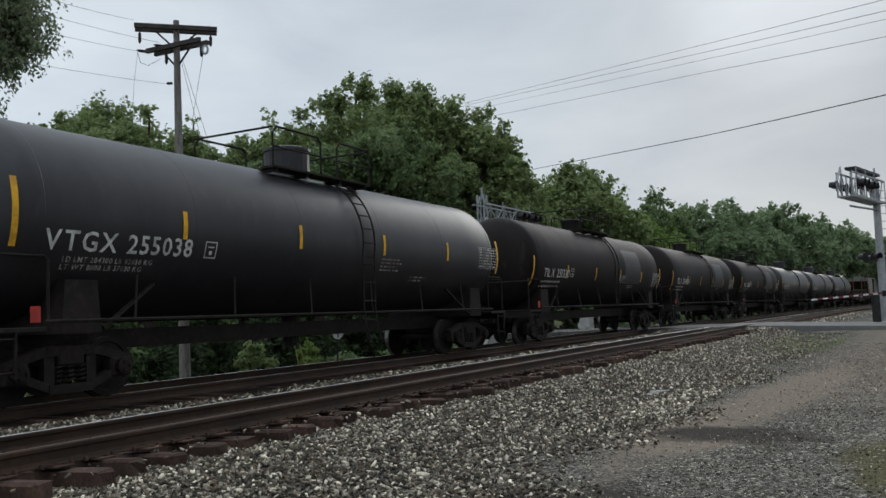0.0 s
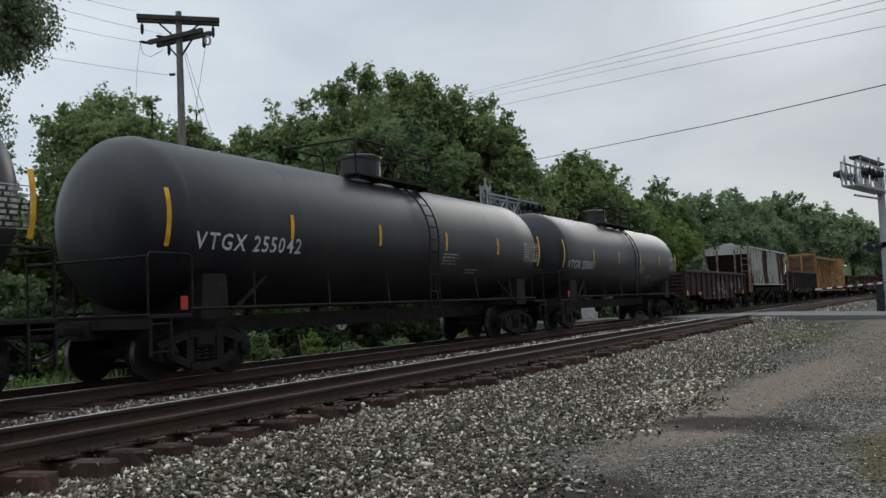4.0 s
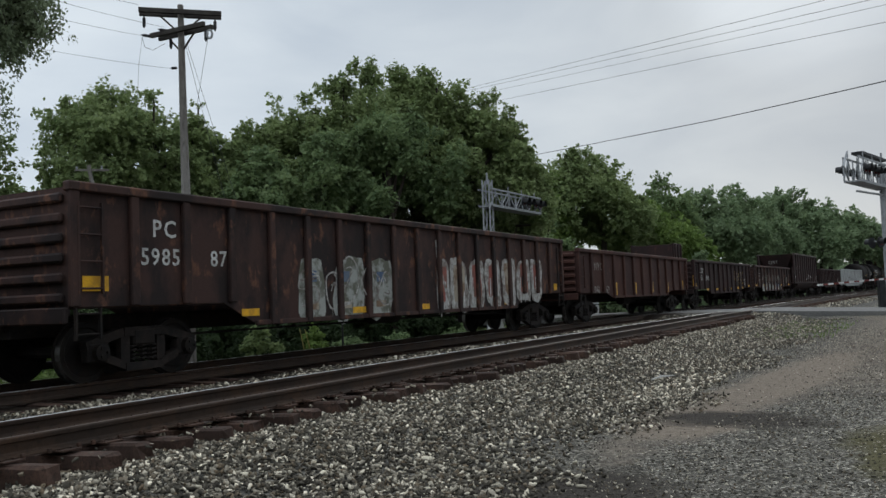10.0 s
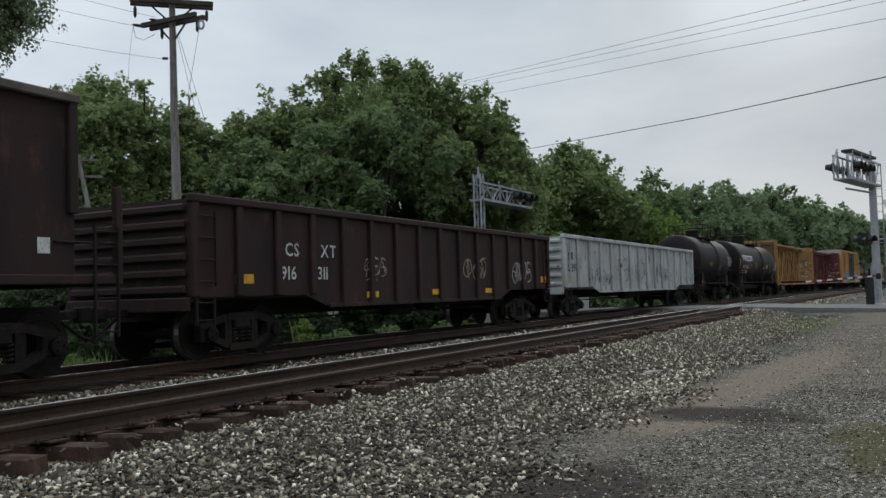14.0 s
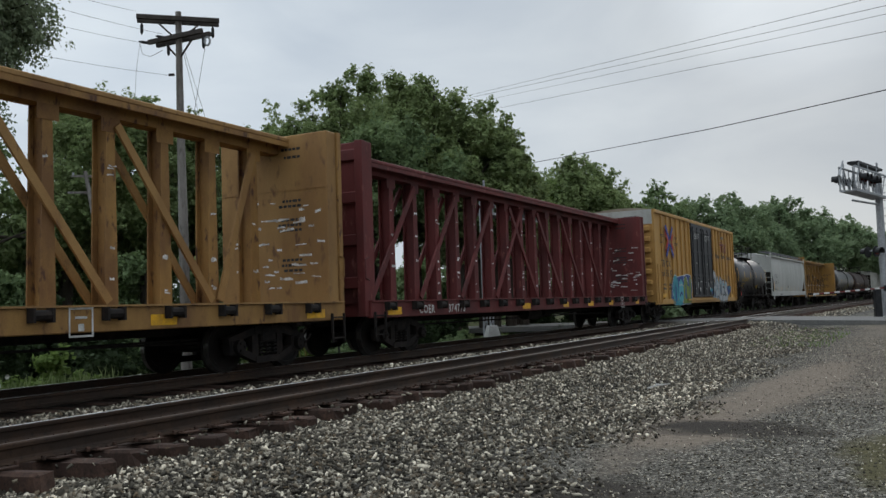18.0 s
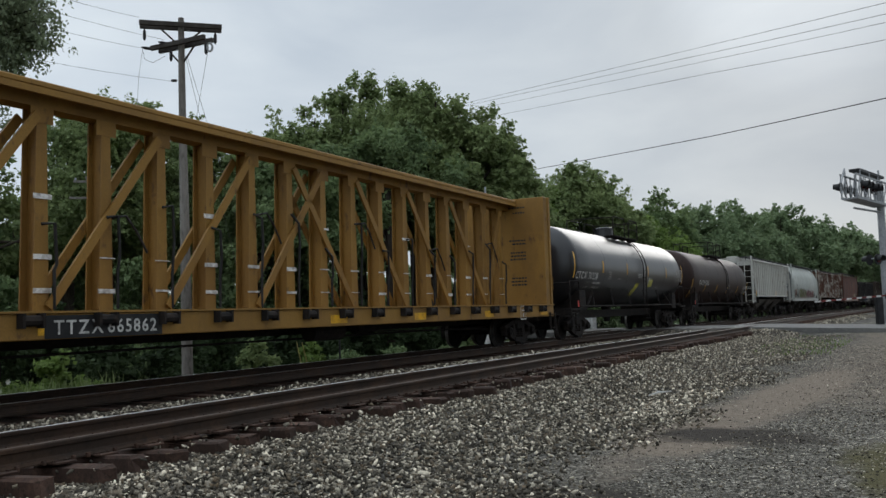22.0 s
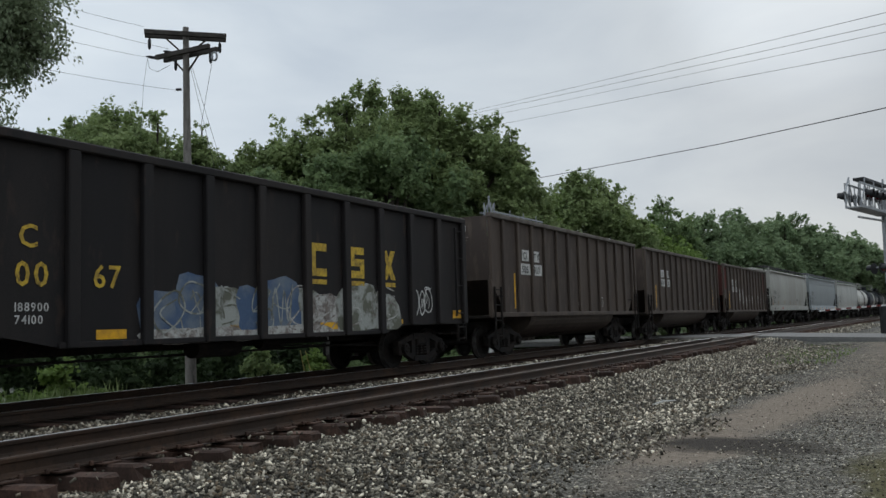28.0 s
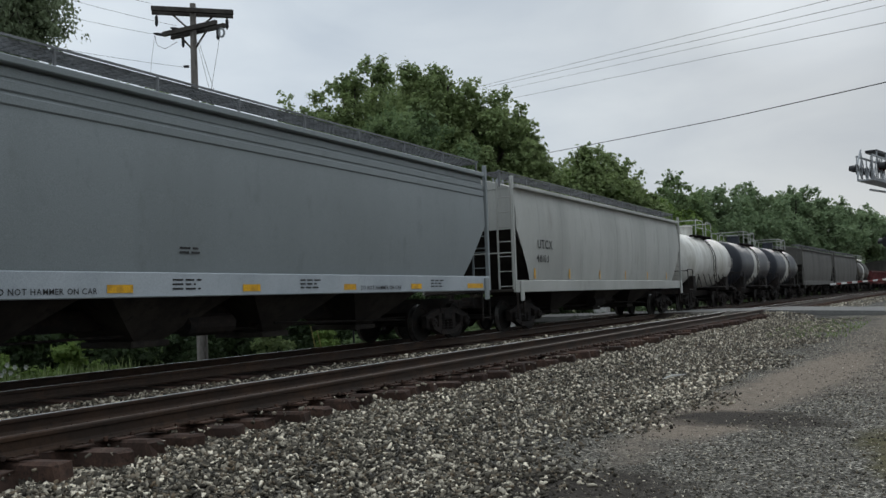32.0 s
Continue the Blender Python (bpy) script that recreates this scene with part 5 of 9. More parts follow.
    for x in () if hip else (-xe + 1.65, xe - 1.5):
        sticker(car, "reflector_strip", x, sill + 0.15, 0.09, 1.05, M_YELLOW, y=-1.482)
    frame_mark(car, 2.42, sill + 0.22, 0.34, M_WHITE, y=-1.482)
    sticker(car, "label", 0.1, sill + 0.22, 0.28, 0.16, M_WORNWHITE, y=-1.482)
    for s, x, z, h in text:
        sticker(car, "number_plate", x - 0.05, z - 0.06, 0.12 + 0.94 * len(s) * h, h + 0.12, M_WHITE, y=-1.482)
        letters(car, s, x + 0.02, z, h, M_BLACKTEXT, y=-1.490)
    return car


M_COAL = mat("brown_coal_car_paint", (0.0780, 0.0587, 0.0470), 0.7, 0, (0.0570, 0.0436, 0.0367), 0.7, c3=(0.0998, 0.0760, 0.0593), s2=4, lo3=0.5, streak=0.8, bump=0.1)
M_COALCHORD = mat("grey_brown_chord", (0.13, 0.115, 0.10), 0.8, 0, (0.08, 0.065, 0.055), 2, bump=0.1)
M_COALRED = mat("oxide_red_paint", (0.1054, 0.0217, 0.0155), 0.75, 0, (0.0620, 0.0186, 0.0149), 1.2, c3=(0.0372, 0.0186, 0.0155), s2=6, streak=0.7, bump=0.1)


# ---- covered hoppers ----
def chute_mesh(length):
    bm = bmesh.new()
    a, b = length / 2, 0.30
    top = [bm.verts.new(p) for p in ((-a, -1.38, 1.40), (a, -1.38, 1.40), (a, 1.38, 1.40), (-a, 1.38, 1.40))]
    bot = [bm.verts.new(p) for p in ((-b, -0.55, 0.52), (b, -0.55, 0.52), (b, 0.55, 0.52), (-b, 0.55, 0.52))]
    for i in range(4):
        bm.faces.new((top[i], bot[i], bot[(i + 1) % 4], top[(i + 1) % 4]))
    bm.faces.new(bot)
    box(bm, -b - 0.1, b + 0.1, -0.62, 0.62, 0.42, 0.53, 0.02)
    return bm


def covered_hopper(L, label, paint, dark, style="smooth", eave=4.33, sill=(1.08, 1.42), bays=4, text=(), front_text=(), ribs=18, grating=None, rib_paint=None, cut=(0.95, 1.45), sill_paint=None, bands=0, slope_paint=None, seams=True, end_paint=None):
    """style: smooth (slightly bowed sheets), ribbed (outside posts) or barrel (round sides)."""
    car = rolling("covered_hopper", label, L, TRAIN, sill=(0.72, 1.05))
    xe = L / 2 - 1.02
    gr = grating or M_GRATGREY
    ep = end_paint or paint
    wk = 0.30 if style == "smooth" else 0.14
    s0, s1 = sill
    yb = 1.52
    if style == "barrel":
        side = [(-1.28, s0), (-1.45, s1 + 0.25), (-1.57, s1 + 0.8), (-1.59, s1 + 1.3), (-1.52, s1 + 1.9), (-1.33, s1 + 2.4), (-1.00, eave - 0.12)]
    elif style == "smooth":
        side = [(-1.42, s1), (-1.485, s1 + 0.4), (-1.53, s1 + 0.9), (-1.55, s1 + 1.45), (-1.54, s1 + 2.0), (-1.50, eave - 0.42), (-1.42, eave - 0.08)]
    else:
        side = [(-1.48, s1), (-1.48, eave - 0.1)]

    def yat(z):
        for (ya, za), (yc, zc) in zip(side, side[1:]):
            if za <= z <= zc:
                return ya + (yc - ya) * (z - za) / (zc - za)
        return side[0][0] if z < side[0][1] else side[-1][0]

    zc0, xc0 = s1 + cut[1], cut[0]
    for sgn in (1, -1):
        bm = bmesh.new()
        zs = sorted({z for _, z in side} | {zc0})
        rows = []
        for z in zs:
            inset = 0.0 if z >= zc0 else xc0 * (1 - (z - s1) / (zc0 - s1)) if style != "barrel" else 0.0
            inset = min(inset, xc0)
            n = 12
            rows.append([bm.verts.new((-xe + inset + (2 * xe - 2 * inset) * k / n, sgn * yat(z), z)) for k in range(n + 1)])
        for a, b in zip(rows, rows[1:]):
            for k in range(len(a) - 1):
                bm.faces.new((a[k], a[k + 1], b[k + 1], b[k]) if sgn > 0 else (a[k], b[k], b[k + 1], a[k + 1]))
        part("side_sheet", bm, paint, car, smooth=True)
        ys = yb + 0.06
        if style != "ribbed":
            bm = bmesh.new()
            box(bm, -xe - 0.12, xe + 0.12, -ys if sgn > 0 else ys - 0.10, -ys + 0.10 if sgn > 0 else ys, s0, s1, 0.015)
            part("side_sill", bm, sill_paint or paint, car)
        else:
            for i, x in enumerate(np.linspace(-xe + 0.03, xe - 0.03, ribs + 1)):
                lo = s1 - 0.05
                ins = abs(x) - (xe - xc0)
                if ins > 0:
                    lo = s1 + ins / xc0 * cut[1]
                y0, y1 = (-1.58, -1.481) if sgn > 0 else (1.481, 1.58)
                part("rib", bx(x - 0.055, x + 0.055, y0, y1, lo, eave - 0.08, 0.014), rib_paint or paint, car)
            part("side_sill", bx(-xe + xc0 - 0.1, xe - xc0 + 0.1, -1.56 if sgn > 0 else 1.44, -1.44 if sgn > 0 else 1.56, s1 - 0.09, s1 + 0.01, 0.01), paint, car)
        # eave
        part("eave_angle", bx(-xe, xe, -1.60 if sgn > 0 else (1.40 if style != "barrel" else 1.0), (-1.40 if style != "barrel" else -1.0) if sgn > 0 else 1.60, eave - 0.13, eave - 0.02, 0.015), paint, car) if style != "barrel" else None
    if bands:
        for i in range(bands):
            z = eave - 0.23 - 0.185 * i
            part("side_band", bx(-xe, xe, yat(z) - 0.035, yat(z) + 0.02, z - 0.075, z + 0.075, 0.02), paint, car)
    if style == "smooth" and seams:
        for x in np.linspace(-xe + 1.7, xe - 1.7, 9):
            part("panel_seam", tube(bmesh.new(), [(x, y + 0.001, z) for y, z in side], 0.005, 5), paint, car)
    # roof
    bm = bmesh.new()
    extrude_profile(bm, [(-1.45 if style != "barrel" else -1.02, eave - 0.12), (-0.8, eave + 0.10), (0, eave + 0.17), (0.8, eave + 0.10), (1.45 if style != "barrel" else 1.02, eave - 0.12)], -xe, xe)
    part("roof", bm, paint, car)
    part("hatch_trough", bx(-xe + 0.5, xe - 0.5, -0.30, 0.30, eave + 0.12, eave + 0.27, 0.02), paint, car)
    # running boards of open grating on brackets
    for sgn in (-1, 1):
        bm = bmesh.new()
        y0 = sgn * 0.92
        for k in range(5):
            y = y0 + (k - 2) * 0.12
            box(bm, -xe - 0.4, xe + 0.4, y - 0.012, y + 0.012, eave + wk, eave + wk + 0.04)
        x = -xe - 0.38
        while x < xe + 0.4:
            box(bm, x - 0.012, x + 0.012, y0 - 0.27, y0 + 0.27, eave + wk + 0.005, eave + wk + 0.035)
            x += 0.16
        part("running_board", bm, gr, car, "open steel grating walkway")
        for x in np.linspace(-xe - 0.3, xe + 0.3, 11):
            part("bracket", beam(bmesh.new(), (x, sgn * 1.2, eave - 0.1), (x, sgn * 1.2, eave + wk + 0.04), 0.05, 0.03, (1, 0, 0)), gr, car)
        part("edge_bar", bx(-xe - 0.4, xe + 0.4, sgn * 1.22 - 0.012, sgn * 1.22 + 0.012, eave + wk + 0.04, eave + wk + 0.075), gr, car)
    # ends: upper sheet, slope sheet, posts, ladders, platform
    for s in (-1, 1):
        xx = s * xe
        bm = bmesh.new()
        if style == "barrel":
            loop = [bm.verts.new((xx - s * 0.02, y, z)) for y, z in side] + [bm.verts.new((xx - s * 0.02, -y, z)) for y, z in side[::-1]]
            bm.faces.new(loop)
            part("end_sheet", bm, slope_paint or paint, car)
        else:
            top_z = zc0
            vs = [bm.verts.new(p) for p in ((xx - s * 0.02, -1.46, eave - 0.1), (xx - s * 0.02, 1.46, eave - 0.1), (xx - s * 0.02, 1.46, top_z), (xx - s * 0.02, -1.46, top_z))]
            bm.faces.new(vs)
            part("end_sheet", bm, paint, car)
            bm = bmesh.new()
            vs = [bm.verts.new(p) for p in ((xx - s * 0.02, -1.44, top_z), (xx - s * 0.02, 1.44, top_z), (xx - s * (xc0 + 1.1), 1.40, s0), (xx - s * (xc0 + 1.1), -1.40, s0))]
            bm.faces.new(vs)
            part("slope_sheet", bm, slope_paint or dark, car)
        xo = s * (xe + 0.22)
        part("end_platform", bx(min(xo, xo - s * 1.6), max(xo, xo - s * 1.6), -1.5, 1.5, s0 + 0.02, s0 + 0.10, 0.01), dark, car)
        for y in (-1.52, 1.52):
            part("corner_post", bx(xo - s * 0.06 - 0.05, xo - s * 0.06 + 0.05, y - 0.05, y + 0.05, s0, eave + 0.2, 0.01), ep, car)
        for y in (-0.6, 0.6):
            part("end_post", bx(xo - s * 0.06 - 0.04, xo - s * 0.06 + 0.04, y - 0.06, y + 0.06, s0, eave - 0.2, 0.01), ep, car) if style != "smooth" else None
        ladder(car, xo - s * 0.06 - (0.52 if s > 0 else 0.0), -1.60, s0 + 0.1, s0 + 2.0, 0.50, ep, 5) if style != "smooth" else part("jacking_pad", bx(xo - s * 0.35 - 0.12, xo - s * 0.35 + 0.12, -1.64, -1.581, s0 - 0.25, s0 + 0.35, 0.03), paint, car)
        ladder(car, xo, -1.50, s0 + 0.1, eave + 0.1, 0.45, ep, 8, axis="y", name="end_ladder")
        ladder(car, xo - s * 0.1 - (0.45 if s > 0 else 0.0), -1.56, 0.42, s0, 0.42, M_UNDER, 2, name="step")
        grab(car, [(xo, -1.5, s0 + 1.15), (xo, 1.5, s0 + 1.15)], ep, 0.02, "end_handrail")
    # chutes
    span = 2 * (xe - 2.9)
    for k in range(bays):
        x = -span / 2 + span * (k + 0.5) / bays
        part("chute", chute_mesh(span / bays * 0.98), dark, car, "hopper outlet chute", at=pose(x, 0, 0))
    for a in text:
        zt = a[2]
        letters(car, *a, y=yat(zt) - 0.012)
    for a in front_text:
        letters(car, a[0], -xe, a[1], a[2], M_BLACKTEXT, y=a[3], turn=True)
    car["side_y"] = yat((s0 + eave) / 2)
    return car, yat


# ---- centre-beam flat cars ----
def post_mesh(deck, top):
    """One I-shaped upright, wider at its foot."""
    w = 0.125
    bm = bmesh.new()
    prof = [(-w, -0.17), (w, -0.17), (w, -0.14), (0.02, -0.14), (0.02, 0.14), (w, 0.14), (w, 0.17), (-w, 0.17), (-w, 0.14), (-0.02, 0.14), (-0.02, -0.14), (-w, -0.14)]
    rows = [[bm.verts.new((px * k, py, z)) for px, py in prof] for z, k in ((deck, 1.12), (deck + 0.9, 1.0), (top - 0.3, 0.68))]
    for lo, hi in zip(rows, rows[1:]):
        for k in range(12):
            bm.faces.new((lo[k], lo[(k + 1) % 12], hi[(k + 1) % 12], hi[k]))
    return bm


def scrap_of_wrap(bm, x, y, z, w, h, rnd, across=False):
    """A torn strip of plastic wrap clinging to a face (across: on a face that looks up the track)."""
    n = 4
    up = [(i / n, h * rnd.uniform(0.3, 1.0)) for i in range(n + 1)]
    lo = [(i / n, -h * rnd.uniform(0.0, 0.45)) for i in range(n + 1)]
    tilt = rnd.uniform(-0.12, 0.12) * w
    pts = [(a * w, b + a * tilt) for a, b in lo] + [(a * w, b + a * tilt) for a, b in up[::-1]]
    bm.faces.new([bm.verts.new((x, y + a, z + b) if across else (x + a, y, z + b)) for a, b in pts])


def centre_beam(L, label, paint, faded, top=4.72, deck=1.20, mid=-0.1, text=(), wraps=0, seed=0, panel=None, board=None, mark=5.0, strips=(), wrap_mat=None):
    car = rolling("lumber_car", label, L, TRAIN)
    rnd = random.Random(seed)
    xe = L / 2 - 0.52
    wrap_mat = wrap_mat or M_WRAP
    part("deck", bx(-xe, xe, -1.42, 1.42, deck - 0.10, deck, 0.01), paint, car)
    for y in (-1.46, 1.46):
        part("side_sill", bx(-xe, xe, y - 0.06, y + 0.06, deck - 0.34, deck + 0.02, 0.015), paint, car)
        part("sill_flange", bx(-xe, xe, y - 0.10 if y < 0 else y - 0.02, y + 0.02 if y < 0 else y + 0.10, deck + 0.021, deck + 0.05), faded, car)
    xs = {k: mid + 1.222 * (k + 0.5) for k in range(-9, 9)}
    for x in xs.values():
        bm = tube(bmesh.new(), [(x - 0.13, -1.58, deck - 0.08), (x + 0.13, -1.58, deck - 0.08)], 0.075, 8)
        box(bm, x - 0.17, x - 0.13, -1.66, -1.50, deck - 0.18, deck + 0.02)
        box(bm, x + 0.13, x + 0.17, -1.66, -1.50, deck - 0.18, deck + 0.02)
        part("winch", bm, M_UNDER, car)
    part("top_chord", bx(-xe + 0.3, xe - 0.3, -0.46, 0.46, top - 0.07, top + 0.03, 0.02), faded, car)
    part("chord_web", bx(-xe + 0.3, xe - 0.3, -0.17, 0.17, top - 0.30, top - 0.075, 0.0), paint, car)
    for y in (-0.44, 0.44):
        part("chord_lip", bx(-xe + 0.3, xe - 0.3, y - 0.02, y + 0.02, top - 0.17, top - 0.071), paint, car)
    post = mesh_of(post_mesh(deck, top), "post", paint)
    for k, x in xs.items():
        part("post", post, None, car, at=pose(x, 0, 0))
        part("gusset", bx(x - 0.20, x + 0.20, -0.182, -0.171, top - 0.55, top - 0.301), paint, car)
        if wraps:
            bm = bmesh.new()
            for _ in range(rnd.randint(wraps, wraps * 3)):
                scrap_of_wrap(bm, x - 0.11 + rnd.uniform(0, 0.08), -0.176, deck + rnd.choice((0.25, 0.45, 0.7, 0.95, 1.2, 1.7, 2.3)) + rnd.uniform(-0.1, 0.1), rnd.uniform(0.06, 0.17), rnd.uniform(0.02, 0.07), rnd)
            part("torn_wrap", bm, wrap_mat, car)
    for k in (-8, -6, -4, -2, -1, 1, 3, 5):
        x0, x1 = (xs[k], xs[k + 2]) if k % 2 == 0 else (xs[k + 2], xs[k])
        dx = 0.10 if x1 > x0 else -0.10
        for y in (-0.215, 0.215):
            part("diagonal", beam(bmesh.new(), (x0 + dx, y, deck + 0.12), (x1 - dx, y, top - 0.42), 0.05, 0.15), faded, car)
    part("diagonal", beam(bmesh.new(), (xs[7] + 0.1, -0.215, deck + 0.12), (xs[8] - 0.08, -0.215, top - 0.42), 0.05, 0.15), faded, car)
    part("diagonal", beam(bmesh.new(), (xs[-8] - 0.1, -0.215, deck + 0.12), (xs[-9] + 0.08, -0.215, top - 0.42), 0.05, 0.15), faded, car)
    for s in (-1, 1):
        xx = s * xe
        bulk = part("bulkhead", bx(min(xx, xx - s * 0.34), max(xx, xx - s * 0.34), -1.42, 1.42, deck - 0.30, top + 0.08, 0.02), faded, car, "end bulkhead of plate steel")
        part("bulkhead_panel", bx(min(xx, xx + s * 0.02), max(xx, xx + s * 0.02), -1.26, 1.26, deck, top - 0.05), panel or paint, car, "rust-brown end panel")
        for y in (-1.36, 0, 1.36):
            part("bulkhead_post", bx(min(xx, xx + s * 0.14), max(xx, xx + s * 0.14), y - 0.10, y + 0.10, deck - 0.3, top + 0.08, 0.01), paint, car)
        for k in range(4):
            z = deck + 0.45 + 0.95 * k
            part("bulkhead_rib", bx(min(xx, xx + s * 0.10), max(xx, xx + s * 0.10), -1.26, 1.26, z - 0.13, z + 0.13, 0.02), panel or paint, car)
        ladder(car, xx - 0.5 if s > 0 else xx + 0.05, -1.58, 0.42, deck - 0.2, 0.42, M_UNDER, 2, name="step")
        grab(car, [(xx - s * 0.04, -1.47, deck + 0.5), (xx + s * 0.12, -1.47, deck + 0.55), (xx + s * 0.12, -1.47, deck + 0.95), (xx - s * 0.04, -1.47, deck + 1.0)], paint)
    # the rear bulkhead's inner face: stencilled bars, seams and torn wrapping
    xi = xe - 0.345
    bm = bmesh.new()
    for z, w, n in ((top - 0.25, 0.5, 1), (top - 0.42, 0.42, 1), (top - 1.35, 0.5, 2), (top - 1.75, 0.55, 3), (top - 2.6, 0.5, 3)):
        for i in range(n):
            p = -0.75
            while p < -0.75 + w:
                q = rnd.uniform(0.05, 0.12)
                bm.faces.new([bm.verts.new((xi, p + a * q, z - 0.11 * i + b * 0.055)) for a, b in ((0, 0), (1, 0), (1, 1), (0, 1))])
                p += q + 0.025
    tagged(part("small_print", bm, M_BLACKTEXT, car), kind="stuff")
    part("panel_seam", bx(xi - 0.006, xi, -1.40, 1.40, top - 1.1, top - 1.09), paint, car)
    if wraps:
        bm = bmesh.new()
        for _ in range(14 + 14 * wraps):
            scrap_of_wrap(bm, xi - 0.004, rnd.uniform(-1.38, 1.0), deck + 0.3 + 2.0 * rnd.random(), rnd.uniform(0.10, 0.34), rnd.uniform(0.02, 0.06), rnd, True)
        tagged(part("torn_wrap", bm, wrap_mat, car), kind="stuff")
    # sill markings
    for x, w in strips:
        sticker(car, "reflector_strip", x, deck - 0.28, w, 0.17, M_YELLOW, y=-1.52)
    if board:
        part("number_board", patch(bmesh.new(), board[0], board[1], deck - 0.33, deck - 0.01, -1.521), M_BLACKSTEEL, car)
    for a, x in text:
        letters(car, a, x, deck - 0.27, 0.20, M_WHITE, y=-1.530)
    frame_mark(car, mark, deck - 0.40, 0.42, M_WHITE, y=-1.521)
    return car


# ---- box car ----
def box_car(L, label):
    car = rolling("box_car", label, L, TRAIN)
    xe, top, bot = L / 2 - 0.75, 5.2, 0.95
    d0, d1 = -2.35, 2.65               # door opening
    for s in (-1, 1):
        bm = bmesh.new()
        box(bm, -xe, xe, s * 1.52 if s > 0 else -1.54, 1.54 if s > 0 else -1.52, bot, top)
        part("side_sheet", bm, M_BOXYEL, car)
        for x in [*(-xe + 0.05, -8.0, -7.05, -6.09, -5.16, -4.22, -3.30, d0 - 0.15), 3.35, 4.2, 5.08, 5.91, 6.78, 7.73, 8.63, xe - 0.05]:
            y0, y1 = (1.54, 1.62) if s > 0 else (-1.62, -1.541)
            part("side_post", bx(x - 0.07, x + 0.07, y0, y1, bot + 0.12, top - 0.1, 0.02), M_BOXYEL, car)
        part("top_chord", bx(-xe, xe, 1.5 if s > 0 else -1.64, 1.64 if s > 0 else -1.5, top - 0.1, top + 0.06, 0.02), M_BOXYEL, car)
        part("side_sill", bx(-xe, xe, 1.5 if s > 0 else -1.63, 1.63 if s > 0 else -1.5, bot - 0.12, bot + 0.12, 0.015), M_BOXYEL, car)
        xx = s * xe
        part("end_sheet", bx(min(xx, xx - s * 0.04), max(xx, xx - s * 0.04), -1.52, 1.52, bot, top), M_BOXYEL, car)
        for k in range(7):
            z = bot + 0.42 + 0.50 * k
            part("end_corrugation", bx(min(xx, xx + s * 0.12), max(xx, xx + s * 0.12), -1.45, 1.45, z - 0.15, z + 0.15, 0.07), M_BOXYEL, car)
        part("end_board", bx(min(xx, xx + s * 0.02), max(xx, xx + s * 0.02), -1.52, 1.52, top - 0.62, top + 0.06), M_HOPWHITE, car, "white painted band at the top of the end")
        ladder(car, xx - 0.56 if s > 0 else xx + 0.06, -1.68, bot - 0.05, bot + 1.75, 0.5, M_BOXYEL, 5)
        ladder(car, xx - 0.5 if s > 0 else xx + 0.05, -1.62, 0.45, bot - 0.1, 0.42, M_UNDER, 2, name="step")
    bm = bmesh.new()
    extrude_profile(bm, [(-1.6, top + 0.05), (-0.8, top + 0.16), (0, top + 0.20), (0.8, top + 0.16), (1.6, top + 0.05)], -xe, xe)
    part("roof", bm, M_BOXROOF, car)
    part("floor", bx(-xe, xe, -1.5, 1.5, bot - 0.05, bot), M_UNDER, car)
    mid = (d0 + d1) / 2
    for a, b in ((d0, mid - 0.02), (mid + 0.02, d1)):
        door = part("plug_door", bx(a, b, -1.66, -1.545, bot + 0.18, top - 0.12, 0.02), M_BOXDOOR, car, "black plug door")
        for x in np.linspace(a + 0.25, b - 0.25, 3):
            part("locking_bar", tube(bmesh.new(), [(x, -1.69, bot + 0.3), (x, -1.69, top - 0.3)], 0.022, 6), M_BOXDOOR, door)
        for z in (bot + 1.35, bot + 2.6, top - 0.5):
            part("door_beam", bx(a + 0.05, b - 0.05, -1.69, -1.661, z - 0.06, z + 0.06, 0.01), M_BOXDOOR, door)
        for dx, dz, w, h in ((0.25, 0.95, 0.25, 0.05), (0.25, 0.6, 0.35, 0.06), (0.3, 0.35, 0.22, 0.05), (1.05, 0.72, 0.13, 0.26), (1.45, 0.5, 0.2, 0.22), (1.15, 1.15, 0.3, 0.05), (1.7, 1.0, 0.3, 0.04), (0.9, 2.0, 0.2, 0.05)):
            sticker(car, "door_sticker", a + dx, bot + dz, w, h, M_WHITE, y=-1.662)
    letters(car, "CLOSE THIS DOOR\nBEFORE CLOSING\nMAIN DOOR", d0 + 0.5, top - 0.72, 0.085, M_WHITE, y=-1.694)
    letters(car, "CLOSE AND LOCK\nBOTH DOORS BEFORE\nMOVING CAR", mid + 0.5, top - 0.72, 0.085, M_WHITE, y=-1.694)
    part("door_track", bx(d0 - 1.4, d1 + 0.5, -1.70, -1.631, bot + 0.02, bot + 0.10), M_BOXYEL, car)
    letters(car, "next\nload", -8.45, 4.02, 0.215, M_BLACKTEXT, y=-1.622)
    letters(car, "any\nroad", -5.85, 4.02, 0.215, M_BLACKTEXT, y=-1.622)
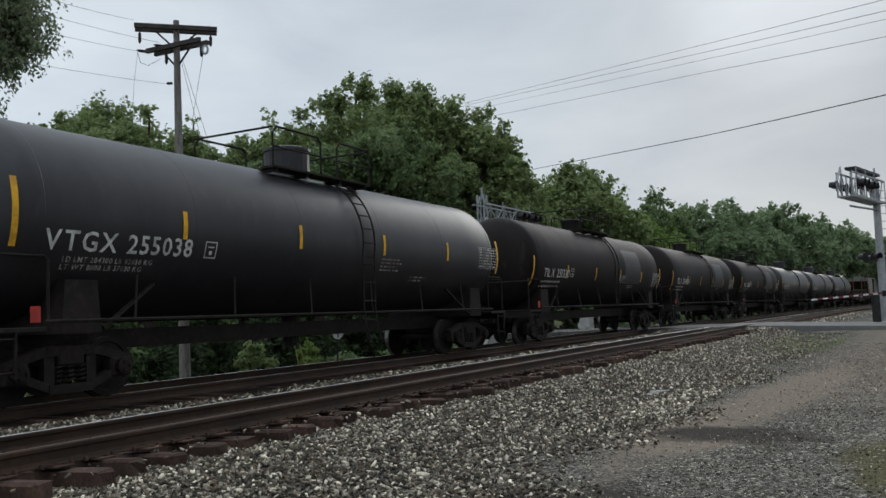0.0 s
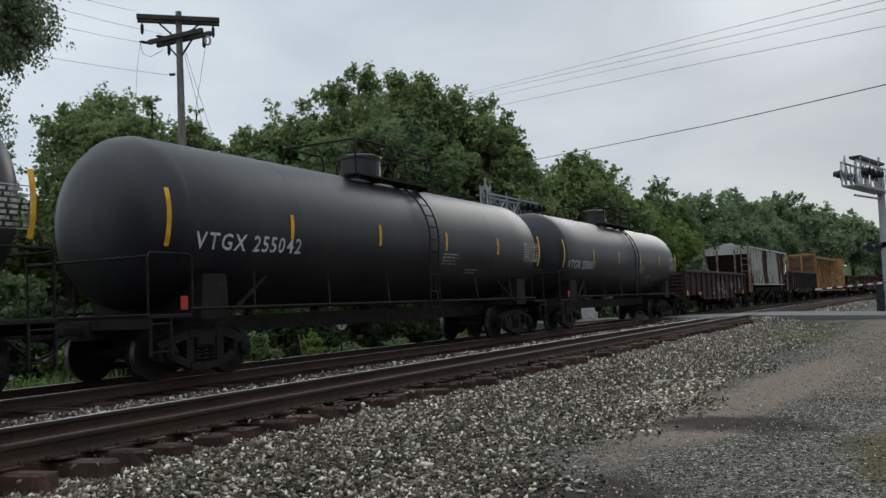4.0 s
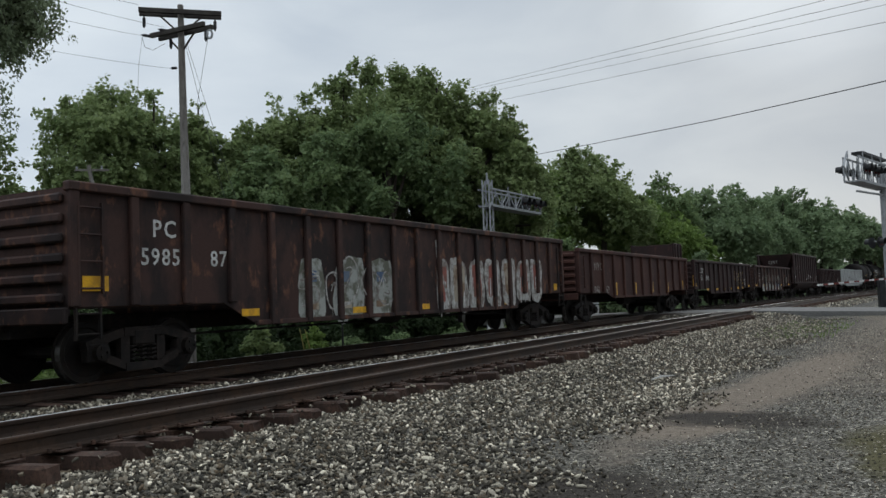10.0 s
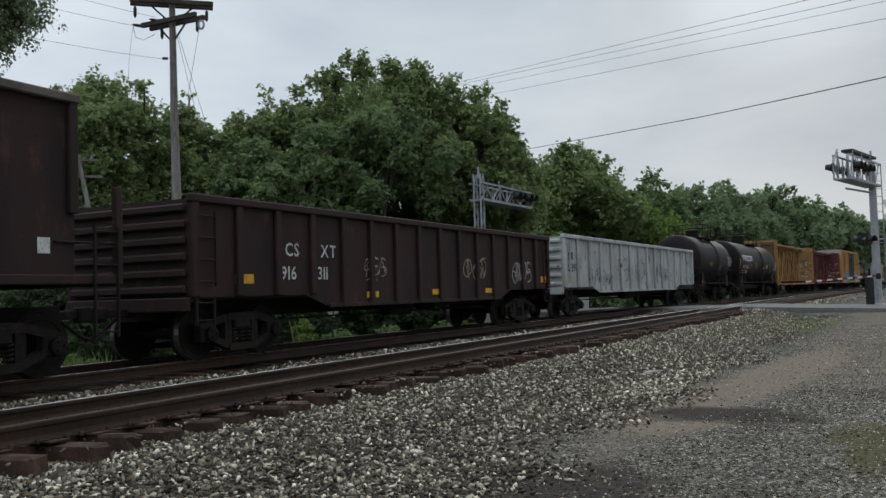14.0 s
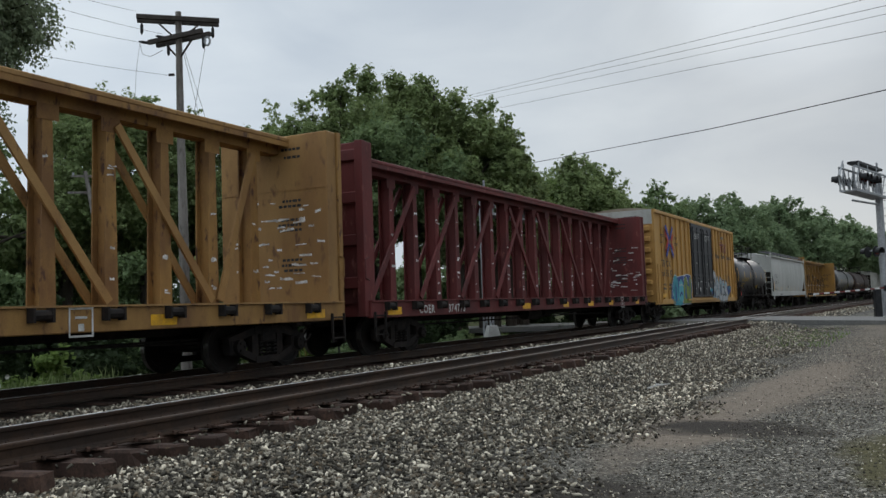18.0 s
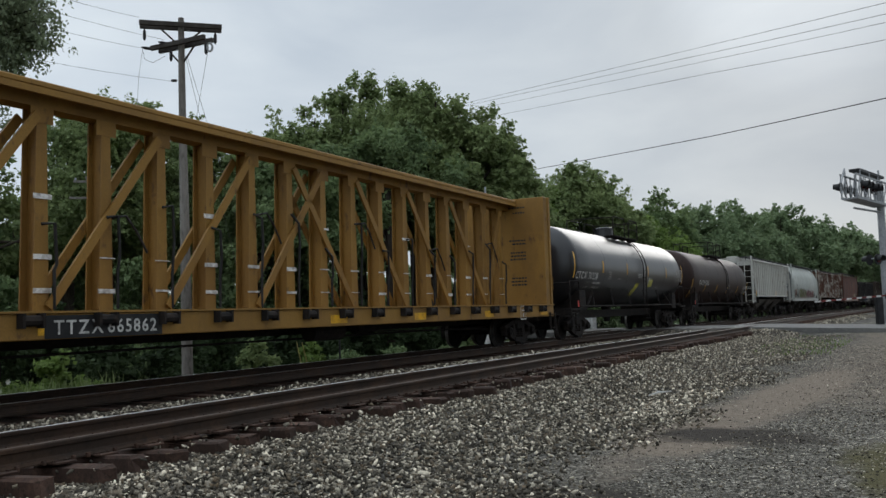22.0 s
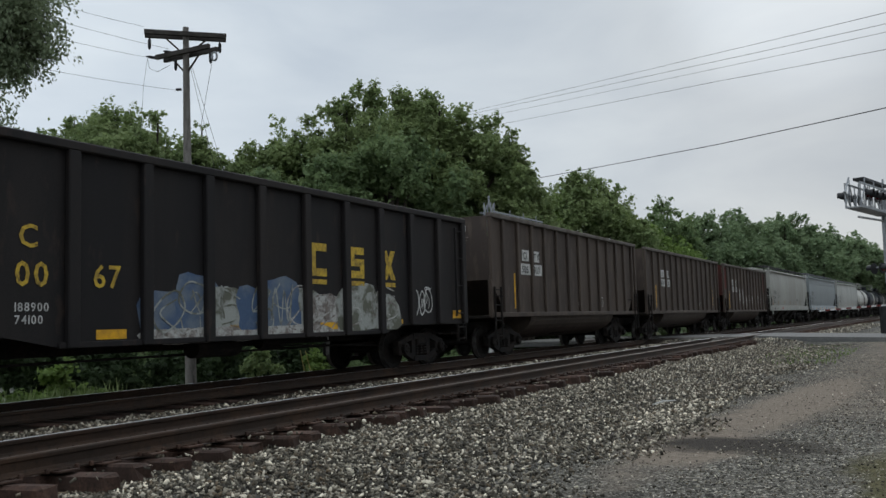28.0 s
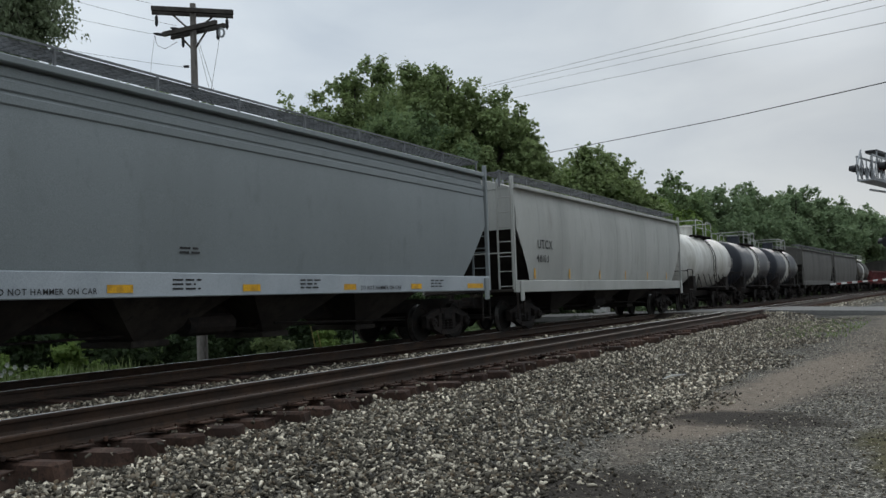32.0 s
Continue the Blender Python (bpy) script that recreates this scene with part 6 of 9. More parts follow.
    # crossed ribbons emblem
    for m, pts in ((M_BLUE, [(-6.6, 4.62), (-6.3, 4.72), (-5.55, 4.15), (-5.55, 3.85)]), (M_BLUE, [(-6.6, 3.20), (-6.3, 3.10), (-5.55, 3.72), (-5.55, 4.02)]),
                   (M_BLUE, [(-4.75, 4.72), (-4.55, 4.55), (-5.35, 4.00), (-5.5, 4.10)]), (M_BLUE, [(-4.75, 3.10), (-4.55, 3.28), (-5.35, 3.85), (-5.5, 3.75)]),
                   (M_RED, [(-6.65, 4.45), (-6.65, 4.25), (-6.0, 3.90), (-5.75, 3.98)]), (M_RED, [(-6.65, 3.38), (-6.65, 3.58), (-6.0, 3.93), (-5.75, 3.85)]),
                   (M_RED, [(-4.52, 4.40), (-4.52, 4.20), (-4.95, 3.93), (-5.2, 3.98)]), (M_RED, [(-4.52, 3.42), (-4.52, 3.62), (-4.95, 3.90), (-5.2, 3.85)])):
        bm = bmesh.new()
        side_sheet(bm, [((x + 6.6) * 0.745 - 7.55, z - 0.05) for x, z in pts], -1.629, 0.006)
        part("emblem_ribbon", bm, m, car)
    letters(car, "TB OX\n66 35 37", -8.45, 2.62, 0.33, M_BLACKTEXT, y=-1.622, wide=1.1)
    small_print(car, -8.25, 1.72, [0.5, 0.5], M_BLACKTEXT, 0.09, 0.19, y=-1.622)
    small_print(car, -7.2, 1.72, [0.5, 0.5], M_BLACKTEXT, 0.09, 0.19, y=-1.622)
    sticker(car, "placard", -8.4, 1.16, 0.7, 0.18, M_YELLOW, y=-1.622)
    # emblem: a bar on two stems and a pair of crossed chevrons
    bm = bmesh.new()
    for a, b, c, d in ((4.99, 6.0, 4.2, 4.32), (5.18, 5.30, 3.8, 4.2), (5.70, 5.82, 3.8, 4.2), (5.0, 5.9, 4.38, 4.42)):
        patch(bm, a, b, c, d, -1.625)
    part("emblem", bm, M_EMBLEM, car)
    paint_stroke(car, [(6.25, 4.32), (6.48, 4.07), (6.72, 3.8)], 0.15, M_EMBLEM, -1.626, "emblem")
    paint_stroke(car, [(6.72, 4.32), (6.48, 4.07), (6.25, 3.8)], 0.15, M_EMBLEM, -1.628, "emblem")
    for word, x in (("Railcar", 3.60), ("Pooling", 5.2), ("Experts", 6.85)):
        for dx, dz in ((0, 0), (0.018, 0.0), (0.009, 0.012)):      # heavy strokes
            letters(car, word, x + dx, 3.41 + dz, 0.26, M_BLACKTEXT, y=-1.622 - dx * 0.1)
    part("route_board", bx(5.4, 5.98, -1.66, -1.622, 4.6, 4.77, 0.008), M_BOXROOF, car, "small grey card board")
    small_print(car, 6.06, 2.36, [0.45, 0.5, 0.4, 0.5, 0.45, 0.3], M_BLACKTEXT, 0.045, 0.09, y=-1.622, seed=4)
    small_print(car, 7.02, 2.36, [0.5, 0.42, 0.5, 0.5, 0.35, 0.5], M_BLACKTEXT, 0.045, 0.09, y=-1.622, seed=5)
    sticker(car, "label", 7.05, 1.56, 0.4, 0.26, M_BLACKSTEEL, y=-1.622)
    sticker(car, "placard", 7.86, 1.04, 0.53, 0.2, M_YELLOW, y=-1.622)
    # graffiti: a blue cloud with thick teal and olive limbs, and a silver piece with dark outlines
    tag_blob(car, -4.65, 1.50, 4.08, 1.52, M_WHITE, 43, y=-1.622, lift=0.003, power=5)
    tag_blob(car, -4.65, 1.49, 4.0, 1.46, M_TAGDEEP, 43, y=-1.622, lift=0.005, power=5)
    for i, (m, w, pts) in enumerate(((M_TEAL, 0.46, [(-6.30, 0.84), (-6.32, 1.5), (-6.15, 1.98), (-5.85, 1.98), (-5.66, 1.5), (-5.62, 0.84)]), (M_TEAL, 0.30, [(-6.2, 0.92), (-5.2, 0.90), (-4.7, 0.98)]),
                                     (M_TEALPALE, 0.62, [(-5.15, 1.0), (-5.05, 1.5), (-5.0, 1.92)]), (M_TEALPALE, 0.36, [(-5.1, 1.9), (-4.72, 1.75), (-4.62, 1.3), (-4.85, 1.0)]),
                                     (M_OLIVE, 0.34, [(-4.32, 0.98), (-4.28, 1.6), (-4.08, 2.0), (-3.85, 1.95), (-3.70, 1.5), (-3.66, 0.98)]), (M_OLIVE, 0.24, [(-4.5, 0.94), (-3.6, 0.95), (-2.9, 1.0)]),
                                     (M_OLIVE, 0.34, [(-3.42, 1.72), (-3.40, 1.3), (-3.28, 1.06)]), (M_OLIVE, 0.30, [(-3.02, 2.18), (-3.04, 1.5), (-3.12, 1.06)]), (M_TAGDEEP, 0.16, [(-6.0, 0.95), (-5.97, 1.5), (-5.95, 1.66)]),
                                     (M_TAGDEEP, 0.12, [(-5.25, 1.2), (-4.95, 1.38), (-4.7, 1.25)]), (M_WHITE, 0.04, [(-5.3, 1.72), (-4.9, 1.78), (-4.45, 1.72)]), (M_WHITE, 0.04, [(-6.66, 1.2), (-6.62, 1.8), (-6.3, 2.2), (-5.8, 2.24)]),
                                     (M_WHITE, 0.05, [(-4.45, 2.0), (-4.1, 2.28), (-3.7, 2.1), (-3.4, 1.8)]), (M_WHITE, 0.04, [(-2.9, 2.2), (-2.66, 1.7), (-2.64, 1.0)]))):
        paint_stroke(car, pts, w, m, -1.630 - 0.001 * i)
    tag_blob(car, 4.35, 1.48, 3.7, 1.05, M_TAGBLUE, 60, y=-1.622, lift=0.003, power=5)
    # bulging silver letters with black edges, each of its own shape
    forms = (([(0.1, 0), (0.16, 0.5), (0.1, 0.95), (0.62, 1.02), (0.85, 0.72), (0.55, 0.45), (0.2, 0.48)],), ([(0.0, 0.02), (0.28, 0.75), (0.55, 0.85), (0.78, 0.35), (0.95, 0.0)], [(0.2, 0.32), (0.75, 0.28)]),
             ([(0.9, 0.78), (0.5, 0.9), (0.1, 0.5), (0.25, 0.1), (0.85, 0.06)],), ([(0.85, 0.85), (0.3, 0.82), (0.15, 0.5), (0.7, 0.46), (0.2, 0.4), (0.2, 0.05), (0.9, 0.1)],),
             ([(0.9, 0.75), (0.4, 0.88), (0.2, 0.6), (0.75, 0.4), (0.8, 0.12), (0.05, 0.02)],))
    for i, lines in enumerate(forms):
        x, w, z, h = 2.62 + 0.78 * i, 0.84, 0.98 - 0.02 * (i % 2), 1.38 - 0.09 * i
        for m, width, dy in ((M_TAGPALE, 0.50, 0), (M_BLACKTEXT, 0.45, 0.001), (M_SILVER, 0.33, 0.002)):
            for pts in lines:
                paint_stroke(car, [(x + a * w, z + c * h) for a, c in pts], width, m, -1.628 - 0.004 * i - dy)
        paint_stroke(car, [(x + (a + 0.05) * w, z + (c - 0.03) * h) for a, c in lines[0][:3]], 0.06, M_TEALPALE, -1.632 - 0.004 * i)
    tag_blob(car, 7.0, 1.5, 0.95, 0.5, M_TAGDEEP, 62, y=-1.622, lift=0.004, power=3)
    for i, (a, b, c, d) in enumerate(((6.75, 1.15, 7.2, 1.5), (6.8, 1.35, 7.4, 1.45), (6.85, 1.6, 7.5, 1.62), (2.2, 1.3, 1.75, 1.5), (2.15, 1.5, 1.6, 1.45))):
        paint_stroke(car, [(a, b), ((a + c) / 2, (b + d) / 2 + 0.08), (c, d)], 0.14, M_TAGDEEP if i % 2 else M_TEAL, -1.672 - 0.001 * i)
    letters(car, "TBOX 663537", -xe - 0.02, top - 0.42, 0.22, M_BLACKTEXT, y=1.2, turn=True)
    return car


M_BOXYEL = mat("faded_yellow_boxcar_paint", (0.4731, 0.2693, 0.0808), 0.6, 0, (0.3830, 0.2112, 0.0665), 0.6, c3=(0.3041, 0.1584, 0.0570), s2=3, lo3=0.55, hi3=0.8, streak=0.8, bump=0.08)
M_BOXROOF = mat("galvanised_roof", (0.30, 0.26, 0.20), 0.6, 0.2, (0.22, 0.17, 0.12), 1.0)
M_BOXDOOR = mat("black_door_paint", (0.0080, 0.0085, 0.0120), 0.5, 0, (0.0175, 0.0170, 0.0180), 1.0, streak=0.7)
M_HOPWHITE = mat("white_hopper_paint", (0.4230, 0.4230, 0.3939), 0.55, 0, (0.3384, 0.3384, 0.3118), 0.5, c3=(0.2876, 0.2792, 0.2462), s2=3, lo3=0.56, hi3=0.85, streak=0.8, bump=0.05)
M_HOPGREY = mat("blue_grey_hopper_paint", (0.2384, 0.2604, 0.2640), 0.5, 0, (0.2200, 0.2400, 0.2420), 0.5, c3=(0.2080, 0.2250, 0.2260), s2=3, lo3=0.58, streak=0.6, bump=0.04)
# the light that falls on the sill is put in as a paler grey
M_LITSILL = mat("light_grey_sill", (0.40, 0.43, 0.45), 0.5, 0, (0.33, 0.36, 0.38), 0.8, bump=0.05)
M_HOPCREAM = mat("pale_grey_hopper_paint", (0.3560, 0.3519, 0.3172), 0.6, 0, (0.2981, 0.2898, 0.2570), 0.45, c3=(0.2236, 0.2070, 0.1767), s2=4, lo3=0.57, hi3=0.85, streak=0.85, bump=0.06)
M_HOPDUSTY = mat("dusty_white_ribbed_paint", (0.5246, 0.5185, 0.4758), 0.7, 0, (0.4270, 0.4148, 0.3782), 0.8, c3=(0.3050, 0.2684, 0.2196), s2=4, lo3=0.58, streak=0.8, bump=0.08)
M_HOPPEEL = mat("peeling_white_over_rust", (0.4068, 0.4040, 0.3726), 0.7, 0, (0.0910, 0.0367, 0.0242), 0.42, lo=0.575, hi=0.62, c3=(0.1285, 0.0577, 0.0352), s2=5, lo3=0.60, hi3=0.64, streak=0.72, bump=0.15)
M_HOPRUSTWHITE = mat("rusted_patchy_white", (0.38, 0.355, 0.31), 0.75, 0, (0.105, 0.045, 0.027), 1.5, lo=0.47, hi=0.52, c3=(0.075, 0.036, 0.024), s2=5, lo3=0.54, hi3=0.58, streak=0.35, bump=0.15)
M_HOPRUST = mat("rust_brown_hopper", (0.11, 0.046, 0.032), 0.7, 0, (0.065, 0.032, 0.026), 0.6, c3=(0.19, 0.095, 0.055), s2=2.5, lo3=0.62, hi3=0.72, streak=0.85, bump=0.12)
M_HOPRUSTSILL = mat("scuffed_sill", (0.24, 0.19, 0.15), 0.75, 0, (0.12, 0.07, 0.05), 1.5, lo=0.4, hi=0.55, c3=(0.33, 0.29, 0.25), s2=4, bump=0.12)
M_BARREL = mat("pale_blue_grey_barrel", (0.3960, 0.4129, 0.3831), 0.55, 0, (0.3267, 0.3457, 0.3164), 0.5, c3=(0.2574, 0.2113, 0.1604), s2=2.2, lo3=0.54, hi3=0.75, streak=0.7, bump=0.05)
M_BARRELEND = mat("grey_hopper_end", (0.14, 0.15, 0.15), 0.65, 0, (0.09, 0.095, 0.095), 1.0, streak=0.5)
M_BARERUST = mat("dark_bare_rust", (0.078, 0.034, 0.026), 0.8, 0, (0.048, 0.024, 0.020), 0.8, c3=(0.12, 0.055, 0.036), s2=4, lo3=0.58, hi3=0.7, streak=0.7, bump=0.12)
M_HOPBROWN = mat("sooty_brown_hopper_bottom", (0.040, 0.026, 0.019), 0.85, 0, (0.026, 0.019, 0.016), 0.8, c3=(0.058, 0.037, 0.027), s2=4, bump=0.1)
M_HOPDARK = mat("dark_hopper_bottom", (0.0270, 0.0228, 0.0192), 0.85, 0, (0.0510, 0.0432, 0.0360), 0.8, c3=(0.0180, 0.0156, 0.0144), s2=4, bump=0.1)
M_CHUTEGREY = mat("mud_grey_chute", (0.13, 0.115, 0.095), 0.85, 0, (0.06, 0.052, 0.045), 0.7, lo=0.42, hi=0.56, bump=0.1)
M_BEAMYEL = mat("weathered_yellow_beam", (0.2970, 0.1665, 0.0558), 0.7, 0, (0.1800, 0.0945, 0.0405), 1.2, lo=0.42, hi=0.62, c3=(0.0810, 0.0405, 0.0270), s2=5, lo3=0.58, hi3=0.66, streak=0.6, bump=0.12)
M_BEAMFADE = mat("faded_yellow_plate", (0.3240, 0.1890, 0.0720), 0.7, 0, (0.2430, 0.1350, 0.0540), 0.9, c3=(0.1350, 0.0720, 0.0405), s2=4, lo3=0.58, hi3=0.7, streak=0.6, bump=0.12)
M_BEAMRED = mat("weathered_maroon_beam", (0.13, 0.030, 0.028), 0.65, 0, (0.085, 0.025, 0.024), 1.0, c3=(0.20, 0.07, 0.06), s2=5, lo3=0.6, hi3=0.7, streak=0.6, bump=0.1)
M_BEAMGOLD = mat("clean_yellow_beam", (0.2782, 0.1524, 0.0364), 0.6, 0, (0.2186, 0.1192, 0.0331), 1.0, c3=(0.1325, 0.0729, 0.0298), s2=5, lo3=0.6, hi3=0.7, streak=0.6, bump=0.08)
M_WRAP = mat("torn_plastic_wrap", (0.74, 0.73, 0.71), 0.45, 0, (0.32, 0.30, 0.28), 6, bump=0.1)
M_GRATGREY = mat("weathered_grey_grating", (0.2090, 0.2128, 0.2185), 0.6, 0.3, (0.1330, 0.1330, 0.1330), 3)
M_BEAMRUST = mat("rust_brown_plate", (0.135, 0.072, 0.038), 0.8, 0, (0.085, 0.045, 0.028), 0.9, c3=(0.06, 0.032, 0.022), s2=4, lo3=0.55, streak=0.6, bump=0.12)
M_GONBLACK = mat("sooty_black_gondola", (0.0140, 0.0103, 0.0091), 0.75, 0, (0.0242, 0.0160, 0.0130), 0.8, c3=(0.0349, 0.0212, 0.0151), s2=4, lo3=0.58, streak=0.7, bump=0.12)
M_GONMAROON = mat("dark_maroon_gondola", (0.0374, 0.0202, 0.0186), 0.75, 0, (0.0248, 0.0162, 0.0155), 0.7, c3=(0.0660, 0.0325, 0.0248), s2=4, lo3=0.58, streak=0.7, bump=0.12)
M_GONBROWN = mat("red_brown_gondola", (0.0688, 0.0292, 0.0219), 0.75, 0, (0.0446, 0.0219, 0.0187), 0.7, c3=(0.0972, 0.0486, 0.0339), s2=4, lo3=0.58, streak=0.7, bump=0.12)
M_GONRUST = mat("rusty_purple_brown_gondola", (0.0560, 0.0300, 0.0245), 0.75, 0, (0.0230, 0.0160, 0.0150), 1.1, lo=0.44, hi=0.58, c3=(0.1300, 0.0600, 0.0380), s2=3.5, lo3=0.56, hi3=0.66, streak=0.45, bump=0.12)
M_GONWHITE = mat("chalky_white_gondola", (0.44, 0.45, 0.44), 0.75, 0, (0.30, 0.30, 0.29), 1.0, c3=(0.10, 0.07, 0.055), s2=2.5, lo3=0.60, hi3=0.68, streak=0.5, bump=0.12)
M_GONCHAR = mat("charcoal_tall_gondola", (0.0154, 0.0137, 0.0139), 0.7, 0, (0.0246, 0.0204, 0.0188), 0.7, c3=(0.0358, 0.0260, 0.0215), s2=4, lo3=0.6, streak=0.75, bump=0.1)


# ---- the train, in order ----
SPEED = 22.08                       # metres a second, steady


def block_mark(car, xs, z, w, h, material, y, under):
    """A railway's mark as plain shapes: an open block, stacked bars and crossed bars, each underlined."""
    t = w * 0.30
    for x, kind in zip(xs, ("open", "stack", "cross")):
        bm = bmesh.new()
        if kind == "cross":
            for a, b in ((x + t * 0.5, x + w - t * 0.5), (x + w - t * 0.5, x + t * 0.5)):
                vs = [bm.verts.new((p, y - (0.006 if a > b else 0.004), q)) for p, q in ((a - t * 0.62, z), (a + t * 0.62, z), (b + t * 0.62, z + h), (b - t * 0.62, z + h))]
                bm.faces.new(vs)
        else:
            bars = [(0, w, 0, t), (0, w, h - t, h), (0, t, t, h - t)] if kind == "open" else [(0, w, 0, t), (0, w, h - t, h), (0, w, h / 2 - t / 2, h / 2 + t / 2), (w - t, w, t, h / 2 - t / 2), (0, t, h / 2 + t / 2, h - t)]
            for a, b, c, d in bars:
                patch(bm, x + a, x + b, z + c, z + d, y)
        patch(bm, x, x + w, z - under, z - under * 0.4, y)
        part("word_mark", bm, material, car)


def tag_row(car, x0, x1, z0, z1, colours, seed, y, n, line=None, barrel=None):
    for i in range(n):
        x = x0 + (x1 - x0) * (i + 0.5) / n
        tall = (z1 - z0) * (0.86 + 0.14 * math.sin(seed + 2.3 * i))
        tag_blob(car, x, z0 + tall / 2, (x1 - x0) / n * 1.5, tall, colours[i % len(colours)], seed + i, y=y, lift=0.005 + 0.001 * i, barrel=barrel, power=5)
    if line:
        tag_strokes(car, x0, x1, z0, z1, line, seed + 50, n, 0.05, y - 0.006, barrel=barrel)


def tank_a(L, code, m=None, front=""):
    return tank_car(L, "black tank car with white stencilled marks and a railed top platform", dome=0.6, shell=m or M_TANK, text=[(code, -7.25, 2.16, 0.30, M_WHITE)], front_text=front)


def car_0(L):
    c = tank_a(L, "VTGX 255038")
    letters(c, "LD LMT 204300 LB 92650 KG\nLT WT 81100 LB 37030 KG", -6.9, 2.0, 0.085, M_WORNWHITE, barrel=(1.5, 2.68))
    frame_mark(c, -4.15, 2.15, 0.28, M_WHITE, barrel=(1.5, 2.68))
    return c


def car_tilx(L, code):
    c = tank_car(L, "sooty black tank car with white marks and a faded grey patch", shell=M_TANKMATT, text=[(code, -6.8, 2.16, 0.30, M_WHITE)], front_text=code, strip_z=2.13)
    small_print(c, -6.9, 1.98, [1.75, 1.75], M_WORNWHITE, 0.06, 0.15, barrel=(1.5, 2.68))
    frame_mark(c, -4.32, 2.2, 0.29, M_WHITE, barrel=(1.5, 2.68))
    sticker(c, "repainted_patch", 2.2, 2.05, 2.3, 1.42, M_PATCH, barrel=(1.5, 2.68), label="grey repainted patch")
    return c


M_PATCH = mat("grey_repaint_patch", (0.0319, 0.0307, 0.0319), 0.5, 0, (0.0225, 0.0210, 0.0210), 0.8, bump=0.05)


def car_a(L):
    c = gondola(L, "dark maroon low gondola with graffiti and yellow reflectors", 2.28, 0.92, M_GONMAROON, 13, 0.14,
                stickers=[(-7.9, 1.05, 0.5, 0.24), (-5.0, 1.06, 0.5, 0.13), (-1.65, 1.05, 0.46, 0.14), (1.44, 1.06, 0.46, 0.13), (4.63, 1.09, 0.46, 0.13), (7.15, 1.0, 0.46, 0.22)],
                text=[("13", -7.0, 1.55, 0.26, M_TAGRED), ("28", -5.8, 1.55, 0.26, M_TAGRED)])
    for i, pts in enumerate(([(-0.55, 1.62), (-0.8, 1.74), (-0.62, 1.35), (-0.45, 1.30), (-0.40, 1.70), (-0.22, 1.72), (-0.16, 1.3), (-0.5, 1.15), (-0.72, 1.02)], [(-0.78, 0.72), (-0.66, 0.66), (-0.45, 0.70), (-0.30, 0.95), (-0.28, 0.72)],
                             [(0.28, 1.62), (0.55, 1.86), (0.72, 1.6), (0.52, 1.38), (0.30, 1.30), (0.62, 1.28), (0.98, 1.55), (1.05, 1.72)], [(0.34, 1.2), (0.46, 0.95), (0.42, 0.72)], [(0.78, 1.32), (0.92, 1.05), (0.84, 0.78)],
                             [(1.36, 1.75), (1.45, 1.45), (1.36, 1.2), (1.62, 1.28), (1.75, 1.05), (1.55, 0.92)], [(1.86, 1.1), (2.0, 0.8), (1.84, 0.66)])):
        paint_stroke(c, pts, 0.05, M_WORNWHITE, -1.556 - 0.001 * i, "spray_tag")
    tag_strokes(c, 3.48, 4.15, 1.25, 1.85, M_WORNWHITE, 5, 3, 0.05, -1.455)
    tag_strokes(c, 4.6, 5.15, 1.42, 1.85, M_TAGRED, 6, 2, 0.05, -1.455)
    tag_strokes(c, 5.65, 6.85, 1.2, 2.05, M_WORNWHITE, 8, 5, 0.05, -1.455)
    tag_strokes(c, -1.65, -1.12, 1.28, 1.5, M_TAGRED, 7, 2, 0.06, -1.455)
    tag_strokes(c, 2.4, 3.0, 1.4, 1.7, M_TAGRED, 17, 2, 0.04, -1.455)
    return c


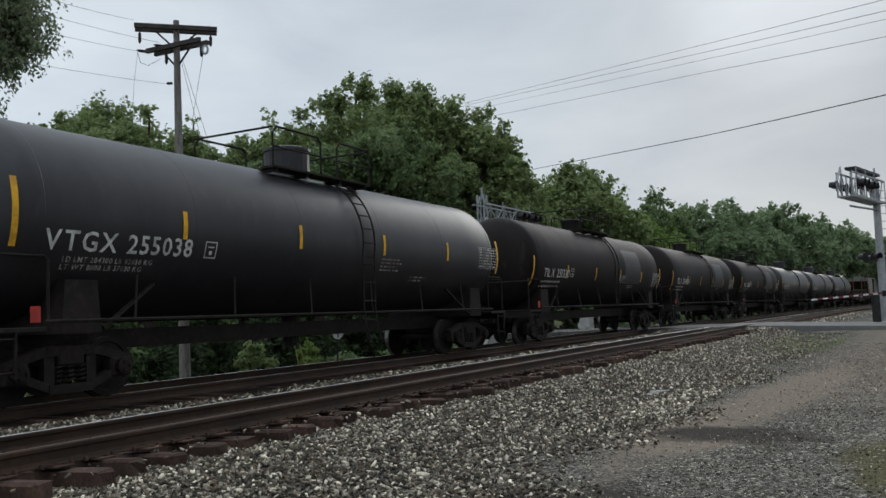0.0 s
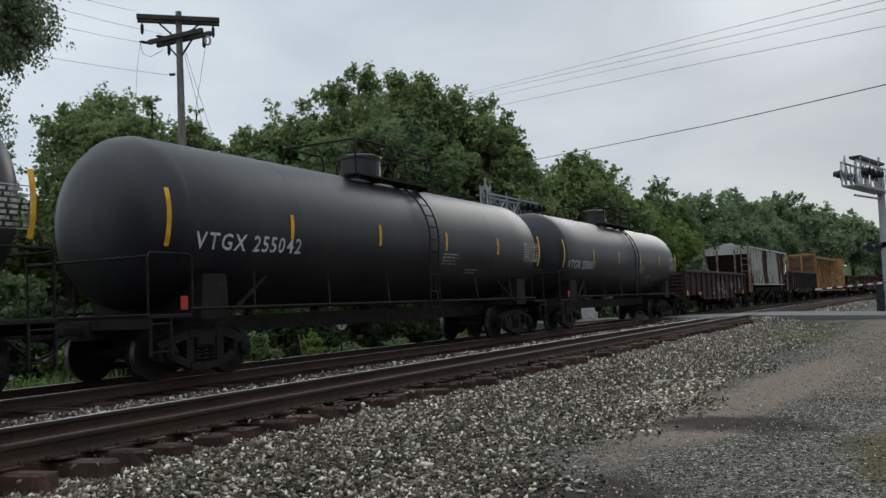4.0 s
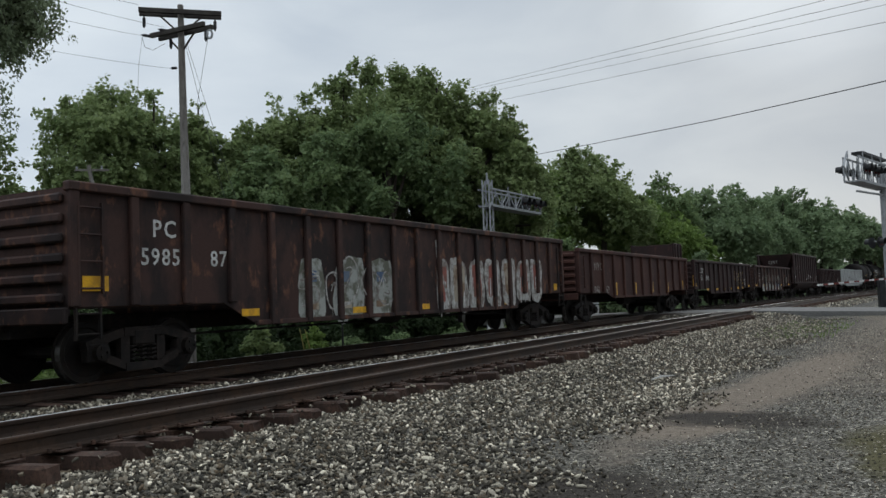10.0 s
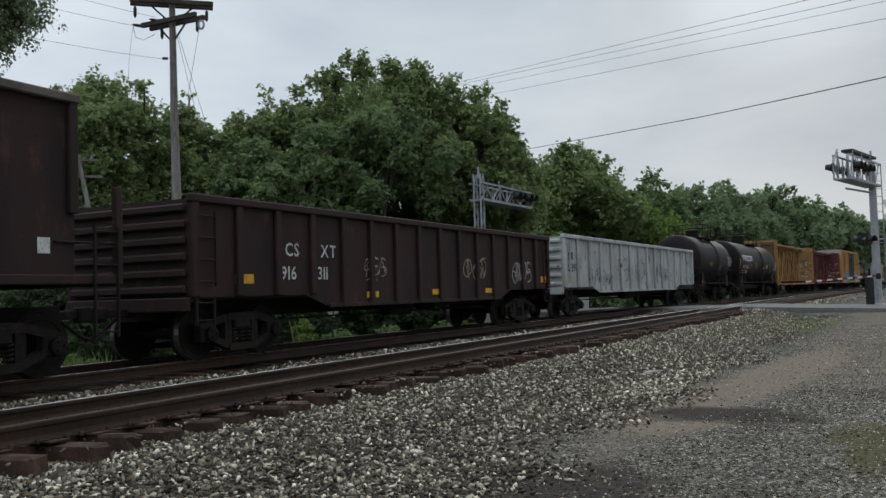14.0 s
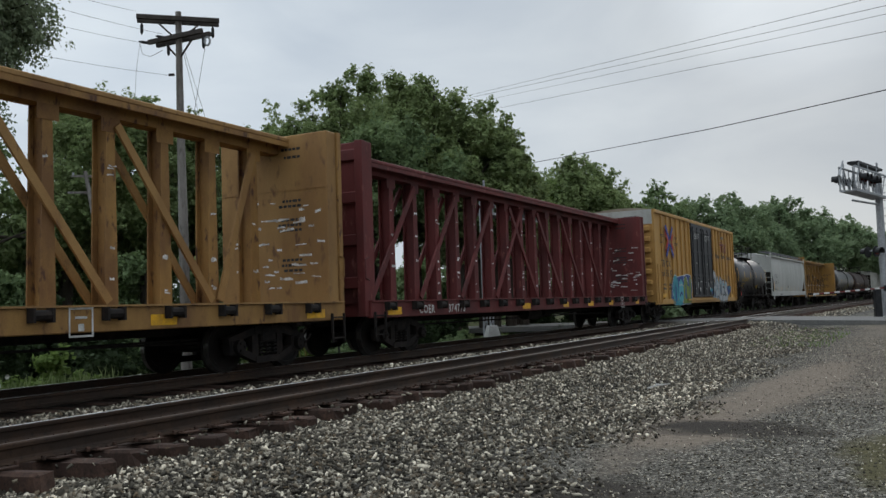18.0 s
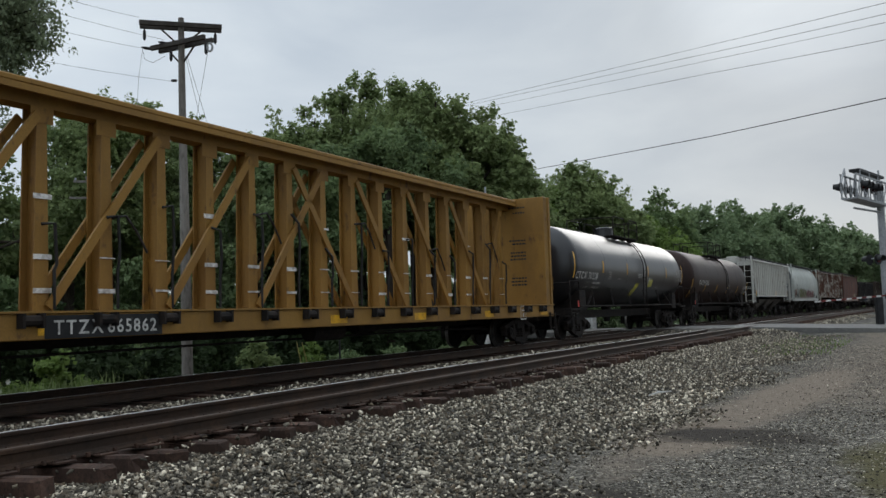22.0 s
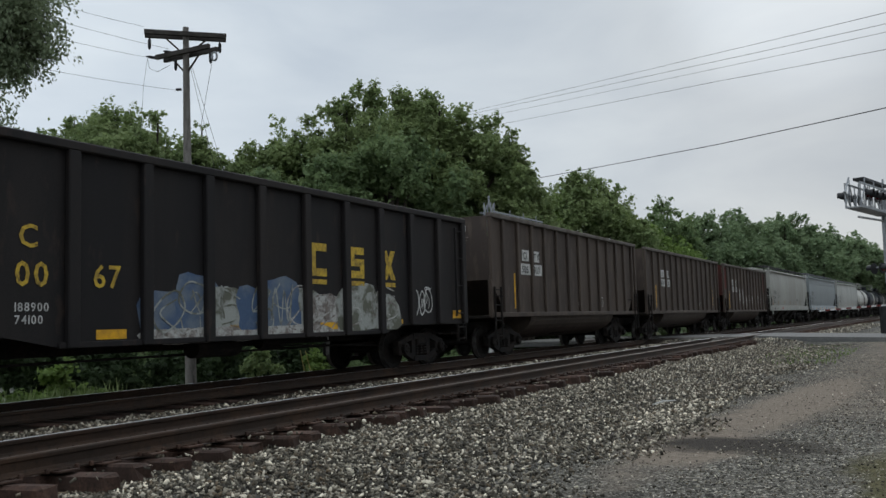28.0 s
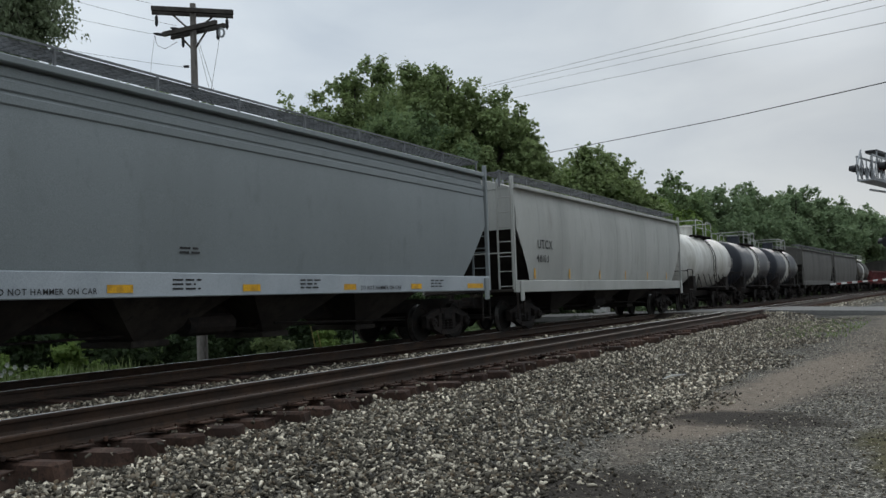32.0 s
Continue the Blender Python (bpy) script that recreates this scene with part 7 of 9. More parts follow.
def car_b(L):
    c, yat = covered_hopper(L, "peeling white covered hopper streaked with rust", M_HOPPEEL, M_HOPBROWN, "ribbed", 4.30, (1.05, 1.66), 3, end_paint=M_HOPRUSTSILL, ribs=17, cut=(1.6, 2.1), grating=M_GRATDARK)
    rnd = random.Random(8)

    def bare(x0, x1, z0, z1, hang=0.5):
        """Bare rust with a ragged edge where the paint has gone."""
        bm = bmesh.new()
        n = max(8, int((x1 - x0) / 0.03))
        drift = [rnd.random() for _ in range(n // 5 + 3)]

        def ragged(i):
            a, f = divmod(i / 5.0, 1)
            return 0.65 * (drift[int(a)] * (1 - f) + drift[int(a) + 1] * f) + 0.35 * rnd.random() ** 2
        lo = [bm.verts.new((x0 + (x1 - x0) * i / n, -1.4825, z0 if hang >= 0 else z0 - hang * ragged(i))) for i in range(n + 1)]
        hi = [bm.verts.new((x0 + (x1 - x0) * i / n, -1.4825, z1 - max(0.0, hang) * ragged(i))) for i in range(n + 1)]
        for i in range(n):
            bm.faces.new((lo[i], lo[i + 1], hi[i + 1], hi[i]))
        part("rust_band", bm, M_BARERUST, c, "rust-brown bare band")

    def flakes(x0, x1, z0, z1, n, big):
        """Small ragged spots where the paint has flaked off, longer downwards."""
        bm = bmesh.new()
        for _ in range(n):
            x, z = rnd.uniform(x0, x1), rnd.uniform(z0, z1)
            w = big * rnd.uniform(0.15, 1.0) ** 2
            h = w * rnd.uniform(1.0, 3.2)
            bm.faces.new([bm.verts.new((x + w * math.cos(a) * rnd.uniform(0.45, 1.0), -1.4832, z + h * math.sin(a) * rnd.uniform(0.45, 1.0))) for a in [0.5712 * q for q in range(11)]])
        tagged(part("rust_flakes", bm, M_BARERUST, c), kind="stuff")

    for ob in c.children:
        if ob.name.startswith("rib") and min(abs(ob.data.vertices[0].co.x - q) for q in (-2.3, -1.35, 4.2, 6.0)) < 0.3:
            ob.data.materials[0] = M_BARERUST
    for x0, x1, z0, z1, h in ((-2.25, -1.34, 1.67, 4.2, 0.0), (-2.92, -2.3, 1.67, 3.9, -1.6), (5.95, 6.95, 2.0, 4.2, 0.0), (-4.55, -3.85, 1.67, 2.3, 0.35), (-3.75, -3.05, 1.67, 2.15, 0.4), (-1.25, -0.42, 1.67, 2.25, 0.5), (0.68, 1.5, 1.67, 2.1, 0.35),
                              (-0.3, 0.6, 1.67, 1.95, 0.2), (1.65, 2.5, 1.67, 1.85, 0.15), (-0.25, 0.1, 2.4, 3.4, 0.6)):
        bare(x0, x1, z0, z1, h)
    for x0, x1, z0, z1, n, big in ((-7.9, -6.9, 2.9, 3.9, 46, 0.12), (-6.9, -3.1, 2.6, 4.1, 40, 0.05), (-4.6, -3.0, 2.0, 2.9, 30, 0.06), (-3.1, -2.25, 2.2, 4.1, 46, 0.09), (-1.34, -0.4, 2.0, 3.9, 34, 0.07),
                                   (-0.3, 0.6, 1.8, 3.6, 50, 0.06), (0.6, 4.2, 1.7, 4.1, 70, 0.045), (4.2, 7.6, 2.0, 4.1, 40, 0.05)):
        flakes(x0, x1, z0, z1, n, big)
    sticker(c, "dark_panel", -6.75, 1.68, 2.2, 0.95, M_GONMAROON, y=-1.479)
    letters(c, "PL", -6.68, 2.25, 0.32, M_WORNWHITE, y=-1.492, wide=1.1)
    letters(c, "CX", -5.98, 2.25, 0.32, M_WORNWHITE, y=-1.492, wide=1.1)
    letters(c, "18", -6.62, 1.80, 0.32, M_WORNWHITE, y=-1.492, wide=1.1)
    letters(c, "42", -5.98, 1.80, 0.32, M_WORNWHITE, y=-1.492, wide=1.1)
    letters(c, "8", -5.06, 1.80, 0.32, M_WORNWHITE, y=-1.492, wide=1.1)
    sticker(c, "reflector_strip", -6.95, 1.70, 0.12, 0.92, M_YELLOW, y=-1.585)
    for x in (4.25, 5.1):
        sticker(c, "label", x, 1.8, 0.55, 0.32, M_GONMAROON, y=-1.484)
    return c


M_GRATDARK = mat("dark_grating", (0.050, 0.050, 0.052), 0.7, 0.3, (0.075, 0.073, 0.072), 3)


def car_c(L):
    c = gondola(L, "sooty black gondola with fifteen ribs and yellow reflectors", 2.70, 0.98, M_GONBLACK, 15, 0.12,
                text=[("AMOX", -6.50, 1.86, 0.235, M_WORNWHITE), ("2593", -6.46, 1.48, 0.25, M_WORNWHITE)],
                stickers=[(-8.18, 0.91, 0.47, 0.23), (-5.23, 1.01, 0.5, 0.13), (-4.15, 1.12, 0.45, 0.12), (-2.02, 1.02, 0.45, 0.12), (-1.02, 1.10, 0.5, 0.11), (1.12, 1.02, 0.46, 0.12), (2.19, 1.14, 0.5, 0.11), (4.29, 1.05, 0.5, 0.13), (6.83, 1.0, 0.9, 0.2)])
    frame_mark(c, 5.8, 1.68, 0.38, M_WORNWHITE, y=-1.452)
    return c


def car_e(L):
    c = gondola(L, "black gondola with worn yellow lettering and chalky graffiti", 2.62, 0.95, M_GONBLACK, 13, 0.25,
                text=[("CS", -6.5, 2.0, 0.34, M_YELLOWTEXT), ("XT", -5.1, 2.0, 0.34, M_YELLOWTEXT), ("70", -6.5, 1.48, 0.34, M_YELLOWTEXT), ("69", -5.1, 1.48, 0.34, M_YELLOWTEXT), ("84", -4.0, 1.48, 0.34, M_YELLOWTEXT), ("WALT.", -4.22, 2.04, 0.235, M_WHITE)],
                stickers=[(-8.0, 0.95, 0.6, 0.26), (-5.2, 0.86, 0.6, 0.14), (-1.9, 0.86, 0.5, 0.12), (1.2, 0.88, 0.5, 0.12), (4.1, 0.9, 0.5, 0.12), (6.9, 1.12, 0.45, 0.14)])
    block_mark(c, (1.38, 2.62, 3.88), 1.45, 0.50, 0.62, M_YELLOWTEXT, -1.456, 0.2)
    tag_strokes(c, -2.8, -1.9, 1.0, 2.3, M_WHITE, 21, 3, 0.05, -1.455)
    tag_strokes(c, -1.4, 0.9, 1.2, 2.1, M_WORNWHITE, 22, 4, 0.03, -1.455)
    tag_strokes(c, 4.9, 5.8, 1.2, 2.2, M_WHITE, 23, 3, 0.04, -1.455)
    tag_strokes(c, -7.9, -6.9, 1.3, 2.0, M_YELLOWTEXT, 24, 2, 0.05, -1.455)
    frame_mark(c, 6.1, 1.35, 0.35, M_WHITE, y=-1.452)
    return c


def car_f(L):
    c = gondola(L, "long rusty brown gondola with faded painted graffiti panels", 2.84, 1.02, M_GONRUST, 18, 0.30,
                text=[("PC", -8.2, 2.2, 0.28, M_WHITE), ("5985", -8.45, 1.76, 0.27, M_WHITE), ("87", -6.95, 1.76, 0.27, M_WHITE)],
                stickers=[(-9.53, 1.36, 0.46, 0.22), (-6.2, 0.89, 0.47, 0.13), (-2.75, 0.84, 0.5, 0.13), (0.06, 0.84, 0.5, 0.13), (5.0, 0.85, 0.5, 0.12), (9.0, 1.22, 0.3, 0.22)])
    rnd = random.Random(70)
    yw = -1.458
    # a pale piece in block letters, then a long one in white and red with dripping edges
    for x0, x1, m in ((-4.55, -3.75, M_TAGPALE), (-3.4, -2.3, M_TAGPALE), (-2.05, -1.15, M_TAGPALE)):
        tag_blob(c, (x0 + x1) / 2, 1.36, x1 - x0, 1.24, m, int(x0 * 10) + 90, y=yw + 0.006, lift=0.006, power=9)
        sticker(c, "spray_paint", x0 + 0.25, 1.5, 0.3, 0.22, M_TAGBLUE, y=yw - 0.003)
        sticker(c, "spray_paint", x0 + 0.2, 0.95, 0.4, 0.14, M_TAGTAN, y=yw - 0.003)
    tag_strokes(c, -4.6, -1.0, 0.78, 2.0, M_WORNWHITE, 75, 5, 0.06, yw - 0.004)
    for i, (x0, x1) in enumerate(((1.05, 1.55), (1.75, 2.6), (2.85, 3.6), (3.85, 4.7), (4.95, 5.8), (6.05, 6.9), (7.1, 7.9))):
        z0, z1 = 0.72 + 0.045 * i, 2.02 + 0.02 * i
        tag_blob(c, (x0 + x1) / 2, (z0 + z1) / 2, x1 - x0 + 0.14, z1 - z0 + 0.1, M_WORNWHITE, 80 + i, y=yw + 0.004, lift=0.006, power=7)
        tag_blob(c, (x0 + x1) / 2, (z0 + z1) / 2 + 0.08, (x1 - x0) * 0.72, (z1 - z0) * 0.72, (M_TAGRED, M_TAGTAN, M_TAGRED)[i % 3], 90 + i, y=yw + 0.001, lift=0.006, power=7)
        for _ in range(3):
            x = rnd.uniform(x0, x1)
            sticker(c, "paint_drip", x, z0 - rnd.uniform(-0.3, 0.1), 0.05, rnd.uniform(0.3, 0.9), M_WHITE, y=yw - 0.004)
    paint_stroke(c, [(1.0, 2.55), (1.05, 2.1), (1.25, 1.6), (1.6, 1.0)], 0.12, M_WORNWHITE, yw - 0.012, "spray_tag")
    sticker(c, "sign_patch", 6.3, 1.35, 0.3, 0.35, M_BLACKSTEEL, y=-1.46)
    return c


def car_g(L):
    return gondola(L, "red-brown gondola with pale lettering and narrow yellow strips", 2.62, 0.98, M_GONBROWN, 12, 0.12, end_bars=6,
                   text=[("NYC", -6.18, 1.94, 0.29, M_WORNWHITE), ("3046", -6.45, 1.09, 0.26, M_WORNWHITE), ("63", -4.90, 1.08, 0.26, M_WORNWHITE)],
                   stickers=[(-6.60, 1.31, 0.12, 0.67), (-3.66, 0.98, 0.12, 0.50), (-1.0, 1.0, 0.12, 0.47), (1.63, 1.02, 0.12, 0.47), (4.30, 1.03, 0.12, 0.46), (7.18, 1.10, 0.12, 0.46)])


def car_h(L):
    c = gondola(L, "dark brown gondola with white numbers and yellow corner marks", 2.60, 0.98, M_GONMAROON, 13, 0.16,
                text=[("CSXT", -6.45, 1.98, 0.28, M_WHITE), ("915", -6.45, 1.58, 0.28, M_WHITE), ("845", -5.0, 1.58, 0.28, M_WHITE)],
                stickers=[(-8.1, 1.25, 0.14, 0.6), (-7.95, 1.25, 0.6, 0.14), (-5.0, 1.0, 0.5, 0.12), (-2.6, 1.0, 0.5, 0.12), (-0.6, 1.02, 0.5, 0.12), (1.6, 1.02, 0.5, 0.12), (3.6, 1.04, 0.5, 0.12), (5.2, 1.04, 0.4, 0.12), (7.4, 1.15, 0.5, 0.13)])
    block_mark(c, (2.95, 4.15, 5.35), 1.55, 0.5, 0.62, M_YELLOWTEXT, -1.452, 0.2)
    tag_strokes(c, 2.8, 6.0, 1.5, 2.2, M_TAGTAN, 31, 5, 0.06, -1.455)
    frame_mark(c, 6.0, 1.3, 0.35, M_WHITE, y=-1.452)
    return c


def car_i(L):
    c = gondola(L, "rusty dark gondola covered with pale faded graffiti", 2.58, 0.98, M_GONRUST, 12, 0.20,
                text=[("CSXT", -6.6, 1.85, 0.28, M_WORNWHITE), ("91", -6.0, 1.45, 0.28, M_WORNWHITE), ("51", -4.9, 1.45, 0.28, M_WORNWHITE)],
                stickers=[(-8.0, 1.2, 1.2, 0.13), (-4.2, 1.18, 0.5, 0.13), (-0.8, 1.15, 0.4, 0.12), (3.4, 1.15, 0.4, 0.12), (7.2, 1.2, 0.8, 0.13)])
    for i, (a, b, z0, z1) in enumerate(((-5.3, -4.6, 1.5, 1.9), (-4.1, -3.6, 1.5, 2.1), (-3.3, -3.0, 1.0, 2.15), (-2.55, -2.0, 1.0, 2.1), (-1.6, -1.1, 1.5, 2.0), (-0.4, 0.2, 1.5, 2.05), (1.2, 1.7, 1.25, 2.0), (1.75, 2.0, 1.6, 1.98), (2.3, 2.55, 1.45, 2.05),
                                        (4.15, 4.5, 1.38, 2.15), (5.38, 5.6, 1.75, 2.1), (6.3, 6.6, 1.4, 1.9))):
        tag_strokes(c, a, b, z0, z1, M_TAGPALE, 90 + i, 2, 0.10, -1.455)
    for x in (-3.15, -2.2, 0.3, 1.95, 4.35):
        sticker(c, "paint_drip", x, 1.3 - 0.1 * (x > 0), 0.07, 0.75, M_TAGPALE, y=-1.553)
    tag_row(c, -4.6, 3.2, 0.78, 1.35, [M_TAGPALE, M_TAGTAN, M_TAGBLUE, M_TAGPALE], 95, -1.452, 8)
    return c


def car_j(L):
    c = coal_car(L, "dark brown open hopper car with white lettering", M_GONMAROON, 3.95, 1.42, 11, hip=0.75, rise=1.35)
    letters(c, "CS", -5.5, 2.62, 0.27, M_WHITE, y=-1.482)
    letters(c, "XT", -4.25, 2.62, 0.27, M_WHITE, y=-1.482)
    letters(c, "916", -5.62, 2.17, 0.25, M_WHITE, y=-1.482)
    letters(c, "383", -4.34, 2.17, 0.25, M_WHITE, y=-1.482)
    for t, z, y, h in (("CSXT", 3.20, 0.66, 0.24), ("916383", 2.60, 0.74, 0.22)):
        letters(c, t, -L / 2 + 1.53 + 0.48 * (3.95 - z), z, h, M_WHITE, y=y, turn=True, lean=0.48, wide=0.85)
    for z, w in ((3.08, 0.75), (2.98, 0.45), (2.88, 0.6)):
        letters(c, "-" * int(w * 10), -L / 2 + 1.53 + 0.48 * (3.95 - z), z, 0.09, M_WORNWHITE, y=0.62, turn=True, lean=0.48)
    sticker(c, "label", -6.33, 1.79, 0.2, 0.22, M_WHITE, y=-1.482)
    sticker(c, "label", 6.48, 1.75, 0.2, 0.22, M_WHITE, y=-1.482)
    letters(c, "MW", 0.75, 1.68, 0.55, M_WHITE, y=-1.482, wide=0.75)
    small_print(c, -4.5, 1.75, [0.5, 0.5], M_WORNWHITE, 0.08, 0.16, y=-1.482)
    small_print(c, 2.6, 1.95, [0.6, 0.6], M_WHITE, 0.07, 0.11, y=-1.482)
    return c


def car_k(L):
    c = gondola(L, "dark brown gondola with scrawled graffiti and yellow reflectors", 2.75, 0.98, M_GONMAROON, 15, 0.16,
                text=[("CS", -5.75, 1.85, 0.26, M_WHITE), ("XT", -4.6, 1.85, 0.26, M_WHITE), ("916", -5.88, 1.4, 0.26, M_WHITE), ("311", -4.7, 1.4, 0.26, M_WHITE)],
                stickers=[(-7.18, 1.32, 0.5, 0.17), (-2.91, 1.0, 0.5, 0.13), (0.13, 1.02, 0.5, 0.13), (3.29, 1.02, 0.45, 0.13), (7.6, 1.3, 0.45, 0.2)])
    tag_strokes(c, -3.0, -2.0, 1.4, 1.9, M_WORNWHITE, 101, 3, 0.04, -1.455)
    tag_strokes(c, 2.0, 3.4, 1.3, 2.1, M_TAGTAN, 102, 3, 0.05, -1.455)
    tag_strokes(c, 5.2, 6.8, 1.2, 2.0, M_WHITE, 103, 4, 0.04, -1.455)
    return c


def car_l(L):
    c = gondola(L, "chalky white gondola with black scrawls and rust spots", 2.92, 1.0, M_GONWHITE, 15, 0.12,
                text=[("CR", -9.6, 2.1, 0.30, M_BLACKTEXT), ("56 397", -9.9, 1.68, 0.30, M_BLACKTEXT)])
    sticker(c, "placard", -10.15, 1.3, 0.5, 0.25, M_YELLOWTEXT, y=-1.452)
    tag_strokes(c, -7.6, -4.6, 1.1, 1.9, M_BLACKTEXT, 111, 4, 0.05, -1.455)
    tag_strokes(c, -3.8, 1.0, 1.2, 2.3, M_BLACKTEXT, 112, 6, 0.04, -1.455)
    tag_strokes(c, 2.2, 5.2, 1.3, 2.3, M_BLACKTEXT, 113, 4, 0.07, -1.455)
    return c


def car_m(L):
    return tank_car(L, "short black tank car with orange lettering", R=1.45, zc=2.6, shell=M_TANKMATT, text=[("UTLX", -2.0, 2.2, 0.26, M_YELLOWTEXT)], strips=False, ladder_x=-0.2)


def car_n(L):
    c = tank_car(L, "black tank car with a broad white word mark", shell=M_TANKMATT, text=[("PROX 45540", -6.69, 2.19, 0.25, M_WHITE)], dome=0.62, dome_x=-0.5, strip_z=2.21)
    bar = (1.5, 2.68)
    # the word mark: six broad shapes, some with an opening, some with a gap
    for i, kind in enumerate("ABOCOB"):
        x, w, z0, z1, t = -6.77 + 0.62 * i, 0.55, 2.71, 3.12, 0.115
        bars = [(x, x + t, z0, z1), (x + t, x + w, z1 - t, z1)]
        if kind == "A":
            bars += [(x + t, x + w, z0 + 0.14, z0 + 0.14 + t * 0.8), (x + w - t, x + w, z0 + 0.235, z1 - t)]
        elif kind == "B":
            bars += [(x + t, x + w, z0 + 0.14, z0 + 0.14 + t * 0.8), (x + w - t, x + w, z0 + 0.235, z1 - t), (x + w - t, x + w, z0, z0 + 0.138)]
        else:
            bars += [(x + t, x + w, z0, z0 + t)] + ([(x + w - t, x + w, z0 + t, z1 - t)] if kind == "O" else [])
        bm = bmesh.new()
        for a in bars:
            patch(bm, *a, barrel=bar)
        part("word_mark", bm, M_WHITE, c)
    small_print(c, -6.86, 2.0, [1.55, 1.5], M_WORNWHITE, 0.06, 0.15, barrel=bar)
    sticker(c, "placard", -5.12, 1.83, 0.5, 0.2, M_PLACARD, barrel=bar)
    sticker(c, "placard", 2.87, 2.26, 0.75, 0.25, M_YELLOW, barrel=bar)
    small_print(c, 2.95, 2.44, [0.6, 0.6, 0.6], M_BLACKTEXT, 0.025, 0.07, barrel=(1.503, 2.68), seed=9)
    frame_mark(c, -3.85, 2.2, 0.3, M_WHITE, barrel=bar)
    frame_mark(c, 5.2, 1.85, 0.3, M_WHITE, barrel=bar)
    return c


M_PLACARD = mat("lime_yellow_placard", (0.50, 0.45, 0.05), 0.5, 0, (0.42, 0.40, 0.12), 5, bump=0.02)


def car_o(L):
    return centre_beam(L, "weathered yellow centre-beam lumber car, empty", M_BEAMYEL, M_BEAMFADE, mid=-0.06, text=[("TTZX", -0.42), ("85646", 2.0)], wraps=2, seed=4, panel=M_BEAMRUST, mark=4.70,
                       strips=((-10.9, 0.6), (-8.3, 0.6), (-3.3, 0.6), (6.2, 0.55), (10.2, 0.6)))


def car_d(L):
    return centre_beam(L, "rust-streaked yellow centre-beam lumber car, empty", M_BEAMYEL, M_BEAMFADE, top=4.78, mid=-0.47, text=[("TTZX", -8.15), ("856", -6.72), ("234", -5.78)], wraps=2, seed=5, panel=M_BEAMRUST,
                       board=(-8.3, -4.95), mark=8.3, strips=((-9.2, 0.66), (-4.9, 0.35), (9.2, 0.6), (10.3, 0.5)))


def car_p(L):
    return centre_beam(L, "maroon centre-beam lumber car with torn white wrapping", M_BEAMRED, M_BEAMRED, mid=-0.17, text=[("COER", -9.2), ("374773", -7.7)], wraps=3, seed=6, mark=7.2,
                       strips=((-10.6, 0.6), (-2.9, 0.62), (0.6, 0.5), (3.16, 0.6), (5.66, 0.5), (9.33, 0.5)))


def car_t(L):
    c = centre_beam(L, "golden yellow centre-beam lumber car with loose tie-down straps", M_BEAMGOLD, M_BEAMGOLD, mid=-0.2, text=[("TTZX", -7.76), ("865862", -6.85)], board=(-7.9, -5.8), wraps=0, seed=7, panel=M_BEAMRUST, mark=8.5,
                    strips=((-10.5, 0.6), (-8.0, 0.6), (-1.3, 0.6), (2.1, 0.55), (6.0, 0.55), (10.1, 0.6)))
    rnd = random.Random(5)
    for k in range(-9, 9):
        x = -0.2 + 1.222 * (k + 0.5)
        for z in (1.60, 2.12, 3.05) if k % 3 == 0 else (1.60, 2.12):
            part("strap_band", bx(x - 0.16 + rnd.uniform(-0.02, 0.02), x + 0.17, -0.19, -0.176, z - 0.025 + rnd.uniform(-0.04, 0.04), z + 0.025), M_WRAP, c, "pale strap round the post")
        a = rnd.uniform(2.6, 3.3)
        part("loose_strap", tube(bmesh.new(), [(x - 0.05, -0.24, a), (x + 0.14, -0.30, a - 0.1 + rnd.uniform(-0.1, 0.15)), (x + 0.20, -0.27, a - 0.6), (x + 0.17, -0.25, 1.9), (x + 0.18, -0.24, 1.3)], 0.028, 5), M_BLACKSTEEL, c)
        if k % 3 == 1:
            part("loose_strap", tube(bmesh.new(), [(x + 0.05, -0.24, a), (x + 0.3, -0.3, a + 0.05), (x + 0.55, -0.28, a - 0.2), (x + 0.8, -0.26, a - 0.55)], 0.022, 5), M_BLACKSTEEL, c)
    return c


def car_r(L):
    bar = (1.42, 2.52)
    c = tank_car(L, "black tank car with orange lettering and a tall rail", R=1.42, zc=2.52, shell=M_TANK, text=[("UTLX 631097", -3.92, 2.14, 0.26, M_YELLOWTEXT)], ladder_x=-0.6, dome=0.2, strip_z=2.38, front_text="UTLX 631097")
    small_print(c, -2.9, 3.3, [0.6, 0.6, 0.6], M_WHITE, 0.04, 0.08, barrel=bar)
    small_print(c, -4.0, 1.93, [1.2, 0.9, 1.4], M_YELLOWTEXT, 0.05, 0.13, barrel=bar)
    sticker(c, "placard", 1.6, 1.65, 0.75, 0.26, M_YELLOWTEXT, barrel=bar)
    return c


M_STRIPRUST = mat("faded_orange_strip", (0.30, 0.135, 0.045), 0.7, 0, (0.20, 0.09, 0.04), 6, bump=0.02)


def strip_row(c, yat, xs, z, h, w=0.1, m=None):
    for x in xs:
        sticker(c, "reflector_strip", x, z, w, h, m or M_YELLOW, y=yat(z + h / 2) - 0.012)


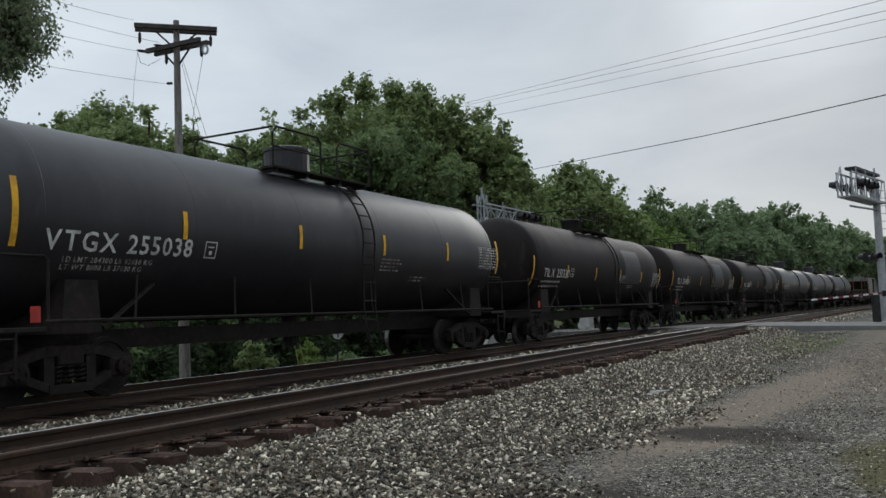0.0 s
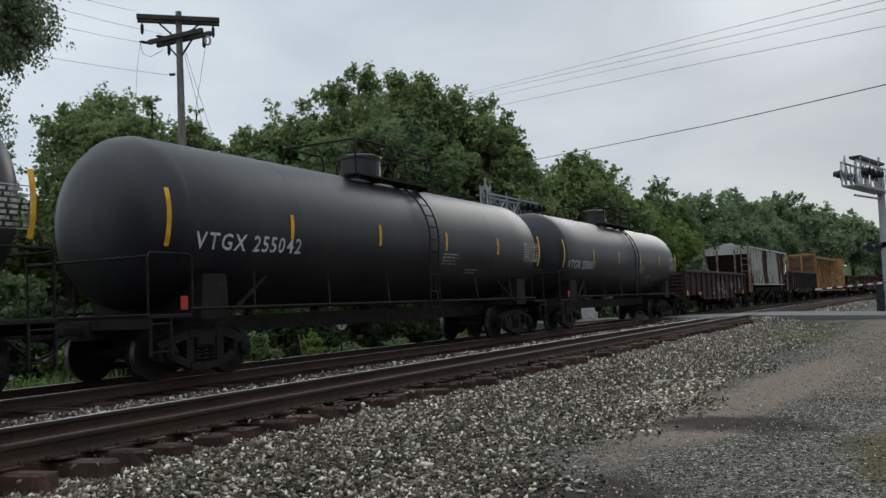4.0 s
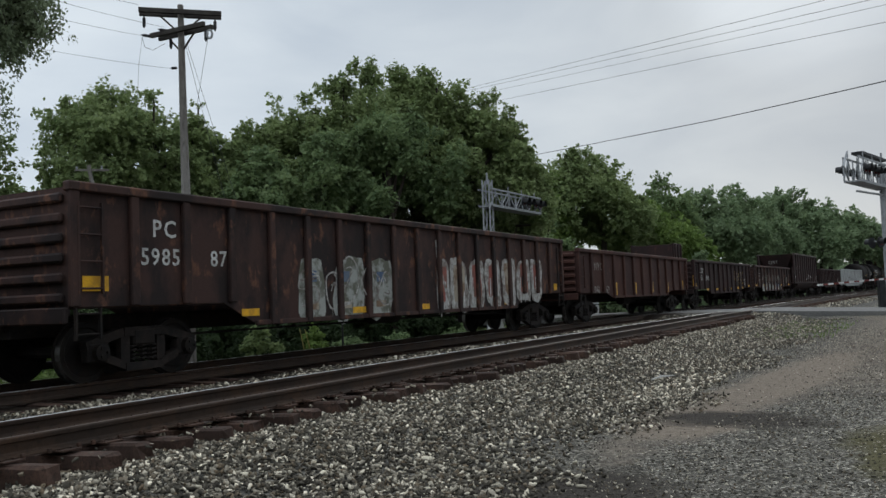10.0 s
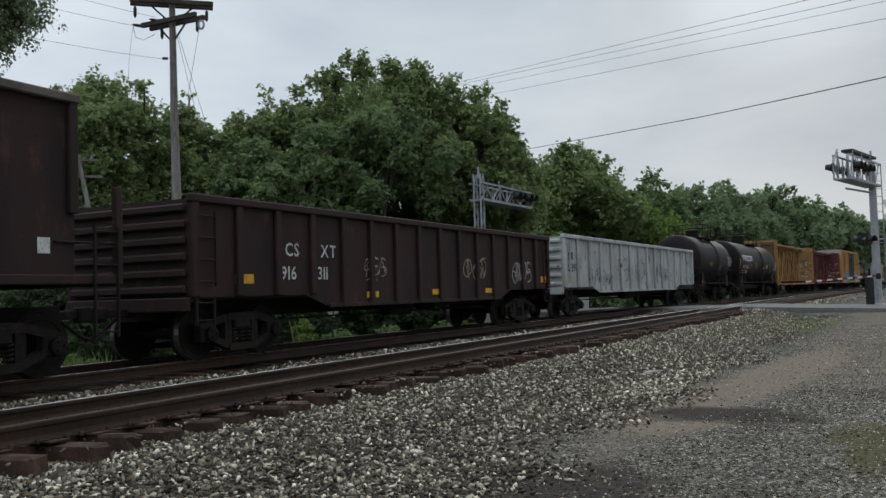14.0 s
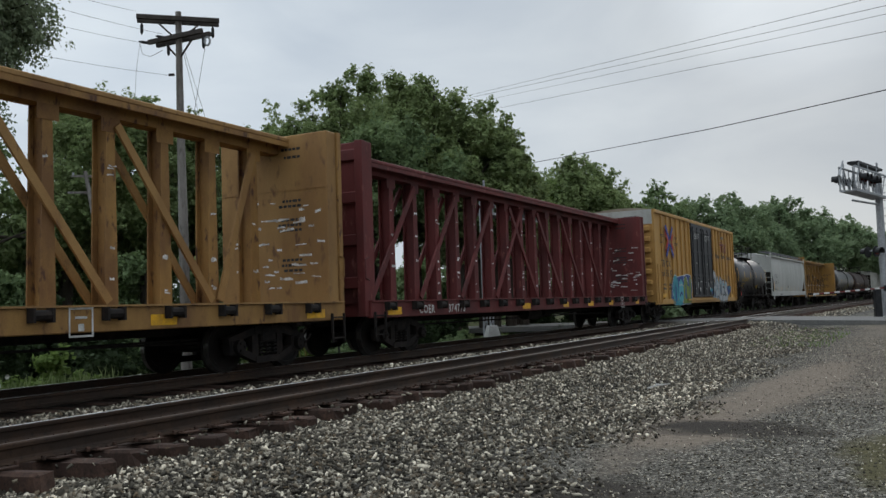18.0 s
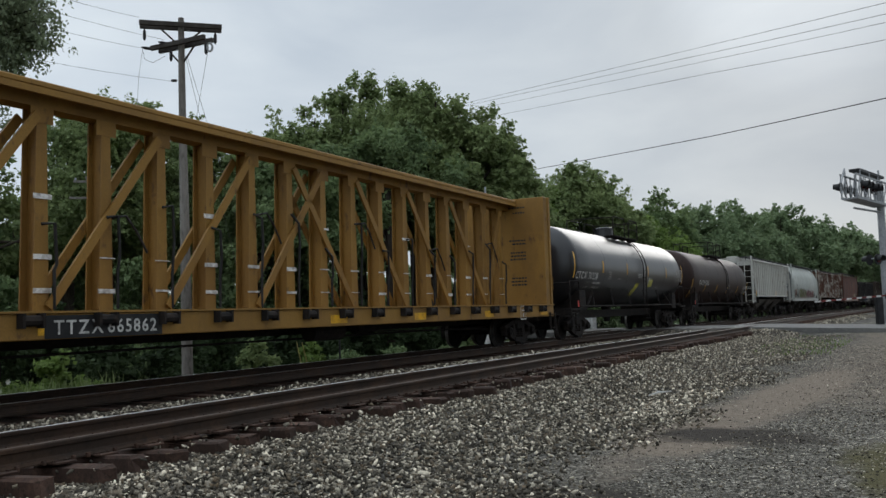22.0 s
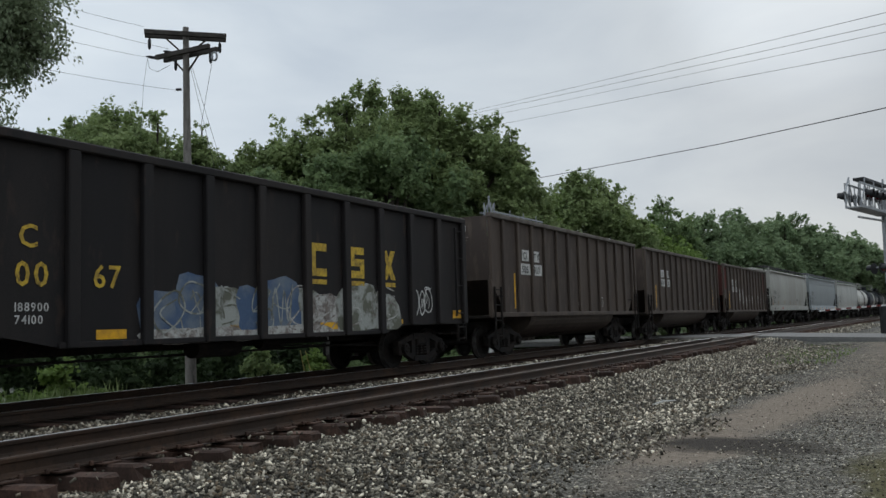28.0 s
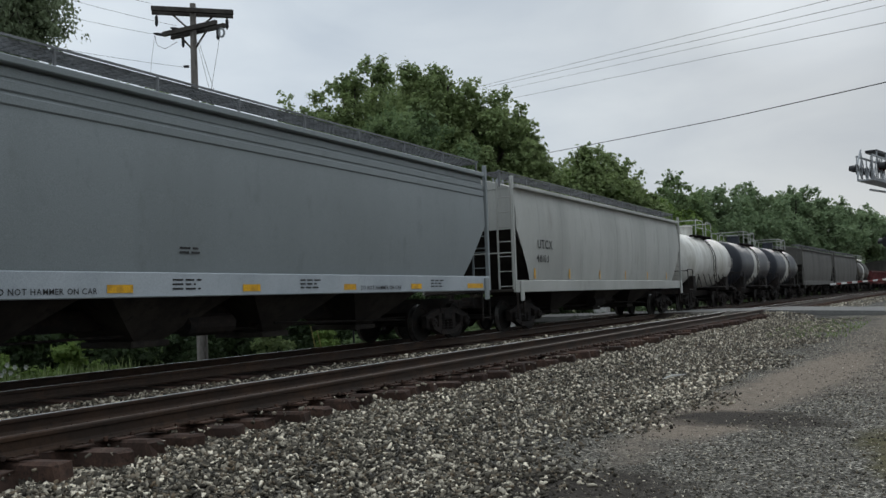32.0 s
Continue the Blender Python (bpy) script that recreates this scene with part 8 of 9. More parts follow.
def car_s(L):
    c, yat = covered_hopper(L, "clean white covered hopper with a smooth side", M_HOPWHITE, M_HOPDARK, "smooth", 4.30, (1.05, 1.40), 3, text=[("UTCX", -7.65, 2.50, 0.30, M_BLACKTEXT), ("46281", -7.7, 2.05, 0.28, M_BLACKTEXT)], front_text=[("UTCX\n46281", 3.6, 0.16, 0.0)], cut=(1.15, 1.6))
    strip_row(c, yat, (-7.95,), 1.48, 0.95, 0.13)
    strip_row(c, yat, (-6.25, -4.2, -1.6, 0.6, 2.9, 5.2), 1.48, 0.42)
    small_print(c, -7.6, 1.72, [1.1, 1.2], M_BLACKTEXT, 0.06, 0.15, y=yat(1.6) - 0.012)
    small_print(c, -5.8, 1.20, [1.4, 1.4], M_BLACKTEXT, 0.04, 0.08, y=-1.582)
    frame_mark(c, -6.2, 2.1, 0.3, M_BLACKTEXT, y=yat(2.2) - 0.012)
    sticker(c, "label", -1.2, 1.75, 0.45, 0.16, M_BLACKSTEEL, y=yat(1.85) - 0.012)
    return c


def car_u(L):
    c = tank_car(L, "glossy black tank car with white marks and lime placards", shell=M_TANKGLOSS, text=[("CTCX 302211", -7.66, 2.16, 0.28, M_WHITE)], dome=0.4, dome_x=0.1)
    bar = (1.5, 2.68)
    letters(c, "LD LMT", -6.48, 2.0, 0.09, M_WORNWHITE, barrel=bar)
    letters(c, "LT WT", -6.48, 1.84, 0.09, M_WORNWHITE, barrel=bar)
    small_print(c, -5.7, 2.0, [0.95, 0.95], M_WORNWHITE, 0.06, 0.16, barrel=bar)
    small_print(c, 0.0, 2.48, [0.7, 0.7, 0.7], M_WHITE, 0.03, 0.07, barrel=bar)
    small_print(c, -2.8, 2.22, [0.55], M_WHITE, 0.03, 0.07, barrel=bar)
    bm = bmesh.new()
    rows = [[bm.verts.new((x, -math.sqrt(1.507 ** 2 - (z - 2.68) ** 2), z)) for x in (a, a + 0.5)] for z, a in ((1.58, -0.32), (1.75, -0.27), (1.92, -0.16), (2.10, 0.0))]
    for a, b in zip(rows, rows[1:]):
        bm.faces.new((a[0], a[1], b[1], b[0]))
    part("placard", bm, M_PLACARD, c)
    sticker(c, "placard", 1.85, 1.97, 0.62, 0.33, M_PLACARD, barrel=bar)
    frame_mark(c, -3.92, 2.2, 0.29, M_WHITE, barrel=bar)
    return c


def car_v(L):
    return tank_car(L, "rust-brown tank car with white marks", shell=M_TANKBROWN, text=[("GATX 15765", -6.2, 2.2, 0.28, M_WHITE)], dome=0.0, zc=2.65, strip_z=1.82)


def car_w(L):
    c, yat = covered_hopper(L, "dusty white ribbed covered hopper with grey chutes", M_HOPDUSTY, M_CHUTEGREY, "ribbed", 4.28, (1.12, 1.68), 3, ribs=20, cut=(1.65, 2.15), slope_paint=M_HOPDARK, grating=M_GRATDARK)
    for s, x, z in (("AE", -6.5, 2.68), ("X", -5.6, 2.68), ("192", -6.55, 2.18), ("80", -5.65, 2.18)):
        sticker(c, "number_plate", x - 0.05, z - 0.1, 0.24 * len(s) + 0.14, 0.48, M_WHITE, y=-1.482)
        letters(c, s, x, z, 0.28, M_BLACKTEXT, y=-1.490)
    strip_row(c, yat, (-6.95, -4.1, -1.3, 1.45, 4.08, 7.2), 1.64, 0.44, 0.13)
    for x in (-3.1, -2.2, 3.5):
        small_print(c, x, 2.12, [0.32, 0.28], M_BLACKTEXT, 0.04, 0.12, y=-1.482)
    frame_mark(c, -3.9, 2.2, 0.3, M_BLACKTEXT, y=-1.482)
    sticker(c, "label", 4.36, 2.04, 0.40, 0.30, M_BLACKSTEEL, y=-1.482)
    small_print(c, 5.02, 2.27, [0.5, 0.6, 0.55, 0.4], M_BLACKTEXT, 0.025, 0.06, y=-1.482, seed=7)
    letters(c, "CAUTION", 0.80, 2.15, 0.075, M_BLACKTEXT, y=-1.482)
    small_print(c, 0.8, 2.07, [0.35, 0.3], M_BLACKTEXT, 0.02, 0.05, y=-1.482)
    sticker(c, "rust_patch", 6.85, 1.90, 0.16, 0.2, M_HOPDARK, y=-1.482)
    letters(c, "AEX 192", -L / 2 + 1.0, 3.85, 0.2, M_BLACKTEXT, y=0.4, turn=True)
    return c


def car_x(L):
    c, yat = covered_hopper(L, "pale round-sided covered hopper with graffiti along its foot", M_BARREL, M_HOPDARK, "barrel", 4.35, (1.22, 1.47), 3, sill_paint=M_HOPWHITE, slope_paint=M_BARRELEND, grating=M_GRATDARK)
    y = yat(2.5)
    letters(c, "INTX", -5.85, 2.52, 0.23, M_BLACKTEXT, y=y - 0.02, wide=0.9)
    letters(c, "47018", -5.87, 2.22, 0.23, M_BLACKTEXT, y=y - 0.02, wide=0.9)
    ya = yat(2.2) - 0.03
    tag_strokes(c, -7.0, -6.0, 1.65, 2.3, M_TAGRED, 120, 4, 0.16, ya)
    tag_strokes(c, -7.0, -6.0, 1.65, 2.3, M_BLACKTEXT, 121, 2, 0.05, ya - 0.012)
    tag_strokes(c, -6.1, -5.0, 1.5, 2.05, M_BLACKTEXT, 122, 3, 0.07, ya)
    tag_strokes(c, -4.4, -0.3, 1.52, 2.4, M_TAGTAN, 123, 9, 0.22, ya)
    tag_strokes(c, -4.4, -0.3, 1.52, 2.4, M_OLIVE, 125, 7, 0.10, ya - 0.008)
    tag_strokes(c, -4.4, -0.3, 1.52, 2.5, M_BLACKTEXT, 126, 7, 0.05, ya - 0.014)
    tag_strokes(c, -0.2, 4.6, 1.52, 2.25, M_TAGPLUM, 124, 10, 0.20, ya)
    tag_strokes(c, -0.2, 4.6, 1.52, 2.25, M_TAGRED, 127, 8, 0.08, ya - 0.008)
    sticker(c, "label", 4.7, 1.66, 0.7, 0.3, M_BLACKSTEEL, y=ya)
    strip_row(c, lambda z: yat(1.6) - 0.05, (-7.4,), 1.45, 0.9, 0.13)
    return c


def car_y(L):
    c, yat = covered_hopper(L, "badly rusted covered hopper with flaking white paint", M_HOPRUSTWHITE, M_HOPBROWN, "ribbed", 4.30, (1.10, 1.62), 3, ribs=17, cut=(1.5, 2.0), grating=M_GRATDARK)
    return c


def car_z(L):
    c, yat = covered_hopper(L, "rust-brown smooth-sided covered hopper with a scuffed pale sill", M_HOPRUST, M_HOPDARK, "smooth", 4.30, (1.06, 1.45), 3, bands=3, sill_paint=M_HOPRUSTSILL, grating=M_GRATDARK)
    for x, s in ((3.8, 0.5), (5.2, 0.35), (2.2, 0.3)):
        tag_blob(c, x, 1.85, s * 1.6, s, M_TAGTAN, int(x * 10), y=yat(1.85) - 0.01)
    for k in range(4):
        part("rust_run", patch(bmesh.new(), 2.0 + 0.17 * k, 2.08 + 0.17 * k, 2.9, 3.5, yat(3.1) - 0.012), M_HOPRUSTSILL, c)
    strip_row(c, lambda z: -1.575, (1.0, 5.2), 1.15, 0.2, 0.5)
    return c


def car_aa(L):
    c = gondola(L, "tall charcoal gondola with yellow lettering and faded graffiti", 3.68, 0.90, M_GONCHAR, 12, 0.06, rib_w=0.2, rib_d=0.13, end_bars=5,
                text=[("NY", -6.1, 2.22, 0.32, M_YELLOWTEXT), ("C", -4.85, 2.22, 0.32, M_YELLOWTEXT), ("48", -6.25, 1.70, 0.34, M_YELLOWTEXT), ("00", -4.9, 1.70, 0.34, M_YELLOWTEXT), ("67", -3.65, 1.70, 0.34, M_YELLOWTEXT), ("INSIDE HEIGHT\n8-0", -7.85, 3.0, 0.11, M_WHITE), ("LD LMT\nLT WT", -6.2, 1.36, 0.1, M_WHITE), ("188900\n74100", -4.9, 1.36, 0.12, M_WHITE)],
                stickers=[(-8.05, 1.05, 0.65, 0.27), (-3.6, 0.95, 0.55, 0.14), (-0.8, 0.98, 0.6, 0.14), (1.8, 0.98, 0.6, 0.14), (4.5, 1.05, 0.5, 0.1), (7.5, 1.15, 0.45, 0.2)])
    block_mark(c, (1.53, 2.90, 4.18), 2.04, 0.52, 0.66, M_YELLOWTEXT, -1.452, 0.16)
    tag_row(c, -2.6, 1.0, 0.95, 1.95, [M_TAGBLUE, M_TAGBLUE, M_TAGPALE], 131, -1.452, 5, M_TAGPALE)
    tag_row(c, 0.6, 4.6, 0.92, 1.9, [M_TAGPALE, M_WORNWHITE, M_TAGPALE], 141, -1.452, 4, M_WORNWHITE)
    tag_row(c, -2.6, 2.0, 0.84, 1.1, [M_WORNWHITE], 151, -1.458, 5)
    tag_strokes(c, -7.0, -6.3, 1.2, 1.9, M_WHITE, 132, 2, 0.05, -1.455)
    tag_strokes(c, -8.1, -6.4, 0.95, 1.4, M_WORNWHITE, 133, 3, 0.05, -1.455)
    tag_strokes(c, 5.4, 6.4, 1.2, 2.0, M_WHITE, 134, 3, 0.06, -1.455)
    return c


def car_coal(L, a, b, c1, d, red=False, tag=False):
    c = coal_car(L, "brown rotary coal car with black-on-white number plates", M_COAL, text=[(a, -4.68, 2.90, 0.22), (b, -3.86, 2.90, 0.22), (c1, -4.80, 2.48, 0.22), (d, -3.88, 2.48, 0.22)], red_ends=red)
    for t, w, z in ((a + b, 0.34, 3.82), (c1 + d, 0.50, 3.64)):
        part("number_plate", bx(-L / 2 + 0.768, -L / 2 + 0.776, -0.53 - w / 2, -0.53 + w / 2, z - 0.03, z + 0.13), M_WHITE, c)
        letters(c, t, -L / 2 + 0.762, z, 0.10, M_BLACKTEXT, y=-0.53 + w / 2 - 0.03, turn=True, wide=0.8)
    for k in range(4):
        part("small_print", bx(-L / 2 + 0.768, -L / 2 + 0.776, -0.85 + 0.04 * k, -0.25 - 0.03 * k, 3.42 - 0.09 * k, 3.445 - 0.09 * k), M_WORNWHITE, c)
    if tag:
        # soft white smears, one to a panel
        for i, (x0, x1, z0, z1) in enumerate(((-2.78, -2.38, 1.5, 2.7), (-1.95, -1.36, 1.56, 2.63), (-0.66, -0.34, 1.5, 2.3), (0.22, 0.64, 1.77, 2.42), (1.33, 1.72, 1.48, 2.4), (3.38, 3.78, 1.5, 2.33), (4.45, 4.84, 1.6, 2.13))):
            tag_strokes(c, x0, x1, z0, z1, M_WORNWHITE, 160 + i, 2, 0.26, -1.483)
            tag_strokes(c, x0 - 0.04, x1 + 0.04, z0, z1, M_WHITE, 170 + i, 3, 0.13, -1.492)
    return c


def car_ee(L):
    c, yat = covered_hopper(L, "pale grey covered hopper with a dented smooth side", M_HOPCREAM, M_HOPDARK, "smooth", 4.33, (1.20, 1.58), 4, text=[("FINX", -7.85, 2.48, 0.28, M_BLACKTEXT), ("10356", -7.9, 2.10, 0.27, M_BLACKTEXT)], front_text=[("FINX 10356", 3.7, 0.18, 0.3)], cut=(1.1, 1.35), grating=M_GRATDARK)
    strip_row(c, yat, (-8.4,), 1.66, 0.95, 0.13, M_STRIPRUST)
    strip_row(c, yat, (-5.85, -3.0, 0.0, 2.96, 5.4), 1.66, 0.42, 0.1, M_STRIPRUST)
    small_print(c, -7.95, 1.92, [1.1, 1.0], M_BLACKTEXT, 0.05, 0.13, y=yat(1.9) - 0.012)
    for x, m in ((-8.2, M_BLACKSTEEL), (-6.9, M_TAGPALE), (-4.68, M_RED), (3.75, M_WHITE)):
        sticker(c, "label", x, 1.30, 0.42, 0.16, m, y=-1.582)
    frame_mark(c, -5.87, 2.26, 0.26, M_BLACKTEXT, y=yat(2.3) - 0.012)
    sticker(c, "label", 3.3, 2.02, 0.5, 0.15, M_BLACKSTEEL, y=yat(2.0) - 0.012)
    return c


def car_ff(L):
    c, yat = covered_hopper(L, "blue-grey covered hopper with corrugated upper side and orange reflectors", M_HOPGREY, M_HOPDARK, "smooth", 4.42, (1.22, 1.60), 4, bands=3, seams=False, text=[("CBFX", -8.0, 2.66, 0.33, M_BLACKTEXT), ("490977", -8.05, 2.18, 0.33, M_BLACKTEXT)], cut=(1.1, 1.35), sill_paint=M_LITSILL)
    small_print(c, -8.1, 1.98, [1.1, 1.1], M_BLACKTEXT, 0.05, 0.13, y=yat(1.9) - 0.012)
    small_print(c, -1.77, 2.05, [0.4, 0.44, 0.44], M_BLACKTEXT, 0.035, 0.07, y=yat(1.9) - 0.012)
    small_print(c, 4.9, 2.40, [0.9, 3.1, 1.9], M_BLACKTEXT, 0.03, 0.08, y=yat(1.9) - 0.012)
    frame_mark(c, -5.6, 2.3, 0.3, M_BLACKTEXT, y=yat(2.4) - 0.012)
    for x, w in ((-9.05, 0.6), (-6.1, 0.5), (-3.27, 0.47), (-0.43, 0.45), (2.55, 0.43), (5.18, 0.48), (8.0, 0.9)):
        sticker(c, "reflector_strip", x, 1.29, w, 0.12, M_YELLOW, y=-1.582)
    letters(c, "DO NOT HAMMER ON CAR", -5.05, 1.28, 0.085, M_BLACKTEXT, y=-1.582)
    letters(c, "DO NOT HAMMER ON CAR", 3.15, 1.29, 0.085, M_BLACKTEXT, y=-1.582)
    for x in (-7.9, -2.03, 1.15, 6.1):
        small_print(c, x, 1.47, [0.62, 0.5, 0.6], M_BLACKTEXT, 0.03, 0.07, y=-1.582)
    return c


def car_gg(L):
    c, yat = covered_hopper(L, "pale white covered hopper with dark end cut-outs", M_HOPWHITE, M_HOPDARK, "smooth", 4.33, (1.15, 1.50), 3, text=[("UTCX", -7.7, 2.48, 0.28, M_BLACKTEXT), ("48103", -7.75, 2.06, 0.28, M_BLACKTEXT)], cut=(1.1, 1.5))
    strip_row(c, yat, (-7.9, -5.0, -2.0, 1.0, 4.0, 7.0), 1.55, 0.4)
    return c


def car_band(L, m):
    return tank_car(L, "dark tank car with a broad white band and pale top rail", R=1.45, zc=2.6, shell=m, strips=False, white_band=True, rail_mat=M_HOPWHITE, dome=0.5, ladder_x=-0.2)


def plain_hopper(L):
    return covered_hopper(L, "weathered grey covered hopper far down the train", M_FARGREY, M_HOPDARK, "smooth", 4.3, (1.1, 1.45), 3)[0]


M_FARGREY = mat("weathered_grey_hopper", (0.11, 0.105, 0.095), 0.65, 0, (0.075, 0.07, 0.062), 0.6, streak=0.8)

CONSIST = [
    (23.52, car_0), (41.49, lambda L: car_tilx(L, "TILX 251330")), (59.46, lambda L: car_tilx(L, "TILX 251408")), (77.33, lambda L: car_tilx(L, "TILX 251184")),
    (95.98, lambda L: tank_a(L, "VTGX 255022")), (114.23, lambda L: tank_a(L, "VTGX 255042")), (132.1, lambda L: tank_a(L, "VTGX 255007")),
    (149.96, car_a), (168.22, car_b), (186.15, car_c), (209.74, car_d), (227.6, car_e), (248.66, car_f), (266.22, car_g), (283.79, car_h), (301.26, car_i), (318.5, car_j),
    (336.57, car_k), (358.32, car_l), (370.19, car_m), (388.33, car_n), (412.32, car_o), (435.89, car_p), (456.1, box_car), (469.29, car_r), (489.01, car_s), (512.66, car_t),
    (530.9, car_u), (548.91, car_v), (567.27, car_w), (584.88, car_x), (604.89, car_y), (620.93, car_z), (638.77, car_aa),
    (654.4, lambda L: car_coal(L, "CI", "TX", "505", "933")), (670.71, lambda L: car_coal(L, "CI", "TX", "505", "936")), (686.83, lambda L: car_coal(L, "CI", "TX", "505", "905", True, True)),
    (707.48, car_ee), (727.95, car_ff), (748.46, car_gg), (761.0, lambda L: car_band(L, M_BANDWHITE)), (773.4, lambda L: car_band(L, M_TANKBLUE)), (785.6, lambda L: car_band(L, M_TANKBLUE)),
    (805.5, plain_hopper), (825.5, plain_hopper), (838.0, lambda L: car_band(L, M_TANKGREY)), (856.0, lambda L: gondola(L, "dark red gondola far down the train", 2.7, 0.98, M_BEAMRED)),
    (874.0, plain_hopper), (892.0, car_w)]


def box_car_labelled(L):
    return box_car(L, "yellow box car with black plug doors and bright graffiti")


# how far some tank cars stand back from the middle of their stretch
SLIDE = {1: 0.30, 2: 0.35, 3: 0.72, 4: 0.62, 5: 0.55, 6: 0.30, 20: 0.45, 24: 0.2, 27: 0.40, 28: 0.30}
front = CONSIST[0][0] - 17.97
for i, (rear, build) in enumerate(CONSIST):
    CARS.append(((box_car_labelled if build is box_car else build)(rear - front), (front + rear) / 2 + 0.75 + SLIDE.get(i, 0.0)))
    front = rear

# the steel box that sticks out of the red-brown gondola's rear end
LOAD = thing("scrap_bin", "dark rusty steel bin standing up out of the gondola", "scrap bin")
lb = bmesh.new()
box(lb, 6.4, 8.0, -1.3, -1.22, 1.2, 3.45, 0.02)
box(lb, 6.4, 8.0, 0.82, 0.9, 1.2, 3.45, 0.02)
part("bin_side", lb, M_GONMAROON, LOAD)
for k in (6.4, 7.92):
    part("bin_end", bx(k, k + 0.08, -1.21, 0.81, 1.2, 3.4, 0.01), M_GONMAROON, LOAD)
part("bin_floor", bx(6.5, 7.9, -1.2, 0.8, 1.15, 1.2), M_GONMAROON, LOAD)
for k in np.linspace(6.6, 7.75, 3):
    part("bin_rib", bx(k - 0.05, k + 0.05, -1.36, -1.301, 2.0, 3.4, 0.01), M_GONMAROON, LOAD)
CARS.append((LOAD, CARS[13][1]))


# ---- trackside things ----
def cable(pts, r, label, sag=0.0):
    rt = tagged(new("overhead_wire", None), label, "wire", "overhead wires")
    bm = bmesh.new()
    p = [Vector(a) for a in pts]
    fine = []
    for a, b in zip(p, p[1:]):
        for k in range(10):
            t = k / 10
            fine.append(a.lerp(b, t) - Vector((0, 0, sag * 4 * t * (1 - t))))
    fine.append(p[-1])
    tube(bm, fine, r, 5)
    part("strand", bm, M_WIRE, rt)
    return rt


def utility_pole():
    x, y = -6.65, 22.0
    rt = thing("utility_pole", "weathered grey wooden utility pole with two dark double crossarms", "utility pole", at=pose(x, y, 0))
    part("shaft", tube(bmesh.new(), [(0.10, 0, -1.6), (0.06, 0, 3), (0.02, 0, 6), (0, 0, 8.89)], [0.145, 0.122, 0.095, 0.075], 14), M_POLE, rt)
    top, low = (Vector((-0.98, -0.28, 8.67)), Vector((0.98, 0.28, 8.67))), (Vector((-0.80, 0.40, 8.20)), Vector((0.82, -0.40, 8.20)))
    for a, b in (top, low):
        s = (b - a).cross(Vector((0, 0, 1))).normalized() * 0.15
        for k in (-1, 1):
            part("crossarm", beam(bmesh.new(), a + s * k, b + s * k, 0.085, 0.115), M_ARM, rt)
        for f in (-0.35, 0.35):
            mid = (a + b) / 2
            p = mid + (b - a) * f * 0.72
            part("brace", beam(bmesh.new(), p - Vector((0, 0, 0.08)), mid - Vector((0, 0, 0.55)), 0.03, 0.04), M_ARM, rt)
    for (a, b), fs, dz in ((top, (0.06, 0.92), -0.12), (low, (0.30, 0.95), -0.1)):
        for f in fs:
            p = a.lerp(b, f) + Vector((0, 0, dz))
            bm = bmesh.new()
            tube(bm, [p, p - Vector((0, 0, 0.06)), p - Vector((0, 0, 0.24)), p - Vector((0, 0, 0.30))], [0.015, 0.042, 0.042, 0.015], 8)
            part("insulator", bm, M_BLACKSTEEL, rt)
    for p in (low[0], low[0].lerp(low[1], 0.28) + Vector((0, 0.2, 0.12))):
        bm = tube(bmesh.new(), [p, p + Vector((-0.10, 0, 0.03)), p + Vector((-0.28, -0.02, 0.06)), p + Vector((-0.36, -0.02, 0.08))], [0.015, 0.04, 0.04, 0.015], 8)
        part("strain_insulator", bm, M_BLACKSTEEL, rt)
    p = low[1] + Vector((0.02, 0, -0.14))
    part("lightning_arrester", tube(bmesh.new(), [p + Vector((0.07 * math.cos(a * 0.6), 0.02, -0.08 + 0.11 * math.sin(a * 0.6))) for a in range(12)], 0.028, 6), M_GALV, rt)
    part("bolt", tube(bmesh.new(), [(-0.12, 0, 7.25), (-0.26, 0, 7.25)], 0.035, 6), M_BLACKSTEEL, rt)
    for a, b in (((0.1, 0, 7.9), (1.5, 1.6, 0.2)), ((0.14, 0, 7.9), (1.9, 2.2, 0.2)), ((0.82, -0.4, 8.0), (0.30, 0.2, 6.2))):
        part("guy_wire", tube(bmesh.new(), [a, b], 0.0055, 5), M_WIRE, rt)
    part("jumper_wire", tube(bmesh.new(), [(-1.14, 0.4, 8.24), (-1.08, 0.4, 7.95), (-0.8, 0.2, 7.80), (-0.42, 0, 7.90)], 0.006, 5), M_WIRE, rt)
    part("drop_wire", tube(bmesh.new(), [(-1.14, 0.4, 8.24), (-1.28, 0.5, 7.5), (-1.5, 0.9, 6.2)], 0.004, 5), M_WIRE, rt)
    return rt


utility_pole()
second = thing("utility_pole", "thin leaning old telegraph pole among the trees", "utility pole", at=pose(-11.45, 27.73, 0))
part("shaft", tube(bmesh.new(), [(0.99, 0, -1.20), (0.37, 0, 3.79), (0, 0, 5.80)], [0.095, 0.08, 0.06], 10), M_POLE, second)
for z, w in ((5.64, 0.54), (5.11, 0.66)):
    part("crossarm", beam(bmesh.new(), (-w + 0.1, 0, z + 0.02), (w + 0.1, 0, z - 0.02), 0.06, 0.07), M_POLE, second)
for k in (-0.38, 0.42):
    part("insulator", tube(bmesh.new(), [(k, 0, 5.65), (k, 0, 5.77)], 0.035, 6), M_GALV, second)

